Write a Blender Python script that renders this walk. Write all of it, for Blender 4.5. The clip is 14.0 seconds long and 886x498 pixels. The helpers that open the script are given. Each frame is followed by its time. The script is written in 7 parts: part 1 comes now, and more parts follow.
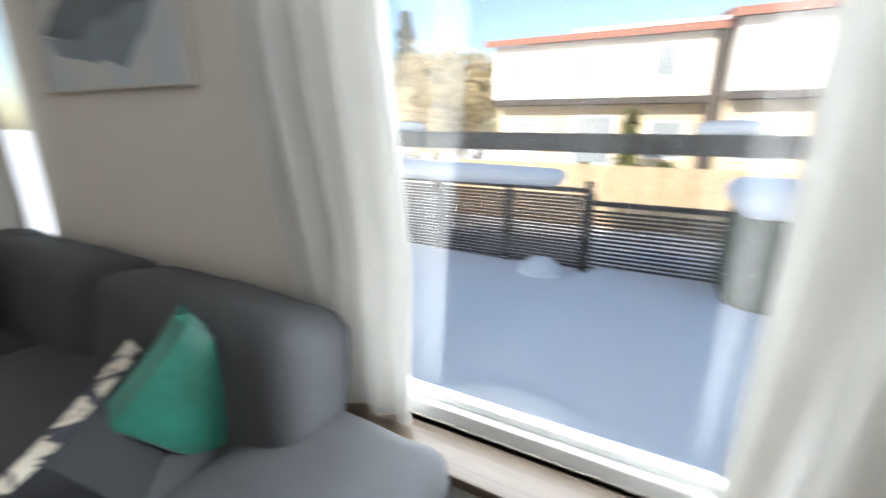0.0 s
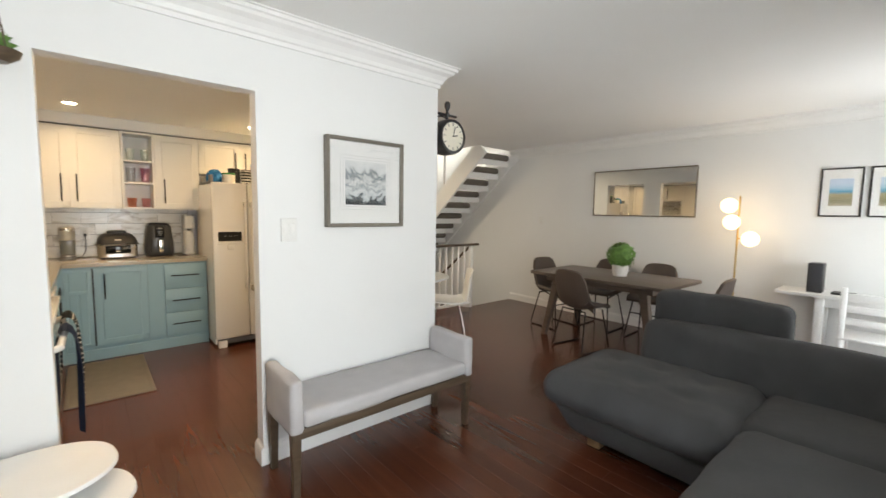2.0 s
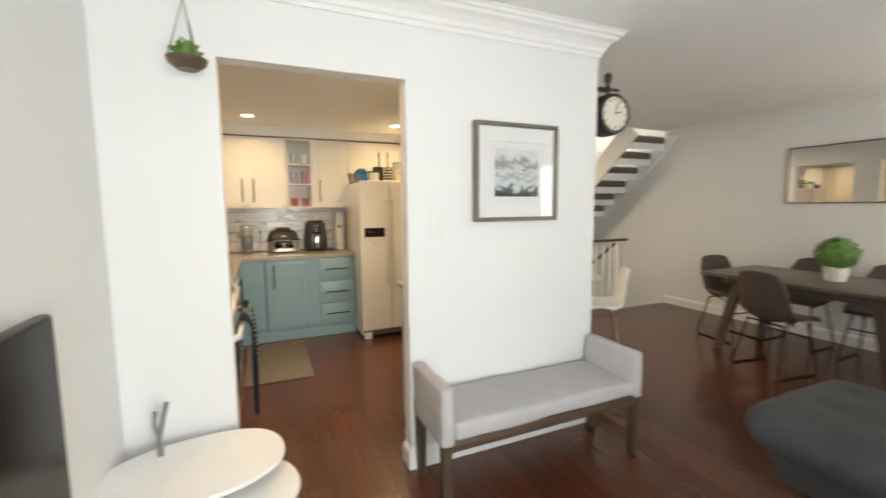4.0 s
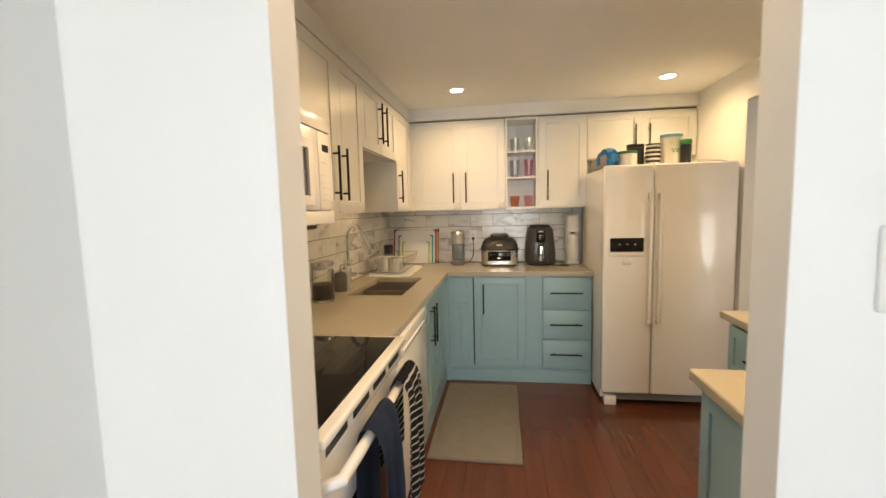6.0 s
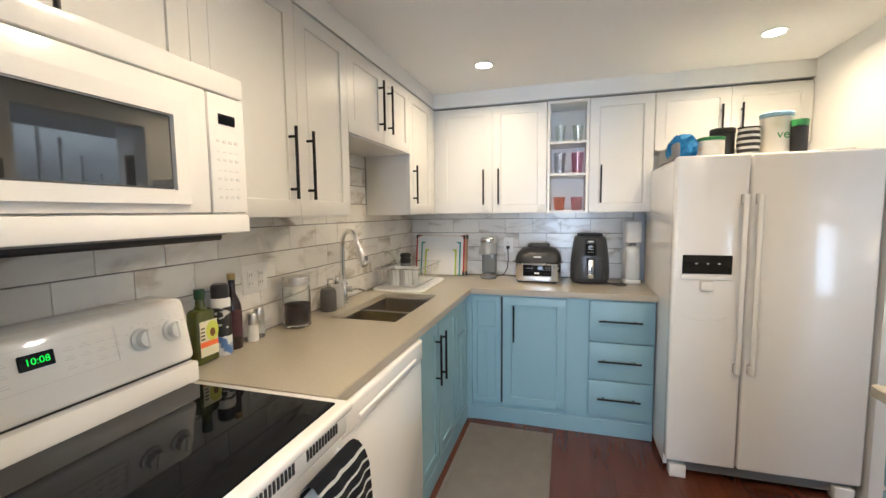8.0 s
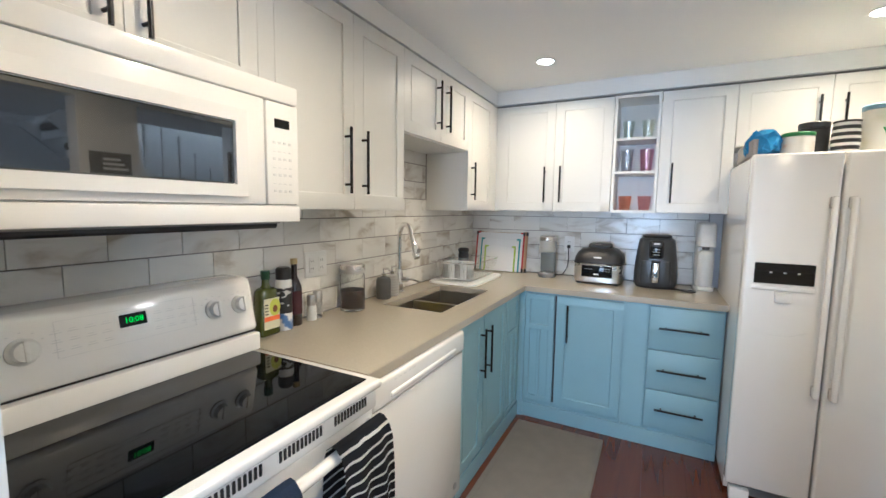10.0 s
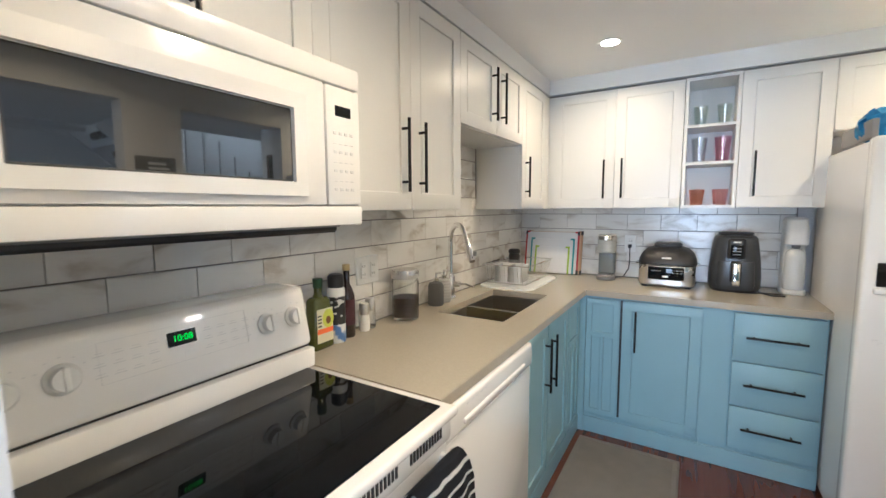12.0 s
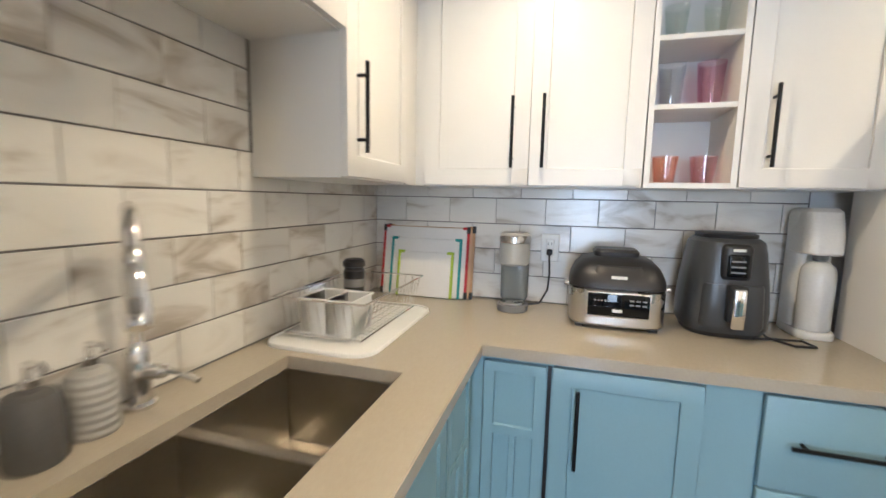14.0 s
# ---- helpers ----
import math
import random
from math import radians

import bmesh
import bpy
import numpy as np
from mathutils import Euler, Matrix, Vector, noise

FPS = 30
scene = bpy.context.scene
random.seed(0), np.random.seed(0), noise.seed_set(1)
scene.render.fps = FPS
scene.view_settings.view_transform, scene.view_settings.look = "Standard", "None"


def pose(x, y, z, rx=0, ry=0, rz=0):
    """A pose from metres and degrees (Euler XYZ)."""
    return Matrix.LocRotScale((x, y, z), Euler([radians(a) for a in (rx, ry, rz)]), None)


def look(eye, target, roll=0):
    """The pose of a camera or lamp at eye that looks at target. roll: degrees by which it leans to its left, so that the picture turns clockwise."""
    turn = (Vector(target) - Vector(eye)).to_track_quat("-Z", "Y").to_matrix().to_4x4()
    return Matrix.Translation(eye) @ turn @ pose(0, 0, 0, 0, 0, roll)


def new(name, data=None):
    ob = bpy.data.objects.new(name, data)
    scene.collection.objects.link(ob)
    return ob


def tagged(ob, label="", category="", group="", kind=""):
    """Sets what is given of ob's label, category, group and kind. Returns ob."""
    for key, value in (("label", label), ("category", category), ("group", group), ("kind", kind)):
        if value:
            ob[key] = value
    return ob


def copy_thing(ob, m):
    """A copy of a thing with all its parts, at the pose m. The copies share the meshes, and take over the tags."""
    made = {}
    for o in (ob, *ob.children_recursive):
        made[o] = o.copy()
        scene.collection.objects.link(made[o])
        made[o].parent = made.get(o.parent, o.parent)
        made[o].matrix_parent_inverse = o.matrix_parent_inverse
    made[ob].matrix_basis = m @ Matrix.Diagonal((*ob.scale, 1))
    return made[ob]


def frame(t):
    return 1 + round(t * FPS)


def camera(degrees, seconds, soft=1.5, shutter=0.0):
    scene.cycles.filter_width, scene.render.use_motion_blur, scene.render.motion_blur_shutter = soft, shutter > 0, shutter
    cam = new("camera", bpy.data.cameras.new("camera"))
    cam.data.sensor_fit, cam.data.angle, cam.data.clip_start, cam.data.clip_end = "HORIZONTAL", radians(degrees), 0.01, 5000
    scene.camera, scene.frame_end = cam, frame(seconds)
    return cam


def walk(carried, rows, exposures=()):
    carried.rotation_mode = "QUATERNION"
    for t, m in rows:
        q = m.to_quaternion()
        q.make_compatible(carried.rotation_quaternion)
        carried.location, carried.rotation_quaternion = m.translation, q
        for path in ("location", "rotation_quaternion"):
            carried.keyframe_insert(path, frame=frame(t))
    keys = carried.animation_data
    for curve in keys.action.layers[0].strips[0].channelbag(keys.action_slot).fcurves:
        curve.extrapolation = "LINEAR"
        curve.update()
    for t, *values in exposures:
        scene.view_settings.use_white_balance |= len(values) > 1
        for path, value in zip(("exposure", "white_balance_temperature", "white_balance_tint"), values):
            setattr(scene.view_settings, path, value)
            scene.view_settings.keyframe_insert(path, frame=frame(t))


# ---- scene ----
cam = camera(94.0, 14.0, shutter=0.4)
PATH = [
    (0, (1.274, -0.178, 1.274), (0.392, 1.53, 0.722), 0.6),
    (0.3, (1.204, -0.025, 1.309), (-0.392, 1.092, 0.855), -0.7),
    (0.5, (1.204, -0.006, 1.324), (-0.66, 0.614, 0.946), -0.8),
    (0.7, (1.214, 0.024, 1.348), (-0.76, 0.091, 1.03), -1.2),
    (0.9, (1.228, 0.032, 1.363), (-0.714, -0.37, 1.101), -0.9),
    (1, (1.243, 0.056, 1.375), (-0.653, -0.532, 1.136), -0.2),
    (1.2, (1.268, 0.066, 1.383), (-0.5, -0.844, 1.166), -0.0),
    (1.5, (1.351, 0.105, 1.404), (-0.199, -1.142, 1.197), 0.8),
    (2, (1.467, 0.14, 1.42), (0.167, -1.369, 1.243), 0.9),
    (2.5, (1.492, 0.121, 1.452), (0.229, -1.422, 1.297), 0.9),
    (3, (1.47, 0.144, 1.436), (0.191, -1.386, 1.286), 1.1),
    (3.5, (1.431, 0.085, 1.42), (0.271, -1.534, 1.239), 0.8),
    (4, (1.455, -0.166, 1.404), (0.66, -1.99, 1.201), -0.5),
    (4.1, (1.473, -0.208, 1.409), (0.767, -2.068, 1.2), -0.7),
    (4.2, (1.478, -0.273, 1.402), (0.856, -2.164, 1.206), -1.0),
    (6.3, (1.174, -1.638, 1.419), (1.526, -3.583, 1.23), -1.2),
    (6.5, (1.16, -1.738, 1.427), (1.546, -3.676, 1.237), -1.1),
    (7, (1.097, -2.007, 1.426), (1.558, -3.939, 1.248), -1.1),
    (7.2, (1.096, -2.09, 1.424), (1.575, -4.025, 1.257), -1.0),
    (9.5, (0.918, -2.091, 1.41), (1.741, -3.901, 1.198), 0.3),
    (10, (0.904, -2.081, 1.417), (1.813, -3.851, 1.221), 0.8),
    (10.5, (0.907, -2.076, 1.415), (1.875, -3.816, 1.224), 0.9),
    (11, (0.914, -2.071, 1.418), (1.927, -3.785, 1.23), 0.6),
    (11.5, (0.967, -2.071, 1.413), (2.019, -3.76, 1.213), -0.0),
    (12, (1.108, -2.172, 1.413), (2.142, -3.872, 1.215), -0.3),
    (12.5, (1.212, -2.347, 1.406), (2.199, -4.074, 1.192), -0.2),
    (13, (1.267, -2.693, 1.386), (2.161, -4.468, 1.167), 0.2),
    (13.4, (1.344, -3.007, 1.362), (2.131, -4.83, 1.12), 0.6),
    (13.5, (1.346, -3.087, 1.35), (2.103, -4.924, 1.126), 0.9),
    (14, (1.435, -3.544, 1.35), (1.993, -5.45, 1.113), 1.2),
]
EXPOSURES = [(0, 0.78, 6400, 9), (0.5, 0.33, 6200, 9), (0.75, 0.82, 6700, 9), (1.0, 1.12, 7100, 9), (1.5, 1.0, 7100, 9), (3, 0.95, 6900, 9), (4.2, 1.03, 7300, 9), (6.3, 1.02, 7000, 10), (7.2, 1.22, 6050, 9), (9.3, 1.38, 4850, 7), (11.4, 1.34, 4850, 6), (12.5, 1.4, 5150, 8), (14, 1.44, 5150, 8)]
walk(cam, [(t, look(eye, target, roll)) for t, eye, target, roll in PATH], EXPOSURES)

# ---- light ----
world = bpy.data.worlds.new("sky")
scene.world = world
world.use_nodes = True
wn = world.node_tree
sky = wn.nodes.new("ShaderNodeTexSky")
sky.sky_type, sky.sun_disc = "NISHITA", False
sky.sun_elevation, sky.sun_rotation = radians(27), radians(200)
wn.links.new(sky.outputs[0], wn.nodes["Background"].inputs[0])
wn.nodes["Background"].inputs[1].default_value = 0.15
sun = new("sun", bpy.data.lights.new("sun", "SUN"))
sun.data.energy, sun.data.angle, sun.data.color = 5.0, radians(0.6), (1.0, 0.93, 0.83)
sun.matrix_world = look((0, 0, 0), (math.sin(radians(20)) * math.cos(radians(27)), math.cos(radians(20)) * math.cos(radians(27)), -math.sin(radians(27))))


def window_light(x0, x1, z0, z1, y, watts):
    lamp = new("window_daylight", bpy.data.lights.new("window_daylight", "AREA"))
    lamp.data.shape, lamp.data.size, lamp.data.size_y = "RECTANGLE", x1 - x0, z1 - z0
    lamp.data.energy, lamp.data.color = watts, (0.86, 0.93, 1.0)
    lamp.matrix_world = pose((x0 + x1) / 2, y, (z0 + z1) / 2, -90, 0, 0)


window_light(0.42, 1.72, 0.4, 2.1, 0.93, 55)
window_light(-3.5, -1.85, 0.1, 2.1, 0.93, 34)
# unseen fill lamp high over the stairs, added to brighten hall and dining side
stair_fill = new("stair_window_daylight", bpy.data.lights.new("stair_window_daylight", "AREA"))
stair_fill.data.shape, stair_fill.data.size, stair_fill.data.size_y = "RECTANGLE", 1.2, 1.2
stair_fill.data.energy, stair_fill.data.color = 52, (0.95, 0.97, 1.0)
stair_fill.matrix_world = look((-3.9, -6.0, 3.9), (0, -6.0, 2.2))

# ---- materials ----
MATS = {}


def mat(name, color, rough=0.5, metal=0.0, vary=0.08, scale=6.0, bump=0.05, fine=120.0, random_tint=0.0, coat=0.0, spec=0.5):
    """Plain surface with broad stains, fine grain and a fine relief."""
    if name in MATS:
        return MATS[name]
    m = bpy.data.materials.new(name)
    MATS[name] = m
    m.use_nodes = True
    nt = m.node_tree
    bs = nt.nodes["Principled BSDF"]
    tc = nt.nodes.new("ShaderNodeTexCoord")
    n1, n2 = nt.nodes.new("ShaderNodeTexNoise"), nt.nodes.new("ShaderNodeTexNoise")
    n1.inputs["Scale"].default_value, n1.inputs["Detail"].default_value = scale, 5
    n2.inputs["Scale"].default_value, n2.inputs["Detail"].default_value = fine, 3
    for n in (n1, n2):
        nt.links.new(tc.outputs["Object"], n.inputs["Vector"])
    add = nt.nodes.new("ShaderNodeMath")
    add.operation = "MULTIPLY_ADD"
    nt.links.new(n2.outputs[0], add.inputs[0])
    add.inputs[1].default_value = 0.5
    nt.links.new(n1.outputs[0], add.inputs[2])
    val = nt.nodes.new("ShaderNodeMapRange")
    nt.links.new(add.outputs[0], val.inputs[0])
    val.inputs[1].default_value, val.inputs[2].default_value = 0.4, 1.1
    val.inputs[3].default_value, val.inputs[4].default_value = 1 - vary, 1 + vary
    out = val.outputs[0]
    if random_tint:
        oi = nt.nodes.new("ShaderNodeObjectInfo")
        mr = nt.nodes.new("ShaderNodeMapRange")
        nt.links.new(oi.outputs["Random"], mr.inputs[0])
        mr.inputs[3].default_value, mr.inputs[4].default_value = 1 - random_tint, 1 + random_tint
        mul = nt.nodes.new("ShaderNodeMath")
        mul.operation = "MULTIPLY"
        nt.links.new(out, mul.inputs[0])
        nt.links.new(mr.outputs[0], mul.inputs[1])
        out = mul.outputs[0]
    mix = nt.nodes.new("ShaderNodeMix")
    mix.data_type, mix.blend_type = "RGBA", "MULTIPLY"
    mix.inputs[0].default_value = 1
    mix.inputs[6].default_value = (*color, 1)
    nt.links.new(out, mix.inputs[7])
    nt.links.new(mix.outputs[2], bs.inputs["Base Color"])
    rr = nt.nodes.new("ShaderNodeMapRange")
    nt.links.new(n1.outputs[0], rr.inputs[0])
    rr.inputs[3].default_value, rr.inputs[4].default_value = rough * 0.85, min(1, rough * 1.15)
    nt.links.new(rr.outputs[0], bs.inputs["Roughness"])
    bs.inputs["Metallic"].default_value = metal
    bs.inputs["Coat Weight"].default_value = coat
    bs.inputs["Specular IOR Level"].default_value = spec
    if bump:
        bp = nt.nodes.new("ShaderNodeBump")
        bp.inputs["Strength"].default_value, bp.inputs["Distance"].default_value = bump, 0.01
        nt.links.new(n2.outputs[0], bp.inputs["Height"])
        nt.links.new(bp.outputs[0], bs.inputs["Normal"])
    return m


def glow(name, color, strength):
    m = bpy.data.materials.new(name)
    m.use_nodes = True
    bs = m.node_tree.nodes["Principled BSDF"]
    bs.inputs["Base Color"].default_value = (*color, 1)
    bs.inputs["Emission Color"].default_value = (*color, 1)
    bs.inputs["Emission Strength"].default_value = strength
    return m


def glass(name, color=(1, 1, 1), rough=0.0, ior=1.45):
    m = bpy.data.materials.new(name)
    m.use_nodes = True
    bs = m.node_tree.nodes["Principled BSDF"]
    bs.inputs["Base Color"].default_value = (*color, 1)
    bs.inputs["Transmission Weight"].default_value = 1
    bs.inputs["Roughness"].default_value, bs.inputs["IOR"].default_value = rough, ior
    return m


def pane_glass(name):
    """Thin clear pane: clear with a faint mirror image."""
    m = bpy.data.materials.new(name)
    m.use_nodes = True
    nt = m.node_tree
    t, g, mx = nt.nodes.new("ShaderNodeBsdfTransparent"), nt.nodes.new("ShaderNodeBsdfGlossy"), nt.nodes.new("ShaderNodeMixShader")
    g.inputs["Roughness"].default_value = 0.01
    mx.inputs[0].default_value = 0.05
    nt.links.new(t.outputs[0], mx.inputs[1])
    nt.links.new(g.outputs[0], mx.inputs[2])
    nt.links.new(mx.outputs[0], nt.nodes["Material Output"].inputs[0])
    return m


def tint_glass(name, color):
    """Thin coloured plastic: tinted clear with a faint gloss."""
    m = pane_glass(name)
    nt = m.node_tree
    for n in nt.nodes:
        if n.type == "BSDF_TRANSPARENT":
            n.inputs[0].default_value = (*color, 1)
        if n.type == "MIX_SHADER":
            n.inputs[0].default_value = 0.12
    return m


def ramp_mat(name, stops, kind="noise", scale=3.0, detail=6.0, stretch=(1, 1, 1), rough=0.5, bump=0.0, distortion=0.0, random_shift=False, random_tint=0.0, coat=0.0, coords="Object", metal=0.0):
    """Pattern through a colour ramp; pieces may each take their own part of the pattern."""
    m = bpy.data.materials.new(name)
    m.use_nodes = True
    nt = m.node_tree
    bs = nt.nodes["Principled BSDF"]
    tc, mp = nt.nodes.new("ShaderNodeTexCoord"), nt.nodes.new("ShaderNodeMapping")
    mp.inputs["Scale"].default_value = stretch
    nt.links.new(tc.outputs[coords], mp.inputs["Vector"])
    oi = nt.nodes.new("ShaderNodeObjectInfo")
    if random_shift:
        sc = nt.nodes.new("ShaderNodeVectorMath")
        sc.operation = "SCALE"
        cx = nt.nodes.new("ShaderNodeCombineXYZ")
        for i in range(3):
            nt.links.new(oi.outputs["Random"], cx.inputs[i])
        nt.links.new(cx.outputs[0], sc.inputs[0])
        sc.inputs[3].default_value = 57.0
        nt.links.new(sc.outputs[0], mp.inputs["Location"])
    if kind == "noise":
        tx = nt.nodes.new("ShaderNodeTexNoise")
        tx.inputs["Detail"].default_value, tx.inputs["Distortion"].default_value = detail, distortion
    elif kind == "wave":
        tx = nt.nodes.new("ShaderNodeTexWave")
        tx.bands_direction = "Z"
        tx.inputs["Distortion"].default_value, tx.inputs["Detail"].default_value = distortion, detail
    else:
        tx = nt.nodes.new("ShaderNodeTexVoronoi")
    tx.inputs["Scale"].default_value = scale
    nt.links.new(mp.outputs[0], tx.inputs["Vector"])
    cr = nt.nodes.new("ShaderNodeValToRGB")
    while len(cr.color_ramp.elements) < len(stops):
        cr.color_ramp.elements.new(0.5)
    for e, (p, c) in zip(cr.color_ramp.elements, stops):
        e.position, e.color = p, (*c, 1)
    nt.links.new(tx.outputs[0], cr.inputs[0])
    col = cr.outputs[0]
    if random_tint:
        mr = nt.nodes.new("ShaderNodeMapRange")
        nt.links.new(oi.outputs["Random"], mr.inputs[0])
        mr.inputs[3].default_value, mr.inputs[4].default_value = 1 - random_tint, 1 + random_tint
        mix = nt.nodes.new("ShaderNodeMix")
        mix.data_type, mix.blend_type = "RGBA", "MULTIPLY"
        mix.inputs[0].default_value = 1
        nt.links.new(col, mix.inputs[6])
        nt.links.new(mr.outputs[0], mix.inputs[7])
        col = mix.outputs[2]
    nt.links.new(col, bs.inputs["Base Color"])
    bs.inputs["Roughness"].default_value = rough
    bs.inputs["Metallic"].default_value = metal
    bs.inputs["Coat Weight"].default_value = coat
    if bump:
        bp = nt.nodes.new("ShaderNodeBump")
        bp.inputs["Strength"].default_value, bp.inputs["Distance"].default_value = bump, 0.01
        nt.links.new(tx.outputs[0], bp.inputs["Height"])
        nt.links.new(bp.outputs[0], bs.inputs["Normal"])
    return m


PAINT = mat("grey_wall_paint", (0.76, 0.765, 0.76), 0.6, vary=0.03, scale=1.5, bump=0.03, fine=220)
# north wall: warm bounce light and shade put into the paint colour
PAINT_BOUNCE = mat("wall_paint_warm_bounce", (0.72, 0.662, 0.59), 0.6, vary=0.03, scale=1.5, bump=0.03, fine=220)
CEIL = mat("ceiling_paint", (0.84, 0.84, 0.83), 0.8, vary=0.03, scale=1.2, bump=0.04, fine=160)
TRIM = mat("white_trim_paint", (0.8, 0.8, 0.79), 0.4, vary=0.03, bump=0.01)
CABW = mat("white_cabinet_lacquer", (0.72, 0.715, 0.69), 0.34, vary=0.02, scale=3, bump=0.008)
CABB = mat("blue_cabinet_paint", (0.25, 0.40, 0.47), 0.38, vary=0.05, scale=4, bump=0.02)
BLACKM = mat("black_metal", (0.015, 0.015, 0.016), 0.35, 0.7, bump=0)
APPL = mat("white_appliance_enamel", (0.82, 0.81, 0.79), 0.2, vary=0.015, bump=0.0, coat=0.7)
BLKGL = mat("black_glass", (0.004, 0.005, 0.007), 0.03, vary=0.05, bump=0, coat=0.0, spec=0.28)
DARKPL = mat("black_plastic", (0.018, 0.018, 0.02), 0.4, vary=0.1, bump=0.02)
GREYPL = mat("grey_plastic", (0.2, 0.2, 0.2), 0.4, bump=0.02)
WHITEPL = mat("white_plastic", (0.75, 0.75, 0.73), 0.35, bump=0.0)
STEEL = mat("brushed_steel", (0.6, 0.58, 0.55), 0.28, 1.0, vary=0.08, bump=0.02)
CHROME = mat("chrome", (0.8, 0.8, 0.8), 0.07, 1.0, vary=0.02, bump=0)
BASIN = mat("dull_sink_steel", (0.46, 0.43, 0.375), 0.33, 1.0, vary=0.1, bump=0.02)
COUNTER = ramp_mat("taupe_quartz", [(0.0, (0.385, 0.345, 0.275)), (0.5, (0.425, 0.383, 0.307)), (1.0, (0.465, 0.422, 0.342))], "noise", 160, 6, rough=0.15)
MARBLE = ramp_mat("marble_tile", [(0.0, (0.26, 0.23, 0.19)), (0.32, (0.44, 0.40, 0.345)), (0.43, (0.65, 0.63, 0.59)), (0.5, (0.72, 0.71, 0.675)), (0.64, (0.74, 0.73, 0.695)), (1.0, (0.54, 0.51, 0.46))], "noise", 3.0, 7, (1, 1, 2.6), rough=0.2, distortion=1.4, random_shift=True, random_tint=0.06)
GROUT = mat("grey_grout", (0.2, 0.195, 0.19), 0.9, bump=0.2)
PLANK = ramp_mat("red_brown_hardwood", [(0.0, (0.065, 0.018, 0.008)), (0.45, (0.09, 0.026, 0.012)), (1.0, (0.12, 0.038, 0.017))], "noise", 3.0, 3, (8, 0.6, 1), rough=0.26, distortion=0.6, random_shift=True, random_tint=0.13, coat=0.2, bump=0.0)
SOFA = mat("charcoal_sofa_fabric", (0.063, 0.064, 0.067), 0.95, vary=0.22, scale=5, bump=0.35, fine=420, spec=0.2)
SOFA.node_tree.nodes["Principled BSDF"].inputs["Sheen Weight"].default_value = 0.08
BENCHF = mat("pale_grey_linen", (0.47, 0.455, 0.46), 0.92, vary=0.08, scale=9, bump=0.3, fine=500, spec=0.2)
WALNUT = ramp_mat("dark_walnut", [(0.0, (0.04, 0.027, 0.018)), (0.6, (0.10, 0.07, 0.045)), (1.0, (0.16, 0.115, 0.075))], "noise", 5, 7, (1, 14, 14), rough=0.4, bump=0.05)
TABLEW = ramp_mat("grey_brown_oak", [(0.0, (0.05, 0.036, 0.028)), (0.55, (0.115, 0.088, 0.07)), (1.0, (0.17, 0.135, 0.11))], "noise", 4, 8, (14, 1, 14), rough=0.38, bump=0.05)
LEATHER = mat("brown_leatherette", (0.075, 0.055, 0.045), 0.55, vary=0.2, scale=7, bump=0.15, fine=300)
LEATHIN = mat("dark_grey_seat", (0.03, 0.032, 0.034), 0.6, vary=0.15, bump=0.1, fine=300)
WHITEW = mat("white_painted_wood", (0.78, 0.78, 0.77), 0.4, vary=0.04, bump=0.02)
CURT = mat("white_curtain_cloth", (0.74, 0.72, 0.68), 0.95, vary=0.05, bump=0.15, fine=500, spec=0.1)
def cloth_glow(m):
    """Lets daylight pass through a thin cloth."""
    nt = m.node_tree
    bs, tr, mx = nt.nodes["Principled BSDF"], nt.nodes.new("ShaderNodeBsdfTranslucent"), nt.nodes.new("ShaderNodeMixShader")
    tr.inputs[0].default_value = (0.82, 0.81, 0.78, 1)
    mx.inputs[0].default_value = 0.25
    nt.links.new(bs.outputs[0], mx.inputs[1])
    nt.links.new(tr.outputs[0], mx.inputs[2])
    nt.links.new(mx.outputs[0], nt.nodes["Material Output"].inputs[0])


cloth_glow(CURT)
SNOW = mat("snow", (0.92, 0.93, 0.94), 0.75, vary=0.04, scale=2, bump=0.25, fine=40)
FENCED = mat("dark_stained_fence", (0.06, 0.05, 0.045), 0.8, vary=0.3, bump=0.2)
FENCEL = mat("tan_cedar_fence", (0.42, 0.31, 0.19), 0.8, vary=0.2, bump=0.2, random_tint=0.12)
SIDING = mat("cream_siding", (0.74, 0.71, 0.64), 0.7, vary=0.05, bump=0.1)
ROOF = mat("brown_shingle", (0.26, 0.12, 0.085), 0.9, vary=0.25, bump=0.4, fine=20)
LEAF = mat("green_leaf", (0.12, 0.25, 0.05), 0.55, vary=0.45, scale=20, bump=0.1)
SPRUCE = mat("spruce_needles", (0.05, 0.07, 0.035), 0.8, vary=0.4, scale=3)
DRYLEAF = mat("dry_foliage", (0.52, 0.44, 0.26), 0.8, vary=0.4, scale=3)
BARK = mat("bark", (0.12, 0.09, 0.06), 0.9, vary=0.3, bump=0.4)
MIRROR = mat("grey_tinted_mirror", (0.66, 0.68, 0.69), 0.01, 1.0, vary=0.0, bump=0)
MATGREY = mat("grey_floor_mat", (0.185, 0.17, 0.152), 0.95, vary=0.12, scale=12, bump=0.4, fine=260, spec=0.1)
CARPET = mat("grey_stair_carpet", (0.15, 0.128, 0.108), 0.95, vary=0.15, bump=0.4, fine=200)
PANE = pane_glass("window_glass")
MOUNT_CARD = mat("white_mount_card", (0.78, 0.78, 0.77), 0.8, vary=0.02)
CLEAR = glass("clear_tumbler_glass", (0.97, 0.98, 0.97))

# ---- builders ----


def world_of(ob):
    m = ob.matrix_basis.copy()
    while ob.parent:
        ob = ob.parent
        m = ob.matrix_basis @ m
    return m


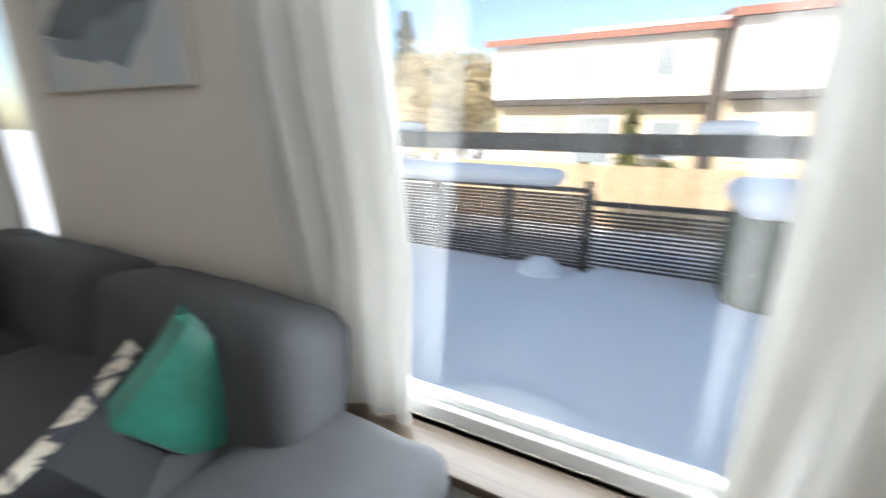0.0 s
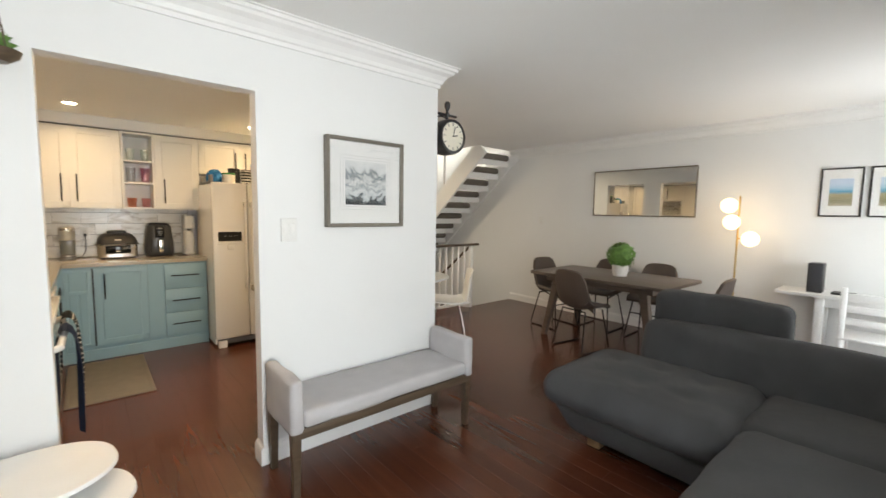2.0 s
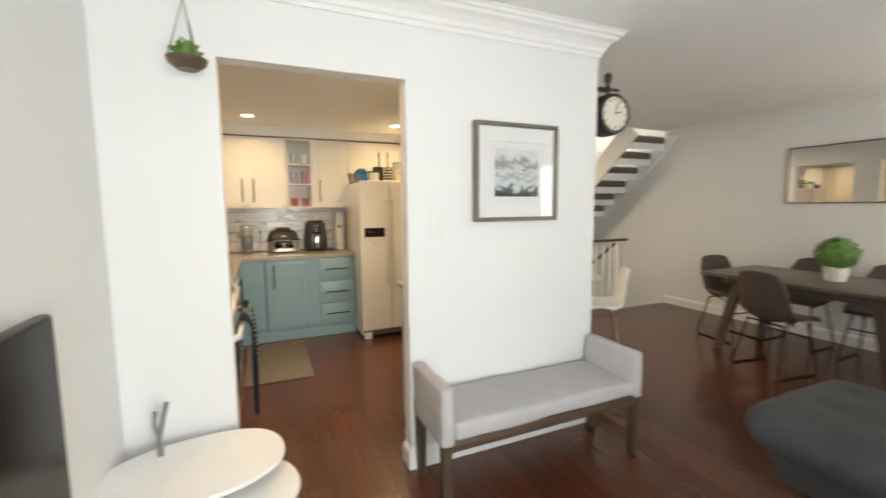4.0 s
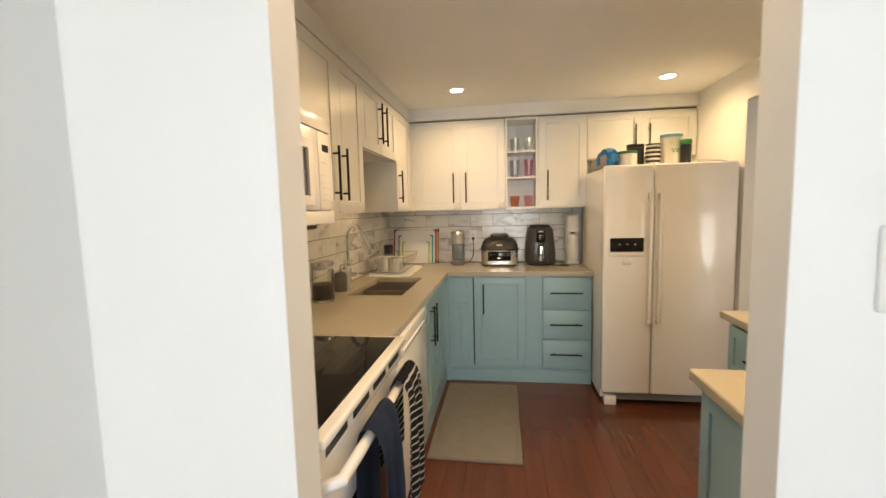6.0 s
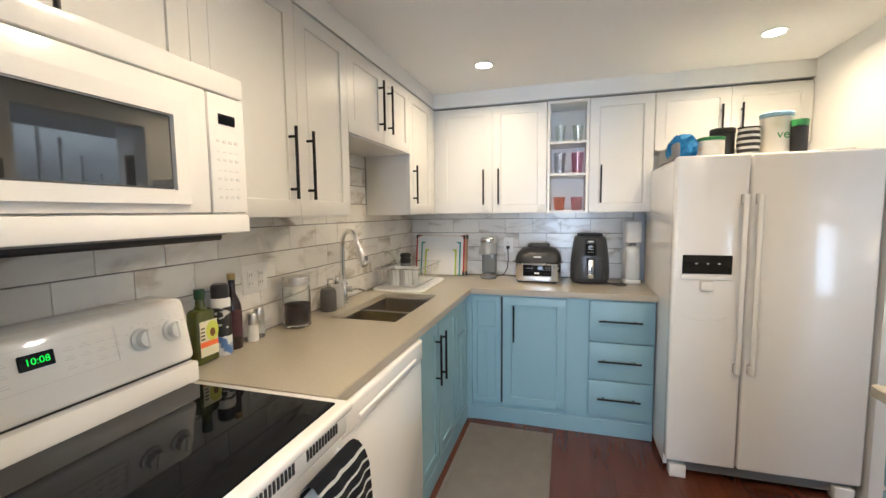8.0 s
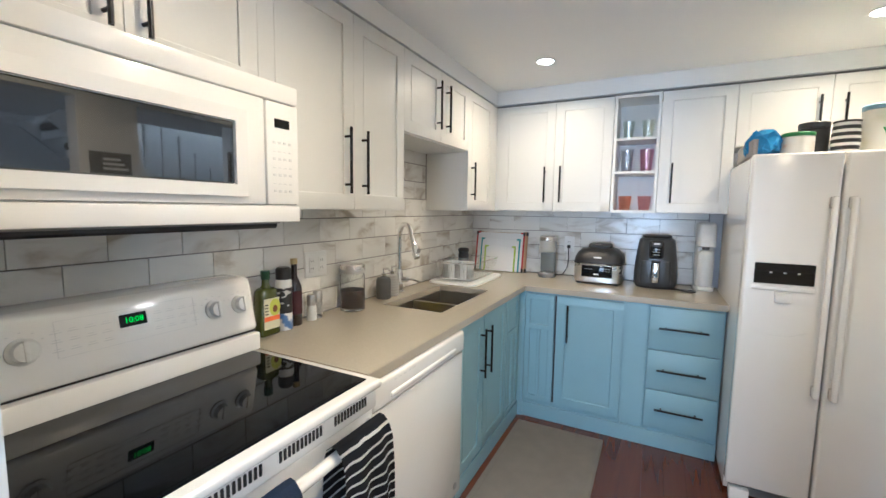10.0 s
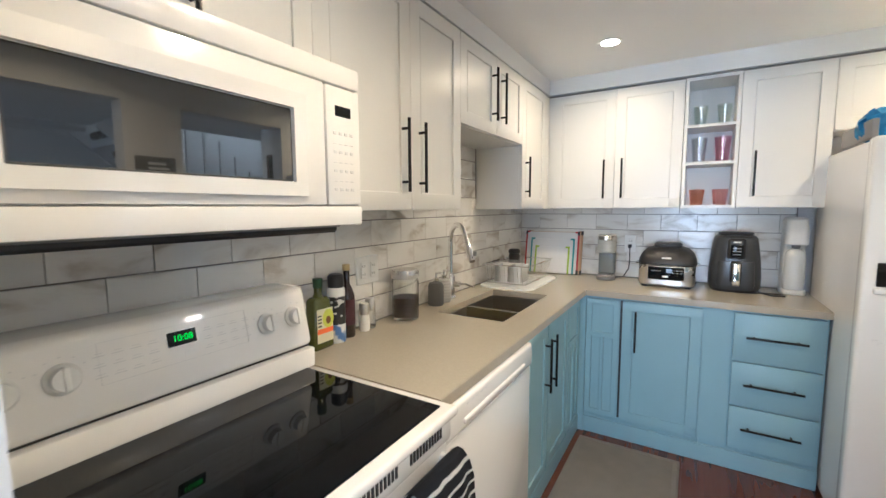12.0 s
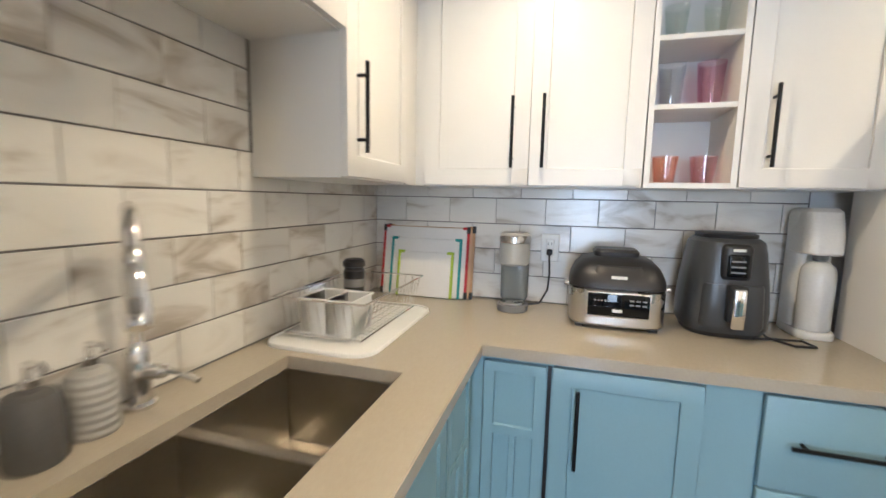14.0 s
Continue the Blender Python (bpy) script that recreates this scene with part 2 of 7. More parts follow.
def part(name, bm, material, parent=None, label="", smooth=True):
    """Links a bmesh, built in world metres, as one mesh under a thing or a part."""
    bmesh.ops.recalc_face_normals(bm, faces=bm.faces)
    if parent is not None:
        bmesh.ops.transform(bm, matrix=world_of(parent).inverted(), verts=bm.verts)
    me = bpy.data.meshes.new(name)
    if smooth:
        for f in bm.faces:
            f.smooth = True
        for e in bm.edges:
            if len(e.link_faces) == 2 and e.calc_face_angle(0) > 0.6:
                e.smooth = False
    bm.to_mesh(me)
    bm.free()
    for mm in material if isinstance(material, (list, tuple)) else [material]:
        me.materials.append(mm)
    ob = new(name, me)
    if parent is not None:
        ob.parent = parent
    if label:
        ob["label"] = label
    return ob


def thing(name, at, label, category, group="", kind=""):
    ob = new(name)
    ob.empty_display_size = 0.1
    ob.matrix_basis = pose(*at) if len(at) > 3 else Matrix.Translation(at)
    return tagged(ob, label, category, group, kind)


def struct(name, bm, material, label="", category="", smooth=False):
    return tagged(part(name, bm, material, smooth=smooth), label, category, kind="structure")


def box(bm, x0, x1, y0, y1, z0, z1, b=0.0, seg=2, m=None, index=0):
    """A box, with rounded edges of radius b."""
    mat4 = Matrix.Translation(((x0 + x1) / 2, (y0 + y1) / 2, (z0 + z1) / 2)) @ Matrix.Diagonal((abs(x1 - x0), abs(y1 - y0), abs(z1 - z0), 1))
    vs = bmesh.ops.create_cube(bm, size=1, matrix=mat4)["verts"]
    if b:
        es = list({e for v in vs for e in v.link_edges})
        r = bmesh.ops.bevel(bm, geom=es, offset=b, segments=seg, affect="EDGES", profile=0.5, clamp_overlap=True)
        vs = list({v for f in r["faces"] for v in f.verts} | {v for v in vs if v.is_valid})
    if m is not None:
        bmesh.ops.transform(bm, matrix=m, verts=vs)
    return vs


def B(*a, **k):
    bm = bmesh.new()
    box(bm, *a, **k)
    return bm


def tube(bm, pts, r, seg=8, closed=False):
    """A round bar along points."""
    pts = [Vector(p) for p in pts]
    rings, n = [], len(pts)
    up = Vector((0.13, 0.27, 0.95)).normalized()
    for i, p in enumerate(pts):
        a = pts[(i - 1) % n] if closed or i else p
        c = pts[(i + 1) % n] if closed or i < n - 1 else p
        d = (c - a).normalized()
        s = d.cross(up)
        if s.length < 0.2:
            s = d.cross(Vector((1, 0.2, 0)))
        s.normalize()
        t = s.cross(d)
        rings.append([bm.verts.new(p + r * (math.cos(2 * math.pi * j / seg) * s + math.sin(2 * math.pi * j / seg) * t)) for j in range(seg)])
    for i in range(n if closed else n - 1):
        q, w = rings[i], rings[(i + 1) % n]
        for j in range(seg):
            bm.faces.new((q[j], q[(j + 1) % seg], w[(j + 1) % seg], w[j]))
    if not closed:
        bm.faces.new(rings[0])
        bm.faces.new(rings[-1][::-1])


def T(pts, r, seg=8, closed=False):
    bm = bmesh.new()
    tube(bm, pts, r, seg, closed)
    return bm


def lathe(prof, c, seg=28, sx=1.0, sy=1.0):
    """A turned body: pairs of radius and height round the point c."""
    bm = bmesh.new()
    rings = []
    for r, z in prof:
        rings.append([bm.verts.new((c[0] + sx * r * math.cos(2 * math.pi * j / seg), c[1] + sy * r * math.sin(2 * math.pi * j / seg), c[2] + z)) for j in range(seg)] if r > 1e-5 else [bm.verts.new((c[0], c[1], c[2] + z))])
    for q, w in zip(rings, rings[1:]):
        for j in range(seg):
            k = (j + 1) % seg
            if len(q) == 1 and len(w) == 1:
                continue
            if len(q) == 1:
                bm.faces.new((q[0], w[j], w[k]))
            elif len(w) == 1:
                bm.faces.new((q[j], q[k], w[0]))
            else:
                bm.faces.new((q[j], q[k], w[k], w[j]))
    for ring in (rings[0], rings[-1]):
        if len(ring) > 1:
            bm.faces.new(ring)
    return bm


def cushion(x0, x1, y0, y1, z0, z1, r=0.08, puff=0.02, m=None, cuts=7):
    """A stuffed block with round edges and slightly swollen faces."""
    bm = bmesh.new()
    box(bm, x0, x1, y0, y1, z0, z1, r, 4)
    cx, cy, cz = (x0 + x1) / 2, (y0 + y1) / 2, (z0 + z1) / 2
    big = [e for e in bm.edges if e.calc_length() > 0.15]
    bmesh.ops.subdivide_edges(bm, edges=big, cuts=cuts, use_grid_fill=True)
    hx, hy, hz = (x1 - x0) / 2, (y1 - y0) / 2, (z1 - z0) / 2
    for v in bm.verts:
        u, w, t = (v.co.x - cx) / hx, (v.co.y - cy) / hy, (v.co.z - cz) / hz
        d = Vector((u * (1 - w * w) * (1 - t * t), w * (1 - u * u) * (1 - t * t), t * (1 - u * u) * (1 - w * w)))
        v.co += d * puff + 0.009 * noise.noise_vector(v.co * 5) + 0.004 * noise.noise_vector(v.co * 14)
    if m is not None:
        bmesh.ops.transform(bm, matrix=m, verts=bm.verts)
    return bm


def on_south(y):
    return Matrix(((1, 0, 0, 0), (0, 0, 1, y), (0, 1, 0, 0), (0, 0, 0, 1)))


def on_east(x):
    return Matrix(((0, 0, -1, x), (1, 0, 0, 0), (0, 1, 0, 0), (0, 0, 0, 1)))


def on_west(x):
    return Matrix(((0, 0, 1, x), (1, 0, 0, 0), (0, 1, 0, 0), (0, 0, 0, 1)))


def shaker(u0, u1, v0, v1, m, rail=0.06, panels=((0, 1, 0, 1),)):
    """A framed cabinet door: w is out of the wall. panels: sunk fields in shares of the door."""
    bm = bmesh.new()
    g, top, low = 0.0021, 0.02, 0.0145
    u0, u1, v0, v1 = u0 + g, u1 - g, v0 + g, v1 - g
    fields = []
    for a, b, c, d in panels:
        w, h = u1 - u0 - 2 * rail, v1 - v0
        fields.append((u0 + rail + a * w + (rail * 0.3 if a > 0 else 0), u0 + rail + b * w - (rail * 0.3 if b < 1 else 0), v0 + c * h + (rail if c == 0 else rail * 0.5), v0 + d * h - (rail if d == 1 else rail * 0.5)))
    us = sorted({u0, u1} | {x for f in fields for x in f[:2]})
    vs = sorted({v0, v1} | {x for f in fields for x in f[2:]})

    def height(i, j):
        if not (0 <= i < len(us) - 1 and 0 <= j < len(vs) - 1):
            return 0.0
        x, y = (us[i] + us[i + 1]) / 2, (vs[j] + vs[j + 1]) / 2
        return low if any(f[0] < x < f[1] and f[2] < y < f[3] for f in fields) else top

    def quad(*pts):
        bm.faces.new([bm.verts.new(p) for p in pts])

    for i in range(-1, len(us) - 1):
        for j in range(-1, len(vs) - 1):
            h = height(i, j)
            if h:
                a, b, c, d = us[i], us[i + 1], vs[j], vs[j + 1]
                quad((a, c, h), (b, c, h), (b, d, h), (a, d, h))
                quad((a, c, 0), (a, d, 0), (b, d, 0), (b, c, 0))
            h2 = height(i + 1, j)
            if h2 != h and j >= 0:
                quad((us[i + 1], vs[j], h), (us[i + 1], vs[j + 1], h), (us[i + 1], vs[j + 1], h2), (us[i + 1], vs[j], h2))
            h2 = height(i, j + 1)
            if h2 != h and i >= 0:
                quad((us[i], vs[j + 1], h), (us[i + 1], vs[j + 1], h), (us[i + 1], vs[j + 1], h2), (us[i], vs[j + 1], h2))
    bmesh.ops.remove_doubles(bm, verts=bm.verts, dist=0.0002)
    sharp = [e for e in bm.edges if len(e.link_faces) == 2 and e.calc_face_angle(0) > 1 and all(v.co.z > low - 0.001 for v in e.verts)]
    bmesh.ops.bevel(bm, geom=sharp, offset=0.0016, segments=1, affect="EDGES", clamp_overlap=True)
    bmesh.ops.transform(bm, matrix=m, verts=bm.verts)
    return bm


def bar_handle(parent, u, v0, v1, m, horizontal=False, r=0.006, inset=0.035):
    bm = bmesh.new()
    f = (lambda a, b, w: m @ Vector((b, a, w))) if horizontal else (lambda a, b, w: m @ Vector((a, b, w)))
    tube(bm, [f(u, v0, 0.05), f(u, v1, 0.05)], r)
    for v in (v0 + inset, v1 - inset):
        tube(bm, [f(u, v, 0.017), f(u, v, 0.05)], r * 0.85)
    return part("handle", bm, BLACKM, parent, "black bar handle")

# ---- structure ----
XE, YS, XK, YN, XW = 2.31, -5.37, 2.02, 0.84, -3.83   # kitchen east wall, south wall, living east wall, north wall, west wall
YB0, YB1 = -2.264, -2.167                               # wall between kitchen and living room
CH, KH = 2.42, 2.285                                   # ceilings
DX0, DX1, DH = 0.778, 1.60, 2.03                      # doorway into the kitchen
PX0, PX1 = -0.45, -0.33                                # wall between kitchen and dining room
YF = -7.2


def wall(name, boxes, label, material=PAINT):
    bm = bmesh.new()
    for b in boxes:
        box(bm, *b)
    return struct(name, bm, material, label, "wall")


wall("wall_kitchen_north", [(PX0, DX0, YB0, YB1, 0, CH), (DX1, XE + 0.15, YB0, YB1, 0, CH), (DX0, DX1, YB0, YB1, DH, CH)], "pale grey painted wall with a kitchen doorway")
wall("wall_kitchen_east", [(XE + 0.01, XE + 0.15, YF, YB0, 0, CH)], "pale grey painted kitchen wall behind the stove")
wall("wall_south", [(PX0, XE + 0.01, YS - 0.15, YS - 0.01, 0, CH)], "pale grey painted kitchen wall behind the counter")
wall("wall_kitchen_west", [(PX0, PX1, YS - 0.01, -4.42, 0, CH), (PX0, PX1, -4.42, -3.65, 2.06, CH), (PX0, PX1, -3.65, -3.32, 0, CH), (PX0, PX1, -3.32, -2.62, 0, 0.87), (PX0, PX1, -3.32, -2.62, 2.06, CH), (PX0, PX1, -2.62, YB0, 0, CH)],
     "pale grey painted wall with a doorway and a serving opening")
wall("wall_living_east", [(XK, XE + 0.15, YB1, YN + 0.16, 0, CH)], "pale grey painted living room wall behind the television")
WX0, WX1, WZ0, WZ1 = 0.42, 1.72, 0.33, 2.12            # large window
GX0, GX1, GZ1 = -3.6, -1.75, 2.1                       # glass door
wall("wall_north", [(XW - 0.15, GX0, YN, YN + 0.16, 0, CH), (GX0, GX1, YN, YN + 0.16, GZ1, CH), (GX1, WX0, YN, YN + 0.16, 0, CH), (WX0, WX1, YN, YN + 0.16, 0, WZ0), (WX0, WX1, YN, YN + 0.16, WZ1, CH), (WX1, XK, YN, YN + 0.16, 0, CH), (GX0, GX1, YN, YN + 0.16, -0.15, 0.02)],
     "painted wall, tinted for warm bounce light, with a wide window and a glass door", PAINT_BOUNCE)
# upper gap is unseen, left open for the fill lamp over the stairs
wall("wall_west", [(XW - 0.15, XW, YF, YN, -2.3, 3.3), (XW - 0.15, XW, YF, -6.6, 3.3, 4.5), (XW - 0.15, XW, -5.4, YN, 3.3, 4.5), (XW - 0.15, XW, YF, YN, 4.5, CH + 2.6)], "pale grey painted wall of the dining side")
wall("wall_hall_south", [(XW, PX0, YF - 0.15, YF, -2.3, CH + 2.6)], "pale grey painted wall of the stair hall")
wall("wall_hall_closet", [(-2.25, PX0, -5.72, -5.6, 0, CH), (-2.25, -2.13, YF, -5.72, 0, CH)], "pale grey painted closet wall in the hall")
wall("wall_hall_east", [(PX0, PX1, YF, YS - 0.15, 0, CH)], "pale grey painted wall of the stair hall")
# floors: slab below the planks, with the stair well left open
SX = -2.86
wall("floor_slab", [(XW, XE, -4.28, YN, -0.2, -0.022), (SX, XE, YF, -4.28, -0.2, -0.022)], "concrete slab under the hardwood floor", GROUT)
wall("floor_cellar", [(XW, SX, YF, -4.28, -2.45, -2.3)], "dark floor at the foot of the cellar stairs", CARPET)
wall("wall_stairwell", [(SX, SX + 0.08, YF, -4.28, -2.3, -0.2), (XW, SX, -4.28, -4.2, -2.3, -0.2)], "pale grey painted stair well wall")
wall("ceiling", [(XW - 0.15, XE + 0.15, -4.30, YN + 0.16, CH, CH + 0.16), (-3.02, XE + 0.15, YF - 0.15, -4.30, CH, CH + 0.16)], "smooth white painted ceiling", CEIL)
wall("ceiling_kitchen", [(PX1, XE, YS, YB0, KH, KH + 0.1)], "lowered white painted kitchen ceiling", CEIL)
# unseen block above the rooms, added to keep sun off the yard
wall("roof", [(XW - 0.4, XE + 0.4, YF - 0.4, YN + 0.5, 5.2, 5.5), (XW - 0.15, XE + 0.15, YN, YN + 0.16, CH + 0.16, 5.2), (XE, XE + 0.15, YF, YN, CH + 0.16, 5.2), (-3.02, -2.95, YF, -4.3, CH + 0.16, 5.2), (XW, -2.95, -3.4, -3.3, CH + 0.16, 5.2)], "unseen upper storey and flat roof, added to shade the yard", SIDING)
# bulkhead over the wall cabinets
wall("bulkhead", [(2.01, XE, YS, YB0, 2.184, KH), (PX1, 2.01, YS, -5.095, 2.184, KH)], "pale grey painted bulkhead over the wall cabinets")
# dark grey strip stands in for the shadow gap over the cabinets
wall("filler_panel", [(2.04, XE, YS, YB0, 2.17, 2.184), (PX1, 2.04, YS, -5.13, 2.17, 2.184)], "dark grey strip drawn as the shadow gap above the wall cabinets", GROUT)


def moulding(name, profile, a, b, inward, z, label, mitre=0.0):
    """A moulding of the profile (out, up) from a to b; inward: the way out of the wall; mitre: how far the start runs on past an outer corner."""
    run = (Vector(b) - Vector(a)).normalized()
    bm = bmesh.new()
    ends = []
    for p, k in ((a, mitre), (b, 0.0)):
        ends.append([bm.verts.new((p[0] + o * inward[0] - k * o * run.x, p[1] + o * inward[1] - k * o * run.y, z + h)) for o, h in profile])
    n = len(profile)
    for i in range(n):
        j = (i + 1) % n
        bm.faces.new((ends[0][i], ends[0][j], ends[1][j], ends[1][i]))
    bm.faces.new(ends[0])
    bm.faces.new(ends[1][::-1])
    return struct(name, bm, TRIM, label, "trim", smooth=False)


CROWN = [(0, 0), (0, -0.135), (0.012, -0.135), (0.012, -0.112), (0.022, -0.106), (0.03, -0.085), (0.05, -0.06), (0.078, -0.044), (0.085, -0.03), (0.1, -0.026), (0.1, -0.008), (0.112, -0.006), (0.112, 0)]
moulding("trim", CROWN, (PX0, YB1), (XK, YB1), (0, 1), CH, "white stepped crown moulding", 1.0)
moulding("trim", CROWN, (PX0, YB1), (PX0, -5.5), (-1, 0), CH, "white stepped crown moulding", 1.0)
moulding("trim", CROWN, (XW, -4.3), (XW, YN), (1, 0), CH, "white stepped crown moulding")
moulding("trim", CROWN, (XW, YN), (XK, YN), (0, -1), CH, "white stepped crown moulding")
moulding("trim", CROWN, (XK, YB1), (XK, YN), (-1, 0), CH, "white stepped crown moulding")
BASE = [(0, 0.0), (0.018, 0.0), (0.018, 0.085), (0.012, 0.1), (0.006, 0.105), (0, 0.115)]
for a, b, w in (((PX0, YB1), (DX0, YB1), (0, 1)), ((DX1, YB1), (XK, YB1), (0, 1)), ((XW, -4.28), (XW, YN), (1, 0)), ((GX1, YN), (XK, YN), (0, -1)), ((XK, YB1), (XK, YN), (-1, 0)), ((PX0, YB1), (PX0, -3.65), (-1, 0)), ((PX0, -4.42), (PX0, YF), (-1, 0)), ((DX0, YB1 + 0.018), (DX0, YB0), (1, 0)), ((DX1, YB0), (DX1, YB1 + 0.018), (-1, 0))):
    moulding("baseboard", BASE, a, b, w, 0.0, "white painted baseboard")

# window and glass door
win = tagged(new("window_1"), "wide white framed window over a wooden sill", "window", kind="structure")
win.matrix_basis = Matrix.Translation((1.07, YN + 0.06, WZ0))


def frame_bm(x0, x1, y0, y1, z0, z1, w):
    bm = bmesh.new()
    box(bm, x0, x0 + w, y0, y1, z0, z1, 0.004, 1)
    box(bm, x1 - w, x1, y0, y1, z0, z1, 0.004, 1)
    box(bm, x0 + w, x1 - w, y0, y1, z0, z0 + w, 0.004, 1)
    box(bm, x0 + w, x1 - w, y0, y1, z1 - w, z1, 0.004, 1)
    return bm


part("window_frame", frame_bm(WX0, WX1, YN + 0.03, YN + 0.12, WZ0, WZ1, 0.055), WHITEPL, win)
part("sash", frame_bm(WX0 + 0.056, WX1 - 0.056, YN + 0.055, YN + 0.095, WZ0 + 0.056, WZ1 - 0.056, 0.03), WHITEPL, win)
p = part("pane", B(WX0 + 0.086, WX1 - 0.086, YN + 0.072, YN + 0.078, WZ0 + 0.086, WZ1 - 0.086), PANE, win)
p.visible_shadow = False
part("window_sill", B(WX0 - 0.06, WX1 + 0.06, YN - 0.16, YN + 0.03, WZ0 - 0.035, WZ0, 0.006), WALNUT, win, "brown wooden sill board")
gdoor = tagged(new("door_1"), "white framed sliding glass door to the yard", "door", kind="structure")
gdoor.matrix_basis = Matrix.Translation((-2.7, YN + 0.06, 0))
part("door_frame", frame_bm(GX0, GX1, YN + 0.02, YN + 0.13, 0.02, GZ1, 0.05), WHITEPL, gdoor)
for i, (x0, x1, y) in enumerate(((GX0 + 0.05, -2.64, YN + 0.05), (-2.7, GX1 - 0.05, YN + 0.09))):
    leaf = part("door_leaf", frame_bm(x0, x1, y - 0.016, y + 0.016, 0.07, GZ1 - 0.05, 0.07), WHITEPL, gdoor)
    p = part("pane", B(x0 + 0.07, x1 - 0.07, y - 0.003, y + 0.003, 0.14, GZ1 - 0.12), PANE, leaf)
    p.visible_shadow = False
part("door_handle", B(-3.53, -3.505, YN - 0.01, YN + 0.032, 0.95, 1.2, 0.008), GREYPL, gdoor, "grey pull handle")

# ---- kitchen cabinets ----
KS, KE = on_south(-5.117), on_east(2.019)


def wall_unit(name, u0, u1, z0, z1, m, doors, label, depth, south):
    at = m @ Vector(((u0 + u1) / 2, z0, 0))
    t = thing(name, at, label, "wall cabinet", "white wall cabinets")
    bm = bmesh.new()
    box(bm, u0 + 0.001, u1 - 0.001, z0, z1, -depth, -0.001, m=m)
    part("body", bm, CABW, t, smooth=False)
    for a, b, hu, h0, h1 in doors:
        d = part("door", shaker(a, b, z0 + 0.002, z1 - 0.002, m), CABW, t)
        if hu is not None:
            bar_handle(d, hu, h0, h1, m)
    return t


wall_unit("wall_cabinet", -2.975, -2.288, 1.755, 2.17, KE, [(-2.62, -2.288, -2.58, 1.80, 2.0), (-2.975, -2.62, -2.66, 1.80, 2.0)], "white two-door wall cabinet over the microwave", 0.285, False)
wall_unit("wall_cabinet", -3.79, -2.975, 1.404, 2.17, KE, [(-3.42, -2.975, -3.367, 1.47, 1.725), (-3.79, -3.42, -3.472, 1.47, 1.725)], "white two-door wall cabinet beside the microwave", 0.285, False)
wall_unit("wall_cabinet", -4.547, -3.79, 1.779, 2.17, KE, [(-4.172, -3.79, -4.121, 1.845, 2.10), (-4.547, -4.172, -4.23, 1.845, 2.10)], "short white two-door cabinet over the sink", 0.285, False)
wall_unit("wall_cabinet", -5.0, -4.547, 1.404, 2.17, KE, [(-4.98, -4.547, -4.605, 1.475, 1.717)], "narrow white single-door corner wall cabinet", 0.285, False)
wall_unit("wall_cabinet", 1.19, 1.975, 1.404, 2.17, KS, [(1.572, 1.975, 1.634, 1.47, 1.722), (1.19, 1.572, 1.525, 1.47, 1.724)], "white two-door wall cabinet over the counter", 0.25, True)
wall_unit("wall_cabinet", 0.514, 0.909, 1.404, 2.17, KS, [(0.514, 0.909, 0.834, 1.47, 1.72)], "white single-door wall cabinet beside the fridge", 0.25, True)
wall_unit("wall_cabinet", -0.325, 0.512, 1.80, 2.17, KS, [(0.09, 0.512, 0.142, 1.84, 2.06), (-0.325, 0.09, 0.035, 1.84, 2.06)], "white two-door cabinet over the fridge", 0.25, True)
bm = bmesh.new()
box(bm, 1.977, 2.018, -5.37, -5.11, 1.404, 2.17)
box(bm, 2.012, 2.30, -5.105, -5.002, 1.404, 2.17)
struct("trim", bm, CABW, "white corner filler strip between wall cabinets", "trim")
SH0, SH1 = 0.912, 1.187
t = thing("open_shelf_unit", (1.05, -5.23, 1.404), "white open shelf unit holding coloured tumblers", "shelf")
part("side_panel", B(SH0, SH0 + 0.018, YS + 0.002, -5.098, 1.404, 2.17), CABW, t, smooth=False)
part("side_panel", B(SH1 - 0.018, SH1, YS + 0.002, -5.098, 1.404, 2.17), CABW, t, smooth=False)
part("back_panel", B(SH0 + 0.018, SH1 - 0.018, YS + 0.002, YS + 0.014, 1.404, 2.17), CABW, t, smooth=False)
part("bottom_panel", B(SH0 + 0.018, SH1 - 0.018, YS + 0.014, -5.1, 1.404, 1.422), CABW, t, smooth=False)
part("top_panel", B(SH0 + 0.018, SH1 - 0.018, YS + 0.014, -5.1, 2.152, 2.17), CABW, t, smooth=False)
for z in (1.662, 1.88):
    part("shelf", B(SH0 + 0.018, SH1 - 0.018, YS + 0.014, -5.102, z, z + 0.016), CABW, t)


def tumbler(x, y, z, h, r0, r1, color, label):
    m = tint_glass("tumbler_plastic", color)
    bm = lathe([(0, 0.004), (r0, 0.004), (r0, 0), (r0 * 0.99 + 0.001, 0), (r1, h), (r1 - 0.003, h), (r0 - 0.003, 0.008), (0, 0.008)], (x, y, z), 20)
    ob = part("tumbler", bm, m)
    return tagged(ob, label, "tumbler", "tumblers on the shelves")


for x in (1.105, 0.985):
    red = (0.99, 0.79, 0.72) if x > 1.05 else (0.99, 0.83, 0.85)
    tumbler(x, -5.2, 1.422, 0.095, 0.032, 0.043, red, "short red plastic tumbler on the shelf" if x > 1.05 else "short pink plastic tumbler on the shelf")
    mid = (0.92, 0.93, 0.945) if x > 1.05 else (0.97, 0.8, 0.87)
    tumbler(x, -5.2, 1.678, 0.15, 0.032, 0.044, mid, "tall smoky tumbler on the shelf" if x > 1.05 else "tall purple tumbler on the shelf")
    tumbler(x, -5.2, 1.896, 0.12, 0.028, 0.04, (0.96, 0.985, 0.965), "tall clear tumbler on the top shelf")

# lower cabinets
LS, LE = on_south(-4.785), on_east(1.699)
GAP0, GAP1 = 0.1, 0.872


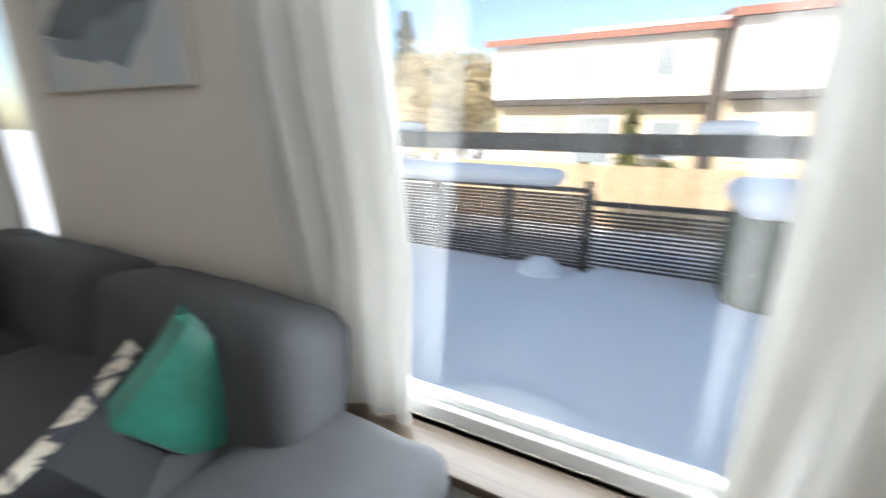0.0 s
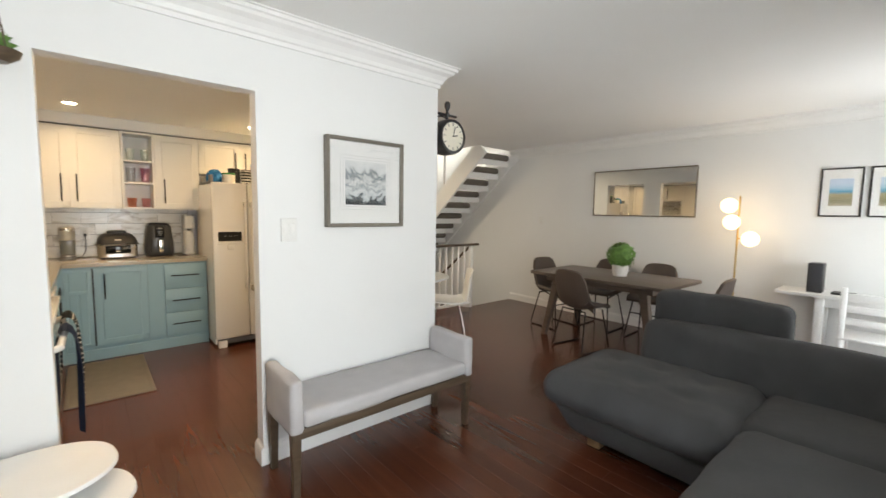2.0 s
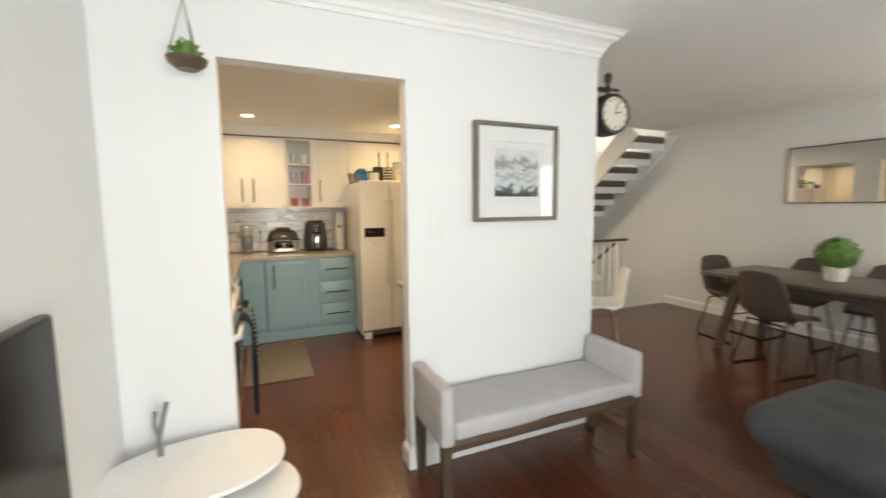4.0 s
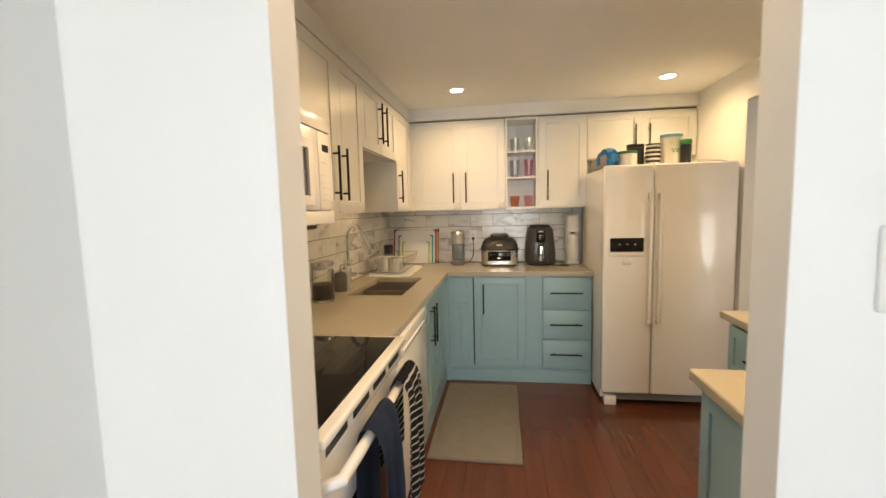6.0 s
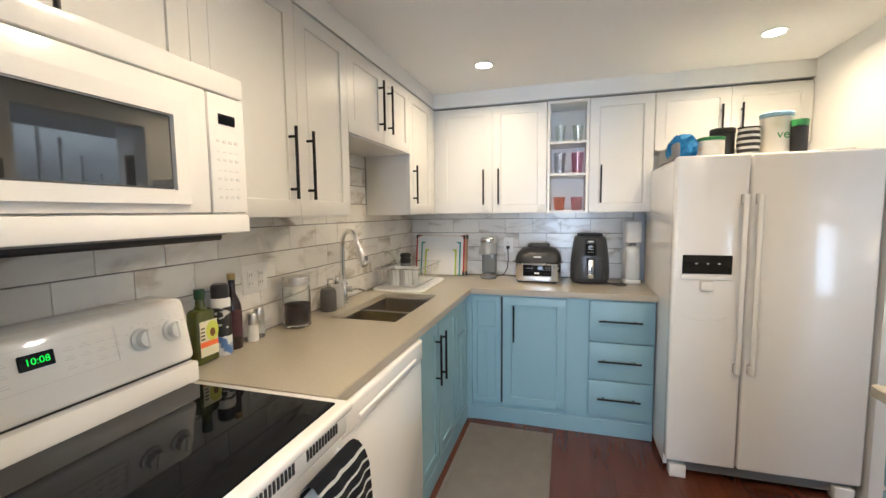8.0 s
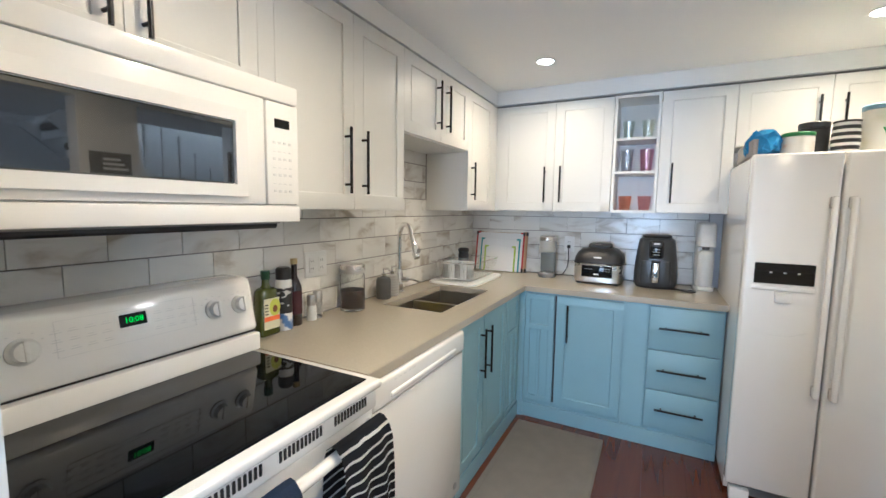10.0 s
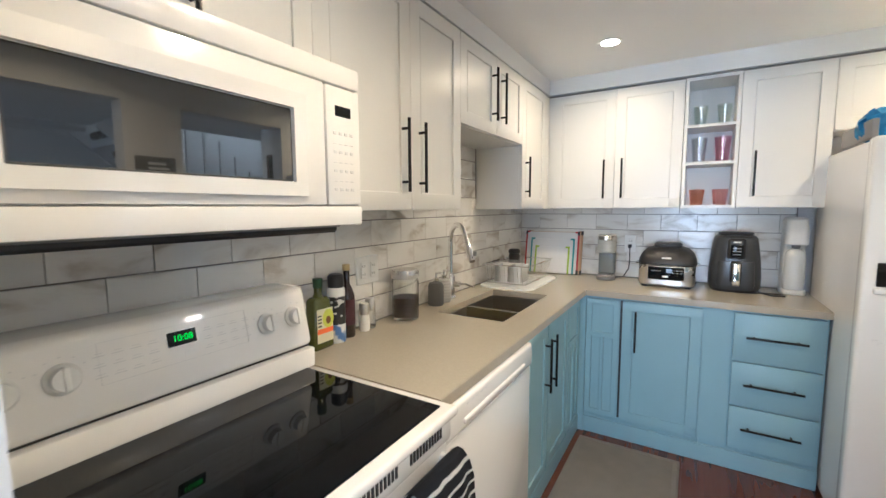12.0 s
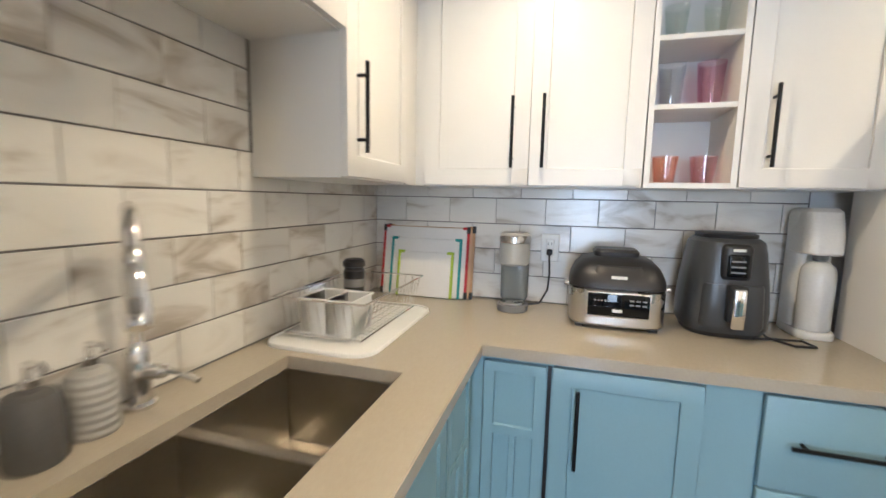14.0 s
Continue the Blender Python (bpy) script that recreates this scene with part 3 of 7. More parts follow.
def base_unit(name, boxes, label):
    b0 = boxes[0]
    t = thing(name, ((b0[0] + b0[1]) / 2, (b0[2] + b0[3]) / 2, 0), label, "base cabinet", "blue base cabinets")
    bm = bmesh.new()
    for b in boxes:
        box(bm, *b)
    part("body", bm, CABB, t, smooth=False)
    return t


t = base_unit("base_cabinet", [(1.035, 1.665, YS + 0.01, -4.786, 0.0, 0.87)], "blue painted corner base cabinet with panelled doors")
part("door", shaker(1.462, 1.652, GAP0 + 0.03, GAP1 - 0.012, LS, 0.032, ((0, 1, 0.70, 1), (0, 0.5, 0, 0.70), (0.5, 1, 0, 0.70))), CABB, t, "narrow door with three sunk panels")
d = part("door", shaker(1.045, 1.446, GAP0 + 0.03, GAP1 - 0.008, LS, 0.055), CABB, t)
bar_handle(d, 1.372, 0.57, 0.81, LS)
# shade in the gap between the doors, drawn as a black strip
bm = bmesh.new()
box(bm, 1.4485, 1.4595, 0.135, 0.858, 0.0, 0.004, m=LS)
part("door_gap", bm, DARKPL, t, "black strip drawn as the shaded gap beside the narrow door")
t = base_unit("drawer_cabinet", [(0.53, 1.033, YS + 0.01, -4.786, 0.0, 0.87)], "blue painted base cabinet with three drawers")
bm = bmesh.new()
box(bm, 0.915, 1.043, GAP0 + 0.03, GAP1, 0.0, 0.012, m=LS)
part("filler_strip", bm, CABB, t)
for z0, z1 in ((0.605, 0.862), (0.362, 0.60), (0.125, 0.357)):
    bm = bmesh.new()
    box(bm, 0.54, 0.905, z0, z1, 0.0, 0.019, 0.004, m=LS)
    d = part("drawer_front", bm, CABB, t)
    bar_handle(d, (z0 + z1) / 2 + 0.008, 0.607, 0.853, LS, True)
bm = bmesh.new()
box(bm, 0.53, 1.68, 0.0, 0.1, 0.0, 0.012, 0.003, 1, m=LS)
struct("trim", bm, CABB, "blue painted plinth board", "trim")
t = base_unit("sink_cabinet", [(1.70, 1.72, -4.78, -3.76, 0.0, 0.87), (1.72, XE, -3.775, -3.76, 0.0, 0.87), (1.72, XE, -4.50, -3.775, 0.0, 0.1), (1.72, XE, -4.78, -4.50, 0.0, 0.87), (1.655, 1.70, -4.80, -4.768, 0.0, 0.87)], "blue painted sink cabinet with two doors")
d = part("door", shaker(-4.075, -3.765, GAP0 + 0.02, GAP1 - 0.012, LE, 0.055), CABB, t)
bar_handle(d, -4.035, 0.54, 0.80, LE)
d = part("door", shaker(-4.44, -4.085, GAP0 + 0.02, GAP1 - 0.012, LE, 0.055), CABB, t)
bar_handle(d, -4.125, 0.54, 0.80, LE)
part("door", shaker(-4.70, -4.45, GAP0 + 0.02, GAP1 - 0.012, LE, 0.032, ((0, 1, 0.70, 1), (0, 0.5, 0, 0.70), (0.5, 1, 0, 0.70))), CABB, t, "narrow door with three sunk panels")
bm = bmesh.new()
box(bm, -4.77, -3.765, 0.0, 0.1, 0.0, 0.012, 0.003, 1, m=LE)
struct("trim", bm, CABB, "blue painted plinth board", "trim")

# worktop with a cut-out for the sink
KX0, KX1, KY0, KY1 = 1.81, 2.155, -4.485, -3.835
CT0, CT1 = 0.875, 0.91
bm = bmesh.new()
for b in ((1.66, KX0, -4.76, -3.06), (KX0, KX1, -4.76, KY0), (KX0, KX1, KY1, -3.06), (KX1, XE, -4.76, -3.06), (0.52, XE, YS, -4.76)):
    box(bm, *b, CT0, CT1)
bmesh.ops.remove_doubles(bm, verts=bm.verts, dist=0.0005)
t = thing("worktop", (1.9, -4.2, CT0), "taupe quartz worktop in an L shape", "worktop")
part("slab", bm, COUNTER, t, smooth=False)
bm = bmesh.new()
box(bm, 1.657, 1.66, -4.757, -3.06, CT0, CT1 - 0.002)
box(bm, 0.52, 1.657, -4.76, -4.757, CT0, CT1 - 0.002)
part("edge", bm, COUNTER, t)

# sink
t = thing("sink", (1.98, -4.15, 0.645), "undermounted double stainless steel sink", "sink")
for y0, y1 in ((KY0, -4.165), (-4.14, KY1)):
    w, z0, z1 = 0.012, 0.645, 0.874
    bm = bmesh.new()
    rings = []
    for x0, x1, ya, yb, z in ((KX0 - w, KX1 + w, y0 - w, y1 + w, z0 - w), (KX0 - w, KX1 + w, y0 - w, y1 + w, z1), (KX0, KX1, y0, y1, z1), (KX0, KX1, y0, y1, z0 + 0.02), (KX0 + 0.02, KX1 - 0.02, y0 + 0.02, y1 - 0.02, z0)):
        rings.append([bm.verts.new(p) for p in ((x0, ya, z), (x1, ya, z), (x1, yb, z), (x0, yb, z))])
    for lo, hi in zip(rings, rings[1:]):
        for i in range(4):
            bm.faces.new((lo[i - 1], lo[i], hi[i], hi[i - 1]))
    bm.faces.new(rings[0][::-1])
    bm.faces.new(rings[-1])
    part("basin", bm, BASIN, t, smooth=False)
    part("drain", lathe([(0, 0.003), (0.02, 0.003), (0.04, 0.004), (0.043, 0)], (1.98, (y0 + y1) / 2, z0), 24), CHROME, t)
t = thing("sponge", (2.137, -3.91, 0.80), "small yellow sponge stuck to the sink wall", "sponge")
part("block", cushion(2.118, 2.1565, -3.955, -3.865, 0.80, 0.862, 0.01, 0.003, cuts=2), mat("yellow_sponge", (0.8, 0.72, 0.03), 0.9, bump=0.5), t)

# faucet
t = thing("faucet", (2.262, -4.15, 0.91), "tall chrome gooseneck faucet with pull-down spray", "faucet")
fx, fy, dx, dy = 2.262, -4.15, -0.816, 0.578
part("base", lathe([(0.03, 0), (0.03, 0.008), (0.024, 0.014), (0.024, 0.115), (0.019, 0.13), (0.0135, 0.14)], (fx, fy, 0.91), 24), CHROME, t)
arc = [(fx, fy, 1.03), (fx, fy, 1.225)] + [(fx + dx * (0.095 - 0.095 * math.cos(a)), fy + dy * (0.095 - 0.095 * math.cos(a)), 1.225 + 0.098 * math.sin(a)) for a in [math.radians(160) * i / 14 for i in range(1, 15)]]
part("neck", T(arc, 0.0135, 12), CHROME, t)
end = Vector(arc[-1])
tip = Vector((fx + dx * 0.265, fy + dy * 0.265, 1.146))
bm = lathe([(0.0135, 0.0), (0.0165, 0.008), (0.0165, 0.03), (0.0155, 0.032), (0.018, 0.04), (0.0195, (end - tip).length - 0.01), (0.016, (end - tip).length), (0, (end - tip).length)], (0, 0, 0), 18)
bmesh.ops.transform(bm, matrix=Matrix.Translation(end) @ (tip - end).to_track_quat("Z", "Y").to_matrix().to_4x4(), verts=bm.verts)
head = part("spray_head", bm, CHROME, t)
part("spray_button", B(tip.x - 0.03, tip.x - 0.012, tip.y + 0.012, tip.y + 0.024, tip.z + 0.03, tip.z + 0.055, 0.004), GREYPL, head)
part("handle_joint", T([(fx, fy, 0.985), (fx - 0.055, fy - 0.012, 0.99)], 0.0155, 14), CHROME, t)
part("lever", T([(fx - 0.05, fy - 0.011, 0.99), (fx - 0.09, fy - 0.014, 0.992), (fx - 0.14, fy - 0.016, 0.98)], 0.006), CHROME, t)

# stove
SY0, SY1 = -3.055, -2.288
t = thing("stove", (1.95, -2.68, 0), "white electric range with a black glass cooktop", "stove")
bm = bmesh.new()
box(bm, 1.665, XE, SY0, SY1, 0.02, 0.885)
part("body", bm, APPL, t, smooth=False)
part("cooktop_frame", B(1.60, 2.215, SY0, SY1, 0.886, 0.912, 0.009, 3), APPL, t)
part("cooktop", B(1.635, 2.165, SY0 + 0.03, SY1 - 0.03, 0.905, 0.9155, 0.003, 1), BLKGL, t, "black glass cooktop", smooth=False)
part("riser", B(2.125, XE, SY0, SY1, 0.9125, 0.975, 0.006, 2), APPL, t)
bm = bmesh.new()
box(bm, 2.13, XE, SY0, SY1, 0.982, 1.168, 0.02, 4)
for v in bm.verts:
    if v.co.x < 2.2:
        v.co.x += (v.co.z - 0.982) * 0.2
part("backguard", bm, APPL, t)
part("seam", B(2.15, XE - 0.01, SY0 + 0.004, SY1 - 0.004, 0.9755, 0.9815), DARKPL, t)
tilt = Matrix.Translation((2.13, 0, 0.982)) @ Matrix.Rotation(math.atan(0.2), 4, "Y")


def on_guard(y, z):
    return tilt @ Matrix.Translation((0, y, z - 0.982))


for y in (-2.995, -2.905, -2.36, -2.45):
    k = lathe([(0.031, 0), (0.031, 0.006), (0.024, 0.01), (0.022, 0.028), (0, 0.029)], (0, 0, 0), 24)
    bmesh.ops.transform(k, matrix=on_guard(y, 1.085) @ Matrix.Rotation(-math.pi / 2, 4, "Y"), verts=k.verts)
    kn = part("knob", k, WHITEPL, t)
    kb = B(-0.032, -0.01, -0.005, 0.005, -0.024, 0.024, 0.003)
    bmesh.ops.transform(kb, matrix=on_guard(y, 1.085), verts=kb.verts)
    part("grip", kb, WHITEPL, kn)
disp = B(-0.004, 0.004, -2.708, -2.642, 1.09 - 0.982, 1.124 - 0.982, 0.002, 1)
bmesh.ops.transform(disp, matrix=tilt, verts=disp.verts)
dsp = part("display", disp, BLKGL, t)
GREEN = glow("green_digits", (0.05, 0.7, 0.04), 0.4)


def words(text, size, m, material, parent, name="lettering"):
    cu = bpy.data.curves.new(name, "FONT")
    cu.body, cu.size, cu.align_x, cu.align_y, cu.extrude = text, size, "CENTER", "CENTER", 0.0004
    tmp = bpy.data.objects.new(name, cu)
    me = bpy.data.meshes.new_from_object(tmp)
    bpy.data.objects.remove(tmp)
    me.transform(m if parent is None else world_of(parent).inverted() @ m)
    me.materials.append(material)
    ob = new(name, me)
    if parent is not None:
        ob.parent = parent
    return ob


FACE_W = Matrix(((0, 0, -1, 0), (-1, 0, 0, 0), (0, 1, 0, 0), (0, 0, 0, 1)))   # lettering that faces -x
words("10:08", 0.021, on_guard(-2.675, 1.107) @ Matrix.Translation((-0.0055, 0, 0)) @ FACE_W, GREEN, dsp)
INK = mat("grey_print", (0.6, 0.6, 0.6), 0.6, bump=0)
for side in (-1, 1):
    for i in range(12):
        y, z = -2.675 + side * (0.062 + 0.034 * (i % 4)), 1.066 + 0.022 * (i // 4)
        for dz, wide, thick in ((0.0, 0.011, 0.0016), (0.006, 0.007, 0.0012)):
            k = B(-0.001, 0.0016, y - wide, y + wide, z - 0.982 + dz, z - 0.982 + dz + thick)
            bmesh.ops.transform(k, matrix=tilt, verts=k.verts)
            part("print_bar", k, INK, t)
for y0, y1, z0, z1 in ((-2.84, -2.51, 1.050, 1.0508), (-2.84, -2.51, 1.138, 1.1388), (-2.8408, -2.84, 1.05, 1.138), (-2.51, -2.5092, 1.05, 1.138)):
    k = B(-0.001, 0.0012, y0, y1, z0 - 0.982, z1 - 0.982)
    bmesh.ops.transform(k, matrix=tilt, verts=k.verts)
    part("panel_outline", k, INK, t)
for y in (-2.995, -2.905, -2.36, -2.45):
    for i in range(5):
        a = radians(-60 + 30 * i)
        k = B(-0.001, 0.0012, y + 0.043 * math.sin(a) - 0.0025, y + 0.043 * math.sin(a) + 0.0025, 1.085 - 0.982 + 0.043 * math.cos(a) - 0.001, 1.085 - 0.982 + 0.043 * math.cos(a) + 0.001)
        bmesh.ops.transform(k, matrix=tilt, verts=k.verts)
        part("dial_mark", k, INK, t)
for y in (-2.66, -2.69):
    k = B(-0.001, 0.002, y - 0.013, y + 0.013, 1.062 - 0.982, 1.072 - 0.982)
    bmesh.ops.transform(k, matrix=tilt, verts=k.verts)
    part("button", k, WHITEPL, t)
part("control_panel", B(1.62, 1.664, SY0 + 0.003, SY1 - 0.003, 0.82, 0.884, 0.008), APPL, t)
for g in range(4):
    for i in range(11):
        y = SY1 - 0.05 - g * 0.178 - i * 0.0125
        part("vent_slot", B(1.6175, 1.626, y - 0.0032, y + 0.0032, 0.846, 0.872), DARKPL, t)
dr = part("oven_door", B(1.632, 1.664, SY0 + 0.004, SY1 - 0.004, 0.2, 0.815, 0.008), APPL, t)
part("oven_window", B(1.6275, 1.64, SY0 + 0.12, SY1 - 0.12, 0.33, 0.62, 0.004), BLKGL, dr)
hb = T([(1.635, SY0 + 0.03, 0.775), (1.585, SY0 + 0.05, 0.79), (1.578, -2.68, 0.792), (1.585, SY1 - 0.05, 0.79), (1.635, SY1 - 0.03, 0.775)], 0.016, 12)
part("oven_handle", hb, APPL, dr)
part("drawer", B(1.634, 1.664, SY0 + 0.004, SY1 - 0.004, 0.03, 0.19, 0.008), APPL, t)


def towel(y0, y1, z_low_front, z_low_back, material, label, seed):
    """A cloth folded over the oven handle with soft folds."""
    bm = bmesh.new()
    prof = [(1.532, z_low_front), (1.528, 0.55), (1.529, 0.68), (1.536, 0.77), (1.549, 0.808), (1.566, 0.826), (1.582, 0.828), (1.598, 0.816), (1.606, 0.785), (1.61, 0.66), (1.612, z_low_back)]
    nu, grid = 16, []
    for i in range(nu + 1):
        u = i / nu
        row = []
        for x, z in prof:
            fold = 0.012 * math.sin(u * 15 + seed) * min(1, max(0.15, (0.83 - z) * 4))
            gather = 1 - 0.12 * (z - 0.3) / 0.5
            y = (y0 + y1) / 2 + (u - 0.5) * (y1 - y0) * gather
            row.append(bm.verts.new((x + (fold if x < 1.58 else -0.2 * fold), y, z + 0.01 * math.sin(u * 7 + seed) * (z < 0.5))))
        grid.append(row)
    for i in range(nu):
        for j in range(len(prof) - 1):
            bm.faces.new((grid[i][j], grid[i + 1][j], grid[i + 1][j + 1], grid[i][j + 1]))
    bmesh.ops.solidify(bm, geom=bm.faces, thickness=0.004)
    return tagged(part("towel", bm, material), label, "towel", "towels on the oven handle")


NAVY = mat("navy_towel_cloth", (0.025, 0.045, 0.1), 0.95, vary=0.2, bump=0.4, fine=300)
STRIPE = ramp_mat("black_towel_with_white_waves", [(0.0, (0.012, 0.014, 0.02)), (0.86, (0.012, 0.014, 0.02)), (0.9, (0.7, 0.7, 0.68)), (1.0, (0.75, 0.75, 0.72))], "wave", 6.5, 2.0, (0.3, 1.1, 1.7), rough=0.95, distortion=3.4)
towel(-3.03, -2.80, 0.36, 0.5, STRIPE, "black towel with wavy white stripes over the oven handle", 0.4)
towel(-2.70, -2.48, 0.3, 0.45, NAVY, "navy blue towel over the oven handle", 2.1)

# microwave
MY0, MY1, MX = -2.978, -2.288, 1.848
t = thing("microwave", (2.1, -2.65, 1.37), "white over-the-range microwave with a dark window", "microwave")
part("body", B(MX + 0.03, XE, MY0, MY1, 1.375, 1.752, 0.004, 1), APPL, t)
part("door", B(MX - 0.006, MX + 0.029, -2.862, MY1, 1.42, 1.70, 0.006, 2), APPL, t)
bm = bmesh.new()
box(bm, MX - 0.009, MX - 0.002, -2.767, MY1 - 0.045, 1.47, 1.622, 0.004, 2)
MWGL = mat("mirror_dark_glass", (0.01, 0.012, 0.015), 0.05, vary=0.05, bump=0, coat=1.0)
MWGL.node_tree.nodes["Principled BSDF"].inputs["Coat IOR"].default_value = 1.9
MWGL.node_tree.nodes["Principled BSDF"].inputs["Coat Roughness"].default_value = 0.02
part("window", bm, MWGL, t, "dark reflective door window", smooth=False)
bz = bmesh.new()
for b in ((-2.80, -2.768, 1.44, 1.655), (MY1 - 0.044, MY1 - 0.012, 1.44, 1.655), (-2.768, MY1 - 0.044, 1.623, 1.655), (-2.768, MY1 - 0.044, 1.44, 1.469)):
    box(bz, MX - 0.016, MX + 0.002, *b)
bmesh.ops.remove_doubles(bz, verts=bz.verts, dist=0.0005)
part("window_bezel", bz, APPL, t, smooth=False)
part("bottom_vent", B(MX + 0.05, XE - 0.09, MY0 + 0.03, MY1 - 0.01, 1.352, 1.3745, 0.006, 1), DARKPL, t, "black vent grille underneath")
part("bottom_rail", B(MX - 0.007, MX + 0.029, MY0, MY1, 1.372, 1.418, 0.004, 2), APPL, t)
part("top_grille", B(MX - 0.004, MX + 0.029, MY0, MY1, 1.703, 1.752, 0.004, 2), APPL, t)
cp = part("control_panel", B(MX - 0.006, MX + 0.029, MY0, -2.866, 1.42, 1.70, 0.008, 2), APPL, t)
part("display", B(MX - 0.008, MX - 0.002, -2.945, -2.893, 1.63, 1.655, 0.002, 1), BLKGL, cp)
for i in range(4):
    for j in range(7):
        y, z = -2.95 + i * 0.018, 1.455 + j * 0.022
        part("button", B(MX - 0.0068, MX - 0.003, y, y + 0.010, z, z + (0.0022 if j % 2 else 0.007), 0.0005, 1), INK, cp)
part("underside_vent", B(MX + 0.04, XE - 0.05, MY0 + 0.03, MY1 - 0.03, 1.366, 1.376, 0.003, 1), GREYPL, t)

# dishwasher
DY0, DY1 = -3.757, -3.063
t = thing("dishwasher", (1.98, -3.4, 0), "white built-in dishwasher with a slim handle lip", "dishwasher")
part("body", B(1.71, XE, DY0, DY1, 0.02, 0.87), APPL, t, smooth=False)
part("door", B(1.655, 1.708, DY0 + 0.004, DY1 - 0.004, 0.1, 0.77, 0.006), APPL, t)
part("control_panel", B(1.645, 1.708, DY0 + 0.004, DY1 - 0.004, 0.775, 0.87, 0.014, 3), APPL, t)
part("handle_lip", B(1.639, 1.66, DY0 + 0.1, DY1 - 0.1, 0.795, 0.815, 0.007, 3), APPL, t)
for i in range(5):
    part("print_bar", B(1.6445, 1.65, -3.2 - i * 0.03, -3.185 - i * 0.03, 0.848, 0.852), INK, t)
bm = lathe([(0, 0), (0.016, 0), (0.016, 0.002), (0, 0.002)], (0, 0, 0), 20)
bmesh.ops.transform(bm, matrix=Matrix.Translation((1.653, -3.69, 0.155)) @ Matrix.Rotation(-math.pi / 2, 4, "Y"), verts=bm.verts)
part("badge", bm, GREYPL, t)
part("toe_plate", B(1.715, 1.73, DY0 + 0.01, DY1 - 0.01, 0.0, 0.095), DARKPL, t)

# fridge
FX0, FX1, FY, FZ = -0.311, 0.528, -4.43, 1.683
FS = 0.205
t = thing("fridge", (0.1, -4.85, 0), "white side-by-side fridge with an ice dispenser", "fridge")
part("body", B(FX0 + 0.004, FX1 - 0.004, YS + 0.12, FY - 0.075, 0.03, FZ - 0.015), APPL, t)
ld = part("door", B(FS + 0.003, FX1, FY - 0.072, FY, 0.09, FZ, 0.014, 3), APPL, t, "narrow freezer door with a dispenser")
rd = part("door", B(FX0, FS - 0.003, FY - 0.072, FY, 0.09, FZ, 0.014, 3), APPL, t)
for d, x in ((ld, FS + 0.03), (rd, FS - 0.03)):
    bm = bmesh.new()
    vs = box(bm, x - 0.012, x + 0.012, FY + 0.03, FY + 0.052, 0.6, 1.49, 0.01, 3)
    box(bm, x - 0.011, x + 0.011, FY - 0.001, FY + 0.035, 0.6, 0.65, 0.006)
    box(bm, x - 0.011, x + 0.011, FY - 0.001, FY + 0.035, 1.44, 1.49, 0.006)
    part("handle", bm, APPL, d)
pn = part("dispenser_panel", B(0.268, 0.486, FY - 0.004, FY + 0.006, 1.095, 1.19, 0.003, 1), BLKGL, ld, "black glass dispenser display")
part("dispenser_shelf", B(0.262, 0.492, FY - 0.01, FY + 0.012, 1.065, 1.09, 0.006), APPL, ld)
bm = bmesh.new()
for i in range(13):
    u0, u1 = 0.275 + 0.204 * i / 13, 0.275 + 0.204 * (i + 1) / 13
    for u, v in ((u0, u1),):
        d = 0.85 + 0.03 * (abs(2 * (i + 0.5) / 13 - 1)) ** 3
        box(bm, u, v, FY - 0.001, FY + 0.002, d, d + 0.007)
part("dispenser_recess", bm, APPL, ld, "curved lip of the dispenser")
part("ice_spout", B(0.345, 0.405, FY - 0.005, FY + 0.02, 1.01, 1.06, 0.008), WHITEPL, ld)
for i in range(3):
    part("indicator", B(0.32 + i * 0.05, 0.33 + i * 0.05, FY + 0.005, FY + 0.0075, 1.145, 1.15), WHITEPL, ld)
part("base_grille", B(FX0 + 0.02, FX1 - 0.02, FY - 0.06, FY - 0.04, 0.03, 0.08, 0.003), GREYPL, t)
for x in (FX0 + 0.06, FX1 - 0.06):
    part("foot", B(x - 0.04, x + 0.04, FY - 0.07, FY - 0.005, 0.0, 0.07, 0.006), APPL, t)

# unseen flat lamp on the hall ceiling, added as warm fill light
lx, ly = -1.6, -4.75
t = thing("ceiling_light", (lx, ly, CH - 0.03), "unseen thin round ceiling lamp, added as warm fill light", "ceiling light")
part("rim", lathe([(0.15, 0.0), (0.16, 0.004), (0.16, 0.03), (0.15, 0.03)], (lx, ly, CH - 0.0305), 32), TRIM, t)
part("shade", lathe([(0, 0.006), (0.149, 0.006), (0.149, 0.028), (0, 0.028)], (lx, ly, CH - 0.0305), 32), glow("fill_lamp_shade", (1.0, 0.84, 0.6), 3.0), t)
hl = new("hall_lamp_light", bpy.data.lights.new("hall_lamp_light", "AREA"))
hl.data.shape, hl.data.size = "DISK", 0.28
hl.data.energy, hl.data.color = 13, (1.0, 0.84, 0.62)
hl.matrix_world = pose(lx, ly, CH - 0.034)

# serving counters
t = thing("serving_counter", (-0.05, -3.1, 0), "blue drawer cabinet with a taupe top under the serving opening", "counter")
part("body", B(PX1 + 0.002, 0.17, -3.50, -2.80, 0.0, 0.874), CABB, t, smooth=False)
part("top", B(PX1 + 0.002, 0.205, -3.547, -2.80, 0.875, 0.91, 0.004, 1), COUNTER, t, "taupe quartz top")
WM = on_west(0.171)
for z0, z1 in ((0.64, 0.86), (0.38, 0.63), (0.12, 0.37)):
    d = part("drawer_front", shaker(-3.49, -2.82, z0, z1, WM, 0.045), CABB, t)
    bar_handle(d, (z0 + z1) / 2, -3.31, -2.99, WM, True)
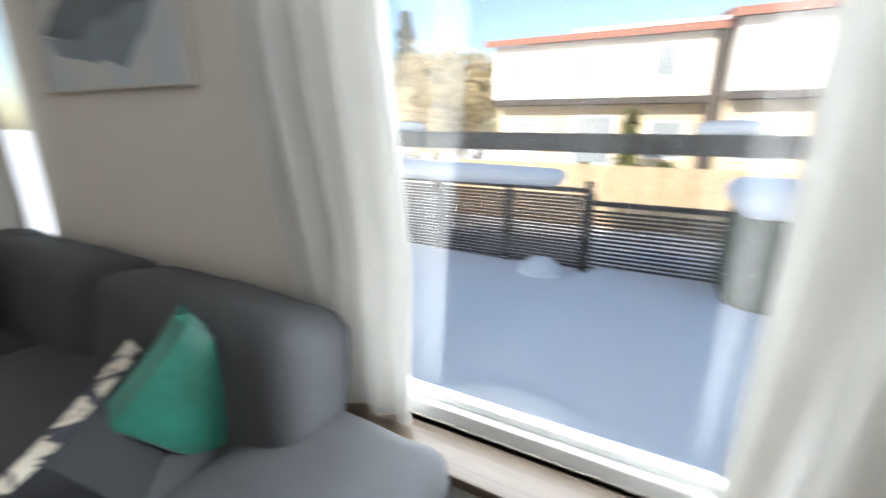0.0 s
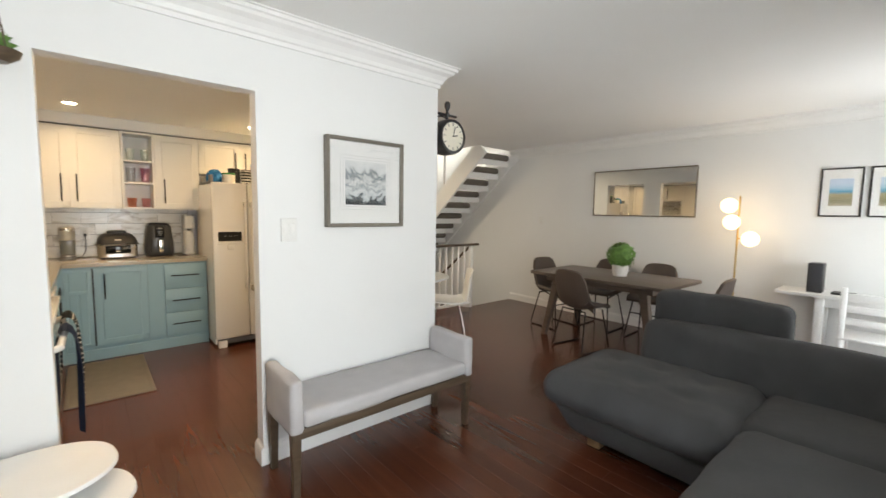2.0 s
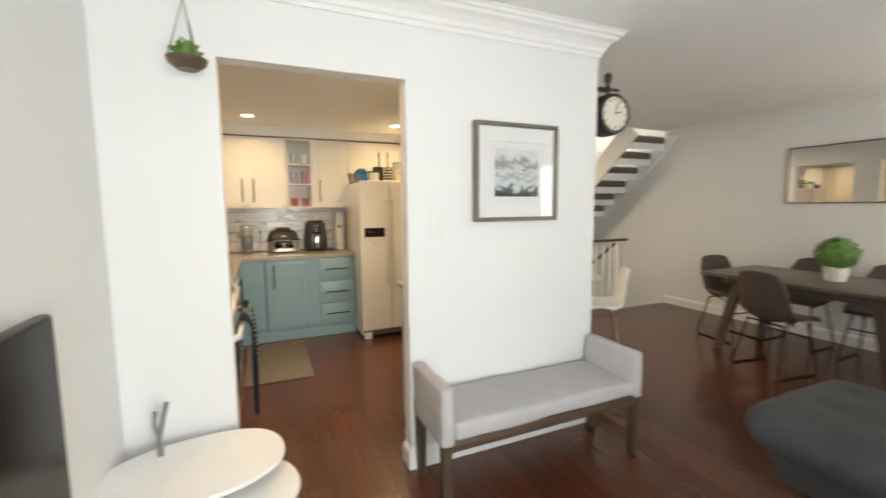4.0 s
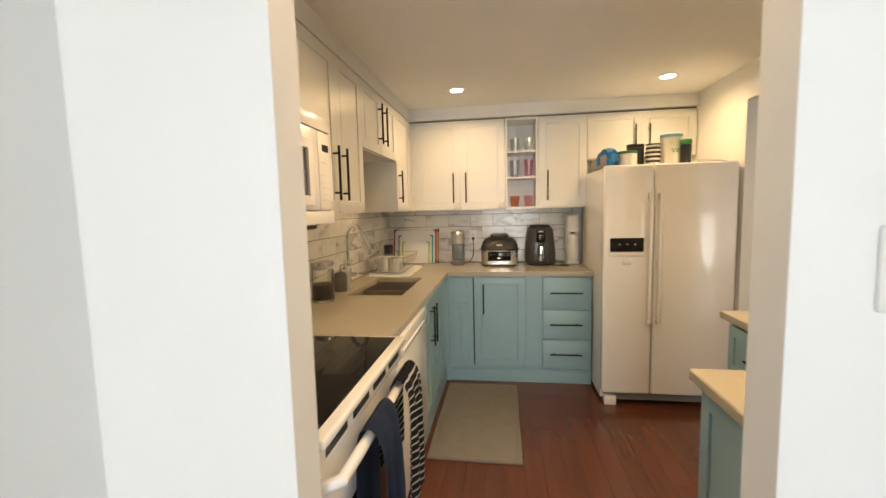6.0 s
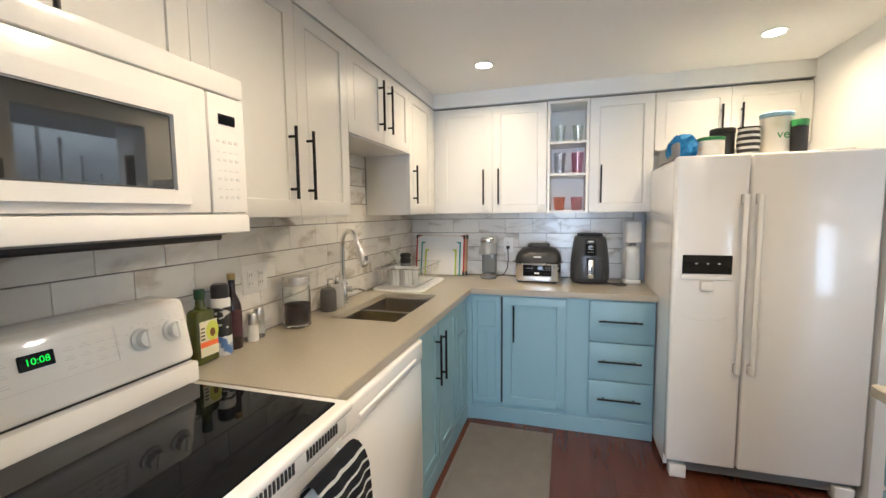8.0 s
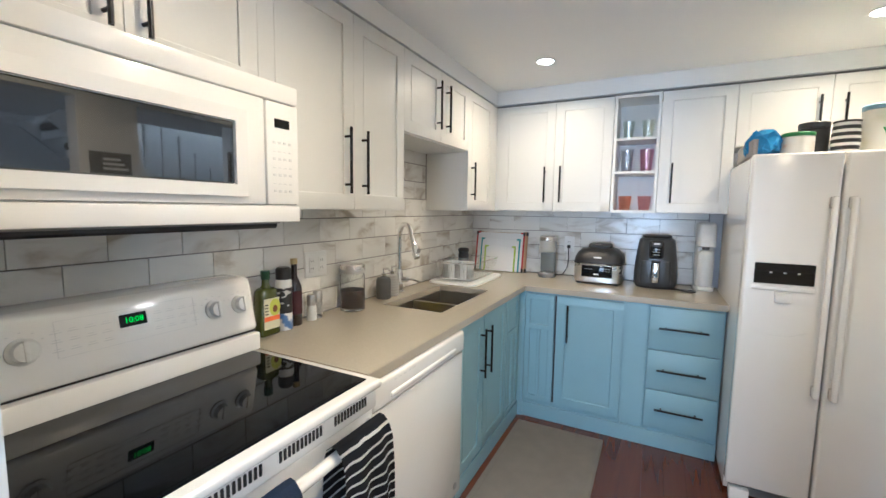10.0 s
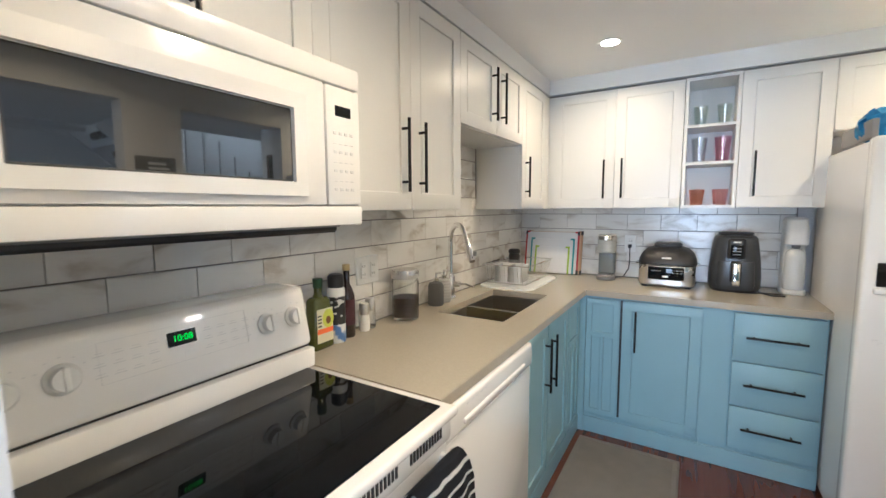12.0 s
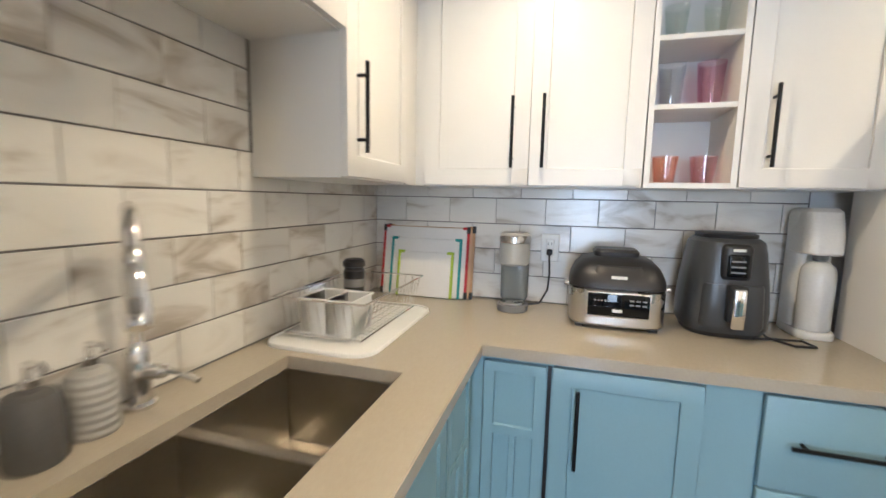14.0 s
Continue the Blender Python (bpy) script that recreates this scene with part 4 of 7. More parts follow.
part("ledge", B(PX0 - 0.05, PX1 + 0.001, -3.315, -2.625, 0.875, 0.91, 0.004, 1), COUNTER, t)
t = thing("side_counter", (0.2, -2.55, 0), "blue base cabinet with a taupe top beside the doorway", "counter")
part("body", B(PX1 + 0.002, 0.61, -2.75, YB0 - 0.002, 0.0, 0.874), CABB, t, smooth=False)
part("top", B(PX1 + 0.002, 0.648, -2.798, YB0 - 0.002, 0.875, 0.91, 0.004, 1), COUNTER, t, "taupe quartz top")
part("end_panel", shaker(-2.75, YB0 - 0.01, 0.02, 0.87, on_west(0.611), 0.05), CABB, t)

# notices pinned to the pier between the two openings
for z0, z1, tone, lab in ((1.60, 1.74, (0.16, 0.16, 0.17), "dark printed notice with a pale block on the wall"), (1.43, 1.585, (0.62, 0.6, 0.56), "white printed sheet on the wall")):
    t = thing("notice", (PX1, -3.48, z0), lab, "notice", "notices on the kitchen wall")
    part("sheet", B(PX1 + 0.0005, PX1 + 0.004, -3.60, -3.37, z0, z1, 0.001, 1), mat("notice_paper_%s" % ("dark" if tone[0] < 0.3 else "pale"), tone, 0.6, vary=0.12, scale=14), t)
    for i in range(3):
        part("print_bar", B(PX1 + 0.0041, PX1 + 0.0052, -3.58 + 0.02 * i, -3.44, z0 + 0.03 + i * 0.03, z0 + 0.045 + i * 0.03), INK if tone[0] > 0.3 else MOUNT_CARD, t)

# ceiling spots
WARM = glow("warm_lamp_disc", (1.0, 0.86, 0.62), 14.0)
for x, y, watts in ((1.535, -4.59, 3.6), (0.085, -4.59, 3.6), (1.2, -2.95, 5.2), (0.2, -2.95, 6.0)):
    t = thing("ceiling_spot", (x, y, KH - 0.006), "small round recessed ceiling spot, lit warm", "ceiling light", "recessed kitchen spots")
    part("ring", lathe([(0.045, 0.003), (0.06, 0.003), (0.062, 0.006), (0.045, 0.006)], (x, y, KH - 0.008), 28), TRIM, t)
    part("lens", lathe([(0, 0.002), (0.045, 0.002), (0.045, 0.005), (0, 0.005)], (x, y, KH - 0.008), 28), WARM, t)
    lp = new("ceiling_spot_light", bpy.data.lights.new("ceiling_spot_light", "AREA"))
    lp.data.shape, lp.data.size, lp.data.spread = "DISK", 0.09, radians(160)
    lp.data.energy, lp.data.color = watts, (1.0, 0.69, 0.37)
    lp.matrix_world = pose(x, y, KH - 0.02, 0, 0, 0)

# ---- living room ----
t = thing("corner_sofa", (-0.6, 0.1, 0), "charcoal fabric corner sofa with raised headrest", "sofa")


bm = cushion(-1.78, -0.66, -1.30, -0.36, 0.07, 0.28, 0.05, 0.01)
for v in bm.verts:
    k = max(0.0, 0.28 - v.co.z) / 0.21
    if v.co.x > -1.2:
        v.co.x -= 0.09 * k * (v.co.x + 1.2) / 0.54
    if v.co.y < -0.8:
        v.co.y += 0.1 * k * (-0.8 - v.co.y) / 0.5
part("base", bm, SOFA, t)
part("base", cushion(-1.78, 0.86, -0.36, 0.72, 0.07, 0.28, 0.05, 0.01), SOFA, t)
def tufted(bm, spots):
    """Pulls a stuffed seat down at its buttons."""
    for v in bm.verts:
        if v.co.z > 0.4:
            v.co.z -= sum(0.022 * math.exp(-((v.co.x - x) ** 2 + (v.co.y - y) ** 2) / 0.0035) for x, y in spots)
    return bm


SPOTS = [(x, y) for x in (-1.2, -0.92) for y in (-1.12, -0.87, -0.62)]
s1 = part("seat", tufted(cushion(-1.46, -0.62, -1.36, -0.36, 0.25, 0.455, 0.095, 0.02, None, 22), SPOTS), SOFA, t)
s2 = part("seat", cushion(-1.46, -0.86, -0.37, 0.42, 0.25, 0.435, 0.06, 0.015), SOFA, t)
s3 = part("seat", cushion(-0.88, 0.30, -0.36, 0.5, 0.25, 0.445, 0.085, 0.02), SOFA, t)
s4 = part("seat", cushion(0.29, 0.88, -0.30, 0.70, 0.25, 0.43, 0.085, 0.015), SOFA, t)
for x, y in SPOTS:
    part("tuft_button", lathe([(0.0, 0.006), (0.01, 0.004), (0.014, 0.0)], (x, y, 0.443), 12), SOFA, s1)
lean = Matrix.Translation((-1.55, 0, 0.45)) @ Matrix.Rotation(radians(-9), 4, "Y") @ Matrix.Translation((1.55, 0, -0.45))
part("backrest", cushion(-1.78, -1.42, -1.10, 0.55, 0.25, 0.70, 0.09, 0.02, lean), SOFA, t)
part("headrest", cushion(-1.80, -1.60, -1.10, -0.33, 0.62, 0.885, 0.06, 0.012, Matrix.Translation((-0.03, 0, 0))), SOFA, t)
part("backrest", cushion(-1.86, -1.42, 0.28, 0.80, 0.25, 0.735, 0.1, 0.02), SOFA, t)
tb = Matrix.Translation((0, 0.62, 0.45)) @ Matrix.Rotation(radians(-8), 4, "X") @ Matrix.Translation((0, -0.62, -0.45))
part("backrest_frame", cushion(-1.5, 0.47, 0.55, 0.745, 0.25, 0.715, 0.06, 0.008, tb, 9), SOFA, t)
for x0, x1 in ((-1.5, -0.512), (-0.518, 0.47)):
    part("backrest", cushion(x0, x1, 0.425, 0.745, 0.27, 0.745, 0.085, 0.022, tb, 9), SOFA, t)
for x, y in ((-0.88, -1.08), (-1.6, -1.08), (-0.75, -0.25), (0.7, -0.15), (0.7, 0.6), (-1.6, 0.6)):
    part("foot", B(x - 0.06, x + 0.06, y - 0.04, y + 0.04, 0.0, 0.085, 0.006), mat("pale_wood_foot", (0.3, 0.19, 0.1), 0.5), t, "pale wooden block foot")


def pillow(m, w, h, material, label, back=None, border=False):
    bm = bmesh.new()
    n = 10
    front, rear = [], []
    for i in range(n + 1):
        fr, rr = [], []
        for j in range(n + 1):
            u, v = 2 * i / n - 1, 2 * j / n - 1
            k = (1 - u ** 4) * (1 - v ** 4)
            pin = 1 - 0.06 * (1 - abs(u)) * (abs(v) > 0.99) - 0.0
            x, z = u * w / 2 * (1 - 0.07 * (1 - v * v) * abs(u) ** 3), v * h / 2 * (1 - 0.07 * (1 - u * u) * abs(v) ** 3) * pin
            d = 0.075 * k ** 0.5 if k > 0 else 0
            d += 0.005 * noise.noise((u * 3, v * 3, w * 9))
            edge = i in (0, n) or j in (0, n)
            a = bm.verts.new((x, 0 if edge else -d, z))
            fr.append(a)
            rr.append(a if edge else bm.verts.new((x, d, z)))
        front.append(fr)
        rear.append(rr)
    for i in range(n):
        for j in range(n):
            f = bm.faces.new((front[i][j], front[i + 1][j], front[i + 1][j + 1], front[i][j + 1]))
            g = bm.faces.new((rear[i][j], rear[i][j + 1], rear[i + 1][j + 1], rear[i + 1][j]))
            g.material_index = 1 if back and not (border and i > n - 2) else 0
    bmesh.ops.transform(bm, matrix=m, verts=bm.verts)
    ob = part("cushion", bm, [material, back] if back else material)
    return tagged(ob, label, "cushion", "cushions on the sofa")


PRINT = ramp_mat("cream_and_black_print", [(0.0, (0.03, 0.03, 0.04)), (0.42, (0.05, 0.05, 0.07)), (0.47, (0.6, 0.53, 0.42)), (0.62, (0.66, 0.6, 0.5)), (0.66, (0.12, 0.13, 0.17)), (1.0, (0.05, 0.05, 0.06))], "noise", 9, 3, rough=0.95, distortion=1.5)
VELVET = mat("emerald_velvet", (0.0, 0.13, 0.085), 0.45, vary=0.35, scale=9, bump=0.1, fine=60)
MATS["emerald_velvet"].node_tree.nodes["Principled BSDF"].inputs["Sheen Weight"].default_value = 0.6
BLKCL = mat("black_cushion_cloth", (0.02, 0.02, 0.022), 0.9, vary=0.2, bump=0.3, fine=300)
pillow(pose(-1.24, 0.26, 0.63, -18, 4, -4), 0.42, 0.42, PRINT, "cream and black patterned cushion in the sofa corner", BLKCL)
A, C = Vector((-0.08, 0.39, 0.665)), Vector((0.195, -0.022, 0.584))       # upper edge of the tilted cushion
ez = (A - C).normalized()
ex = Vector((-0.36, -0.16, 0.62))
ex = (ex - ex.dot(ez) * ez).normalized()
ey = ez.cross(ex)
mid = (A + C) / 2 - ex * 0.16
pillow(Matrix(((ex.x, ey.x, ez.x, mid.x), (ex.y, ey.y, ez.y, mid.y), (ex.z, ey.z, ez.z, mid.z), (0, 0, 0, 1))), 0.32, 0.48, PRINT, "patterned cushion with a plain black back", BLKCL, True)
pillow(pose(0.19, 0.4, 0.555, -18, 47, 62), 0.36, 0.36, VELVET, "emerald green velvet cushion on the sofa")

# bench
t = thing("bench", (0.15, -1.9, 0), "pale grey upholstered bench with low arms on brown legs", "bench")
bx0, bx1, by0, by1 = -0.435, 0.775, -2.135, -1.745
part("seat", cushion(bx0 + 0.062, bx1 - 0.062, by0, by1, 0.358, 0.44, 0.022, 0.005), BENCHF, t)
for a, b in ((bx0, bx0 + 0.066), (bx1 - 0.066, bx1)):
    part("armrest", cushion(a, b, by0, by1, 0.335, 0.602, 0.022, 0.004), BENCHF, t)
part("apron", B(bx0 + 0.02, bx1 - 0.02, by0 + 0.02, by1 - 0.008, 0.305, 0.356, 0.004), WALNUT, t)
for x in (bx0 + 0.03, bx1 - 0.03):
    for y in (by0 + 0.035, by1 - 0.035):
        bm = bmesh.new()
        vs = box(bm, x - 0.024, x + 0.024, y - 0.024, y + 0.024, 0, 0.34, 0.003, 1)
        for v in bm.verts:
            if v.co.z < 0.1:
                v.co.x = x + (v.co.x - x) * 0.7
                v.co.y = y + (v.co.y - y) * 0.7
        part("leg", bm, WALNUT, t)


def picture(name, m, w, h, fw, fd, frame_mat, mount, art_w, art_h, art, label, lip=0.0):
    """A framed picture: local x across, z up, facing -y of m."""
    t = tagged(new(name), label, "picture")
    t.matrix_basis = m
    f = frame_bm(-w / 2, w / 2, -fd, 0, -h / 2, h / 2, fw)
    bmesh.ops.transform(f, matrix=m, verts=f.verts)
    part("frame", f, frame_mat, t)
    if mount:
        b = B(-w / 2 + fw, w / 2 - fw, -fd * 0.5, -0.001, -h / 2 + fw, h / 2 - fw)
        bmesh.ops.transform(b, matrix=m, verts=b.verts)
        part("mount", b, mount, t)
    a = B(-art_w / 2, art_w / 2, -fd * 0.5 - 0.002, -fd * 0.4, -art_h / 2, art_h / 2)
    bmesh.ops.transform(a, matrix=m, verts=a.verts)
    part("print", a, art, t)
    if mount:
        b = B(-w / 2 + fw, w / 2 - fw, -fd * 0.5 - 0.008, -fd * 0.5 - 0.006, -h / 2 + fw, h / 2 - fw)
        bmesh.ops.transform(b, matrix=m, verts=b.verts)
        g = part("pane", b, PANE, t)
        g.visible_shadow = False
    return t


def sky_art(name, stops, scale=2.2, distortion=1.0, tilt_amount=3.2):
    """A painted landscape: bands of colour by height, broken by brush-like noise."""
    m = ramp_mat(name, stops, "noise", scale, 5, rough=0.7, distortion=distortion)
    nt = m.node_tree
    tc = nt.nodes.new("ShaderNodeTexCoord")
    sep = nt.nodes.new("ShaderNodeSeparateXYZ")
    nt.links.new(tc.outputs["Generated"], sep.inputs[0])
    tx = next(n for n in nt.nodes if n.type == "TEX_NOISE")
    cr = next(n for n in nt.nodes if n.type == "VALTORGB")
    ma = nt.nodes.new("ShaderNodeMath")
    ma.operation = "MULTIPLY_ADD"
    nt.links.new(tx.outputs[0], ma.inputs[0])
    ma.inputs[1].default_value = 1 / tilt_amount
    nt.links.new(sep.outputs["Z"], ma.inputs[2])
    su = nt.nodes.new("ShaderNodeMath")
    su.operation = "SUBTRACT"
    nt.links.new(ma.outputs[0], su.inputs[0])
    su.inputs[1].default_value = 0.5 / tilt_amount
    nt.links.new(su.outputs[0], cr.inputs[0])
    return m


FACE_N = Matrix.Rotation(math.pi, 4, "Z")     # pictures that hang on a wall facing north
ART1 = sky_art("ink_landscape", [(0.0, (0.04, 0.05, 0.055)), (0.16, (0.12, 0.14, 0.15)), (0.2, (0.5, 0.54, 0.55)), (0.3, (0.62, 0.64, 0.64)), (0.42, (0.3, 0.34, 0.36)), (0.52, (0.66, 0.67, 0.66)), (0.68, (0.2, 0.23, 0.25)), (0.8, (0.6, 0.62, 0.62)), (1.0, (0.7, 0.71, 0.7))], 9, 2.2, 1.25)
MOUNT = mat("white_mount_card", (0.78, 0.78, 0.77), 0.8, vary=0.02)
PEWTER = mat("brushed_pewter_frame", (0.2, 0.18, 0.15), 0.45, 0.5, vary=0.15)
picture("picture", Matrix.Translation((0.139, YB1 + 0.001, 1.59)) @ FACE_N, 0.54, 0.535, 0.022, 0.045, PEWTER, MOUNT, 0.285, 0.265, ART1, "ink landscape print with white mount in pewter frame")
print_frame = [o for o in scene.objects if o.name.startswith("picture") and o.parent is None][0]
for k, w in enumerate((0.315, 0.35)):
    m = Matrix.Translation((0.139, YB1 + 0.001, 1.59)) @ FACE_N
    f = frame_bm(-w / 2, w / 2, -0.0245, -0.0225, -w / 2 + 0.012, w / 2 - 0.012, 0.0015)
    bmesh.ops.transform(f, matrix=m, verts=f.verts)
    part("mount_line", f, mat("grey_mount_line", (0.4, 0.4, 0.39), 0.7), print_frame)
FACE_E = Matrix.Rotation(math.pi / 2, 4, "Z")  # on the west wall
BLKFR = mat("black_picture_frame", (0.015, 0.015, 0.016), 0.4)
BEACH = sky_art("beach_print", [(0.0, (0.45, 0.4, 0.3)), (0.2, (0.2, 0.19, 0.09)), (0.42, (0.34, 0.29, 0.16)), (0.52, (0.05, 0.3, 0.5)), (0.62, (0.3, 0.5, 0.65)), (0.8, (0.5, 0.6, 0.72)), (1.0, (0.5, 0.6, 0.75))], 3, 0.8, 4)
for y in (-0.385, -0.055, 0.275):
    picture("beach_picture", Matrix.Translation((XW + 0.001, y, 1.66)) @ FACE_E, 0.29, 0.45, 0.014, 0.02, BLKFR, MOUNT, 0.16, 0.25, BEACH, "beach photograph in slim black frame with white mount")["group"] = "three beach pictures"
ABST = ramp_mat("pale_blue_canvas", [(0.0, (0.40, 0.46, 0.50)), (0.45, (0.52, 0.57, 0.60)), (0.6, (0.60, 0.60, 0.58)), (1.0, (0.62, 0.58, 0.53))], "noise", 2.2, 5, rough=0.75, distortion=0.8)
art = picture("painting", Matrix.Translation((-0.80, YN - 0.001, 1.86)), 1.1, 0.88, 0.012, 0.035, mat("pale_canvas_edge", (0.6, 0.56, 0.5), 0.7), None, 1.08, 0.86, ABST, "large abstract canvas in dark grey and pale blue")


def paint_mass(outline, depth, tone, seed, label):
    """A ragged patch of paint on the canvas; outline in shares of the canvas from its upper left corner."""
    bm = bmesh.new()
    ring = []
    for (u0, v0), (u1, v1) in zip(outline, outline[1:] + outline[:1]):
        for k in range(9):
            u, v = u0 + (u1 - u0) * k / 9, v0 + (v1 - v0) * k / 9
            n = noise.noise_vector((u * 7, v * 7, seed)) * 0.035 + noise.noise_vector((u * 21, v * 21, seed)) * 0.01
            ring.append((-1.34 + 1.08 * min(0.995, max(0.005, u + n.x)), 2.29 - 0.86 * min(0.99, v + n.y)))
    lo = [bm.verts.new((x, YN - 0.0206, z)) for x, z in ring]
    hi = [bm.verts.new((x, YN - 0.0206 - depth, z)) for x, z in ring]
    for i in range(len(ring)):
        bm.faces.new((lo[i - 1], lo[i], hi[i], hi[i - 1]))
    bm.faces.new(hi)
    bmesh.ops.triangulate(bm, faces=[f for f in bm.faces if len(f.verts) > 4])
    part("paint_mass", bm, tone, art, label, smooth=False)


SLATE = ramp_mat("slate_paint", [(0.0, (0.09, 0.105, 0.12)), (0.5, (0.16, 0.185, 0.205)), (1.0, (0.27, 0.31, 0.33))], "noise", 4, 6, rough=0.75, distortion=1.0)
HAZE = ramp_mat("blue_grey_paint", [(0.0, (0.17, 0.21, 0.24)), (0.5, (0.24, 0.285, 0.32)), (1.0, (0.34, 0.39, 0.43))], "noise", 5, 6, rough=0.75, distortion=1.0)
paint_mass([(0.06, 0.74), (0.3, 0.68), (0.6, 0.66), (0.84, 0.62), (0.8, 0.78), (0.62, 0.9), (0.4, 0.88), (0.15, 0.84)], 0.0012, HAZE, 3, "blue-grey lower cloud")
paint_mass([(0.04, 0.72), (0.2, 0.6), (0.34, 0.5), (0.46, 0.38), (0.58, 0.29), (0.7, 0.35), (0.82, 0.45), (0.84, 0.64), (0.6, 0.7), (0.3, 0.77)], 0.002, SLATE, 8, "dark slate cloud")

# mirror
picture_mirror = tagged(new("wall_mirror"), "wide wall mirror in a slim dark frame", "mirror")
picture_mirror.matrix_basis = Matrix.Translation((XW, -2.21, 1.70))
my0, my1, mz0, mz1 = -2.845, -1.575, 1.405, 2.0
f = frame_bm(my0, my1, 0.0, 0.02, mz0, mz1, 0.014)
bmesh.ops.transform(f, matrix=Matrix(((0, 1, 0, XW + 0.001), (1, 0, 0, 0), (0, 0, 1, 0), (0, 0, 0, 1))), verts=f.verts)
part("frame", f, PEWTER, picture_mirror)
part("mirror_glass", B(XW + 0.002, XW + 0.012, my0 + 0.014, my1 - 0.014, mz0 + 0.014, mz1 - 0.014), MIRROR, picture_mirror, smooth=False)

# dining table and chairs
tx0, tx1, ty0, ty1, tz = -3.38, -2.48, -2.85, -1.33, 0.755
t = thing("dining_table", (-2.93, -2.1, 0), "grey-brown wooden dining table with splayed legs", "table")
bm = bmesh.new()
box(bm, tx0, tx1, ty0, ty1, tz - 0.035, tz, 0.006)
part("tabletop", bm, TABLEW, t)
part("apron", B(tx0 + 0.1, tx1 - 0.1, ty0 + 0.16, ty1 - 0.16, tz - 0.1, tz - 0.036), TABLEW, t)
for sx, x in ((-1, tx0 + 0.17), (1, tx1 - 0.17)):
    for sy, y in ((-1, ty0 + 0.28), (1, ty1 - 0.28)):
        bm = bmesh.new()
        box(bm, x - 0.04, x + 0.04, y - 0.045, y + 0.045, 0, tz - 0.036, 0.006, 1)
        for v in bm.verts:
            k = 1 - v.co.z / (tz - 0.036)
            v.co.x = x + (v.co.x - x) * (1 - 0.35 * k) + sx * 0.06 * k
            v.co.y = y + (v.co.y - y) * (1 - 0.35 * k) + sy * 0.14 * k
        part("leg", bm, TABLEW, t)


def chair():
    """A bucket chair on sled runners, facing +y, at the origin."""
    t = thing("dining_chair", (0, 0, 0), "brown leatherette bucket chair on black metal sled legs", "chair", "chairs round the dining table")
    bm = bmesh.new()
    n, rows = 10, []
    prof = [(0.20, 0.44), (0.14, 0.45), (0.02, 0.435), (-0.1, 0.43), (-0.17, 0.455), (-0.205, 0.52), (-0.23, 0.62), (-0.255, 0.74), (-0.275, 0.85)]
    for k, (y, z) in enumerate(prof):
        w = [0.19, 0.215, 0.225, 0.225, 0.22, 0.22, 0.215, 0.2, 0.165][k]
        curl = [0.0, 0.02, 0.05, 0.075, 0.09, 0.08, 0.06, 0.045, 0.035][k]
        row = []
        for i in range(n + 1):
            u = 2 * i / n - 1
            lift = curl * abs(u) ** 2.5
            row.append(bm.verts.new((u * w, y + (lift * 0.9 if k > 4 else 0), z + (lift if k <= 4 else -0.03 * abs(u) ** 4 * (k == 8)))))
        rows.append(row)
    for a, b in zip(rows, rows[1:]):
        for i in range(n):
            bm.faces.new((a[i], a[i + 1], b[i + 1], b[i]))
    bmesh.ops.recalc_face_normals(bm, faces=bm.faces)
    bmesh.ops.solidify(bm, geom=bm.faces, thickness=0.03)
    part("shell", bm, LEATHER, t)
    bm = B(-0.17, 0.17, -0.1, 0.17, 0.455, 0.468, 0.006)
    part("seat_pad", bm, LEATHIN, t, "dark grey seat pad")
    for s in (-1, 1):
        part("leg_frame", T([(s * 0.15, 0.13, 0.425), (s * 0.2, 0.2, 0.02), (s * 0.2, 0.18, 0.008), (s * 0.2, -0.2, 0.008), (s * 0.2, -0.22, 0.02), (s * 0.15, -0.13, 0.425)], 0.008, 8), BLACKM, t, "black metal sled leg")
    part("stretcher", T([(-0.17, 0.15, 0.3), (0.17, 0.15, 0.3)], 0.007), BLACKM, t)
    part("crossbar", T([(-0.15, -0.13, 0.42), (0.15, -0.13, 0.42)], 0.007), BLACKM, t)
    return t


c = chair()
c.matrix_basis = pose(-3.04, -2.87, 0, 0, 0, -8)
copy_thing(c, pose(-2.5, -2.17, 0, 0, 0, 80))
copy_thing(c, pose(-3.42, -2.45, 0, 0, 0, -90))
copy_thing(c, pose(-3.42, -1.85, 0, 0, 0, -88))
copy_thing(c, pose(-2.98, -1.22, 0, 0, 0, 180))

# plant on the table
px, py = -2.93, -1.99
t = thing("potted_plant", (px, py, tz), "round green leafy plant in a small white pot", "plant")
part("pot", lathe([(0.05, 0), (0.068, 0.004), (0.08, 0.05), (0.088, 0.125), (0.08, 0.125), (0.072, 0.06), (0.0, 0.05)], (px, py, tz), 24), mat("white_ceramic_pot", (0.72, 0.7, 0.68), 0.5, vary=0.15, scale=18), t)


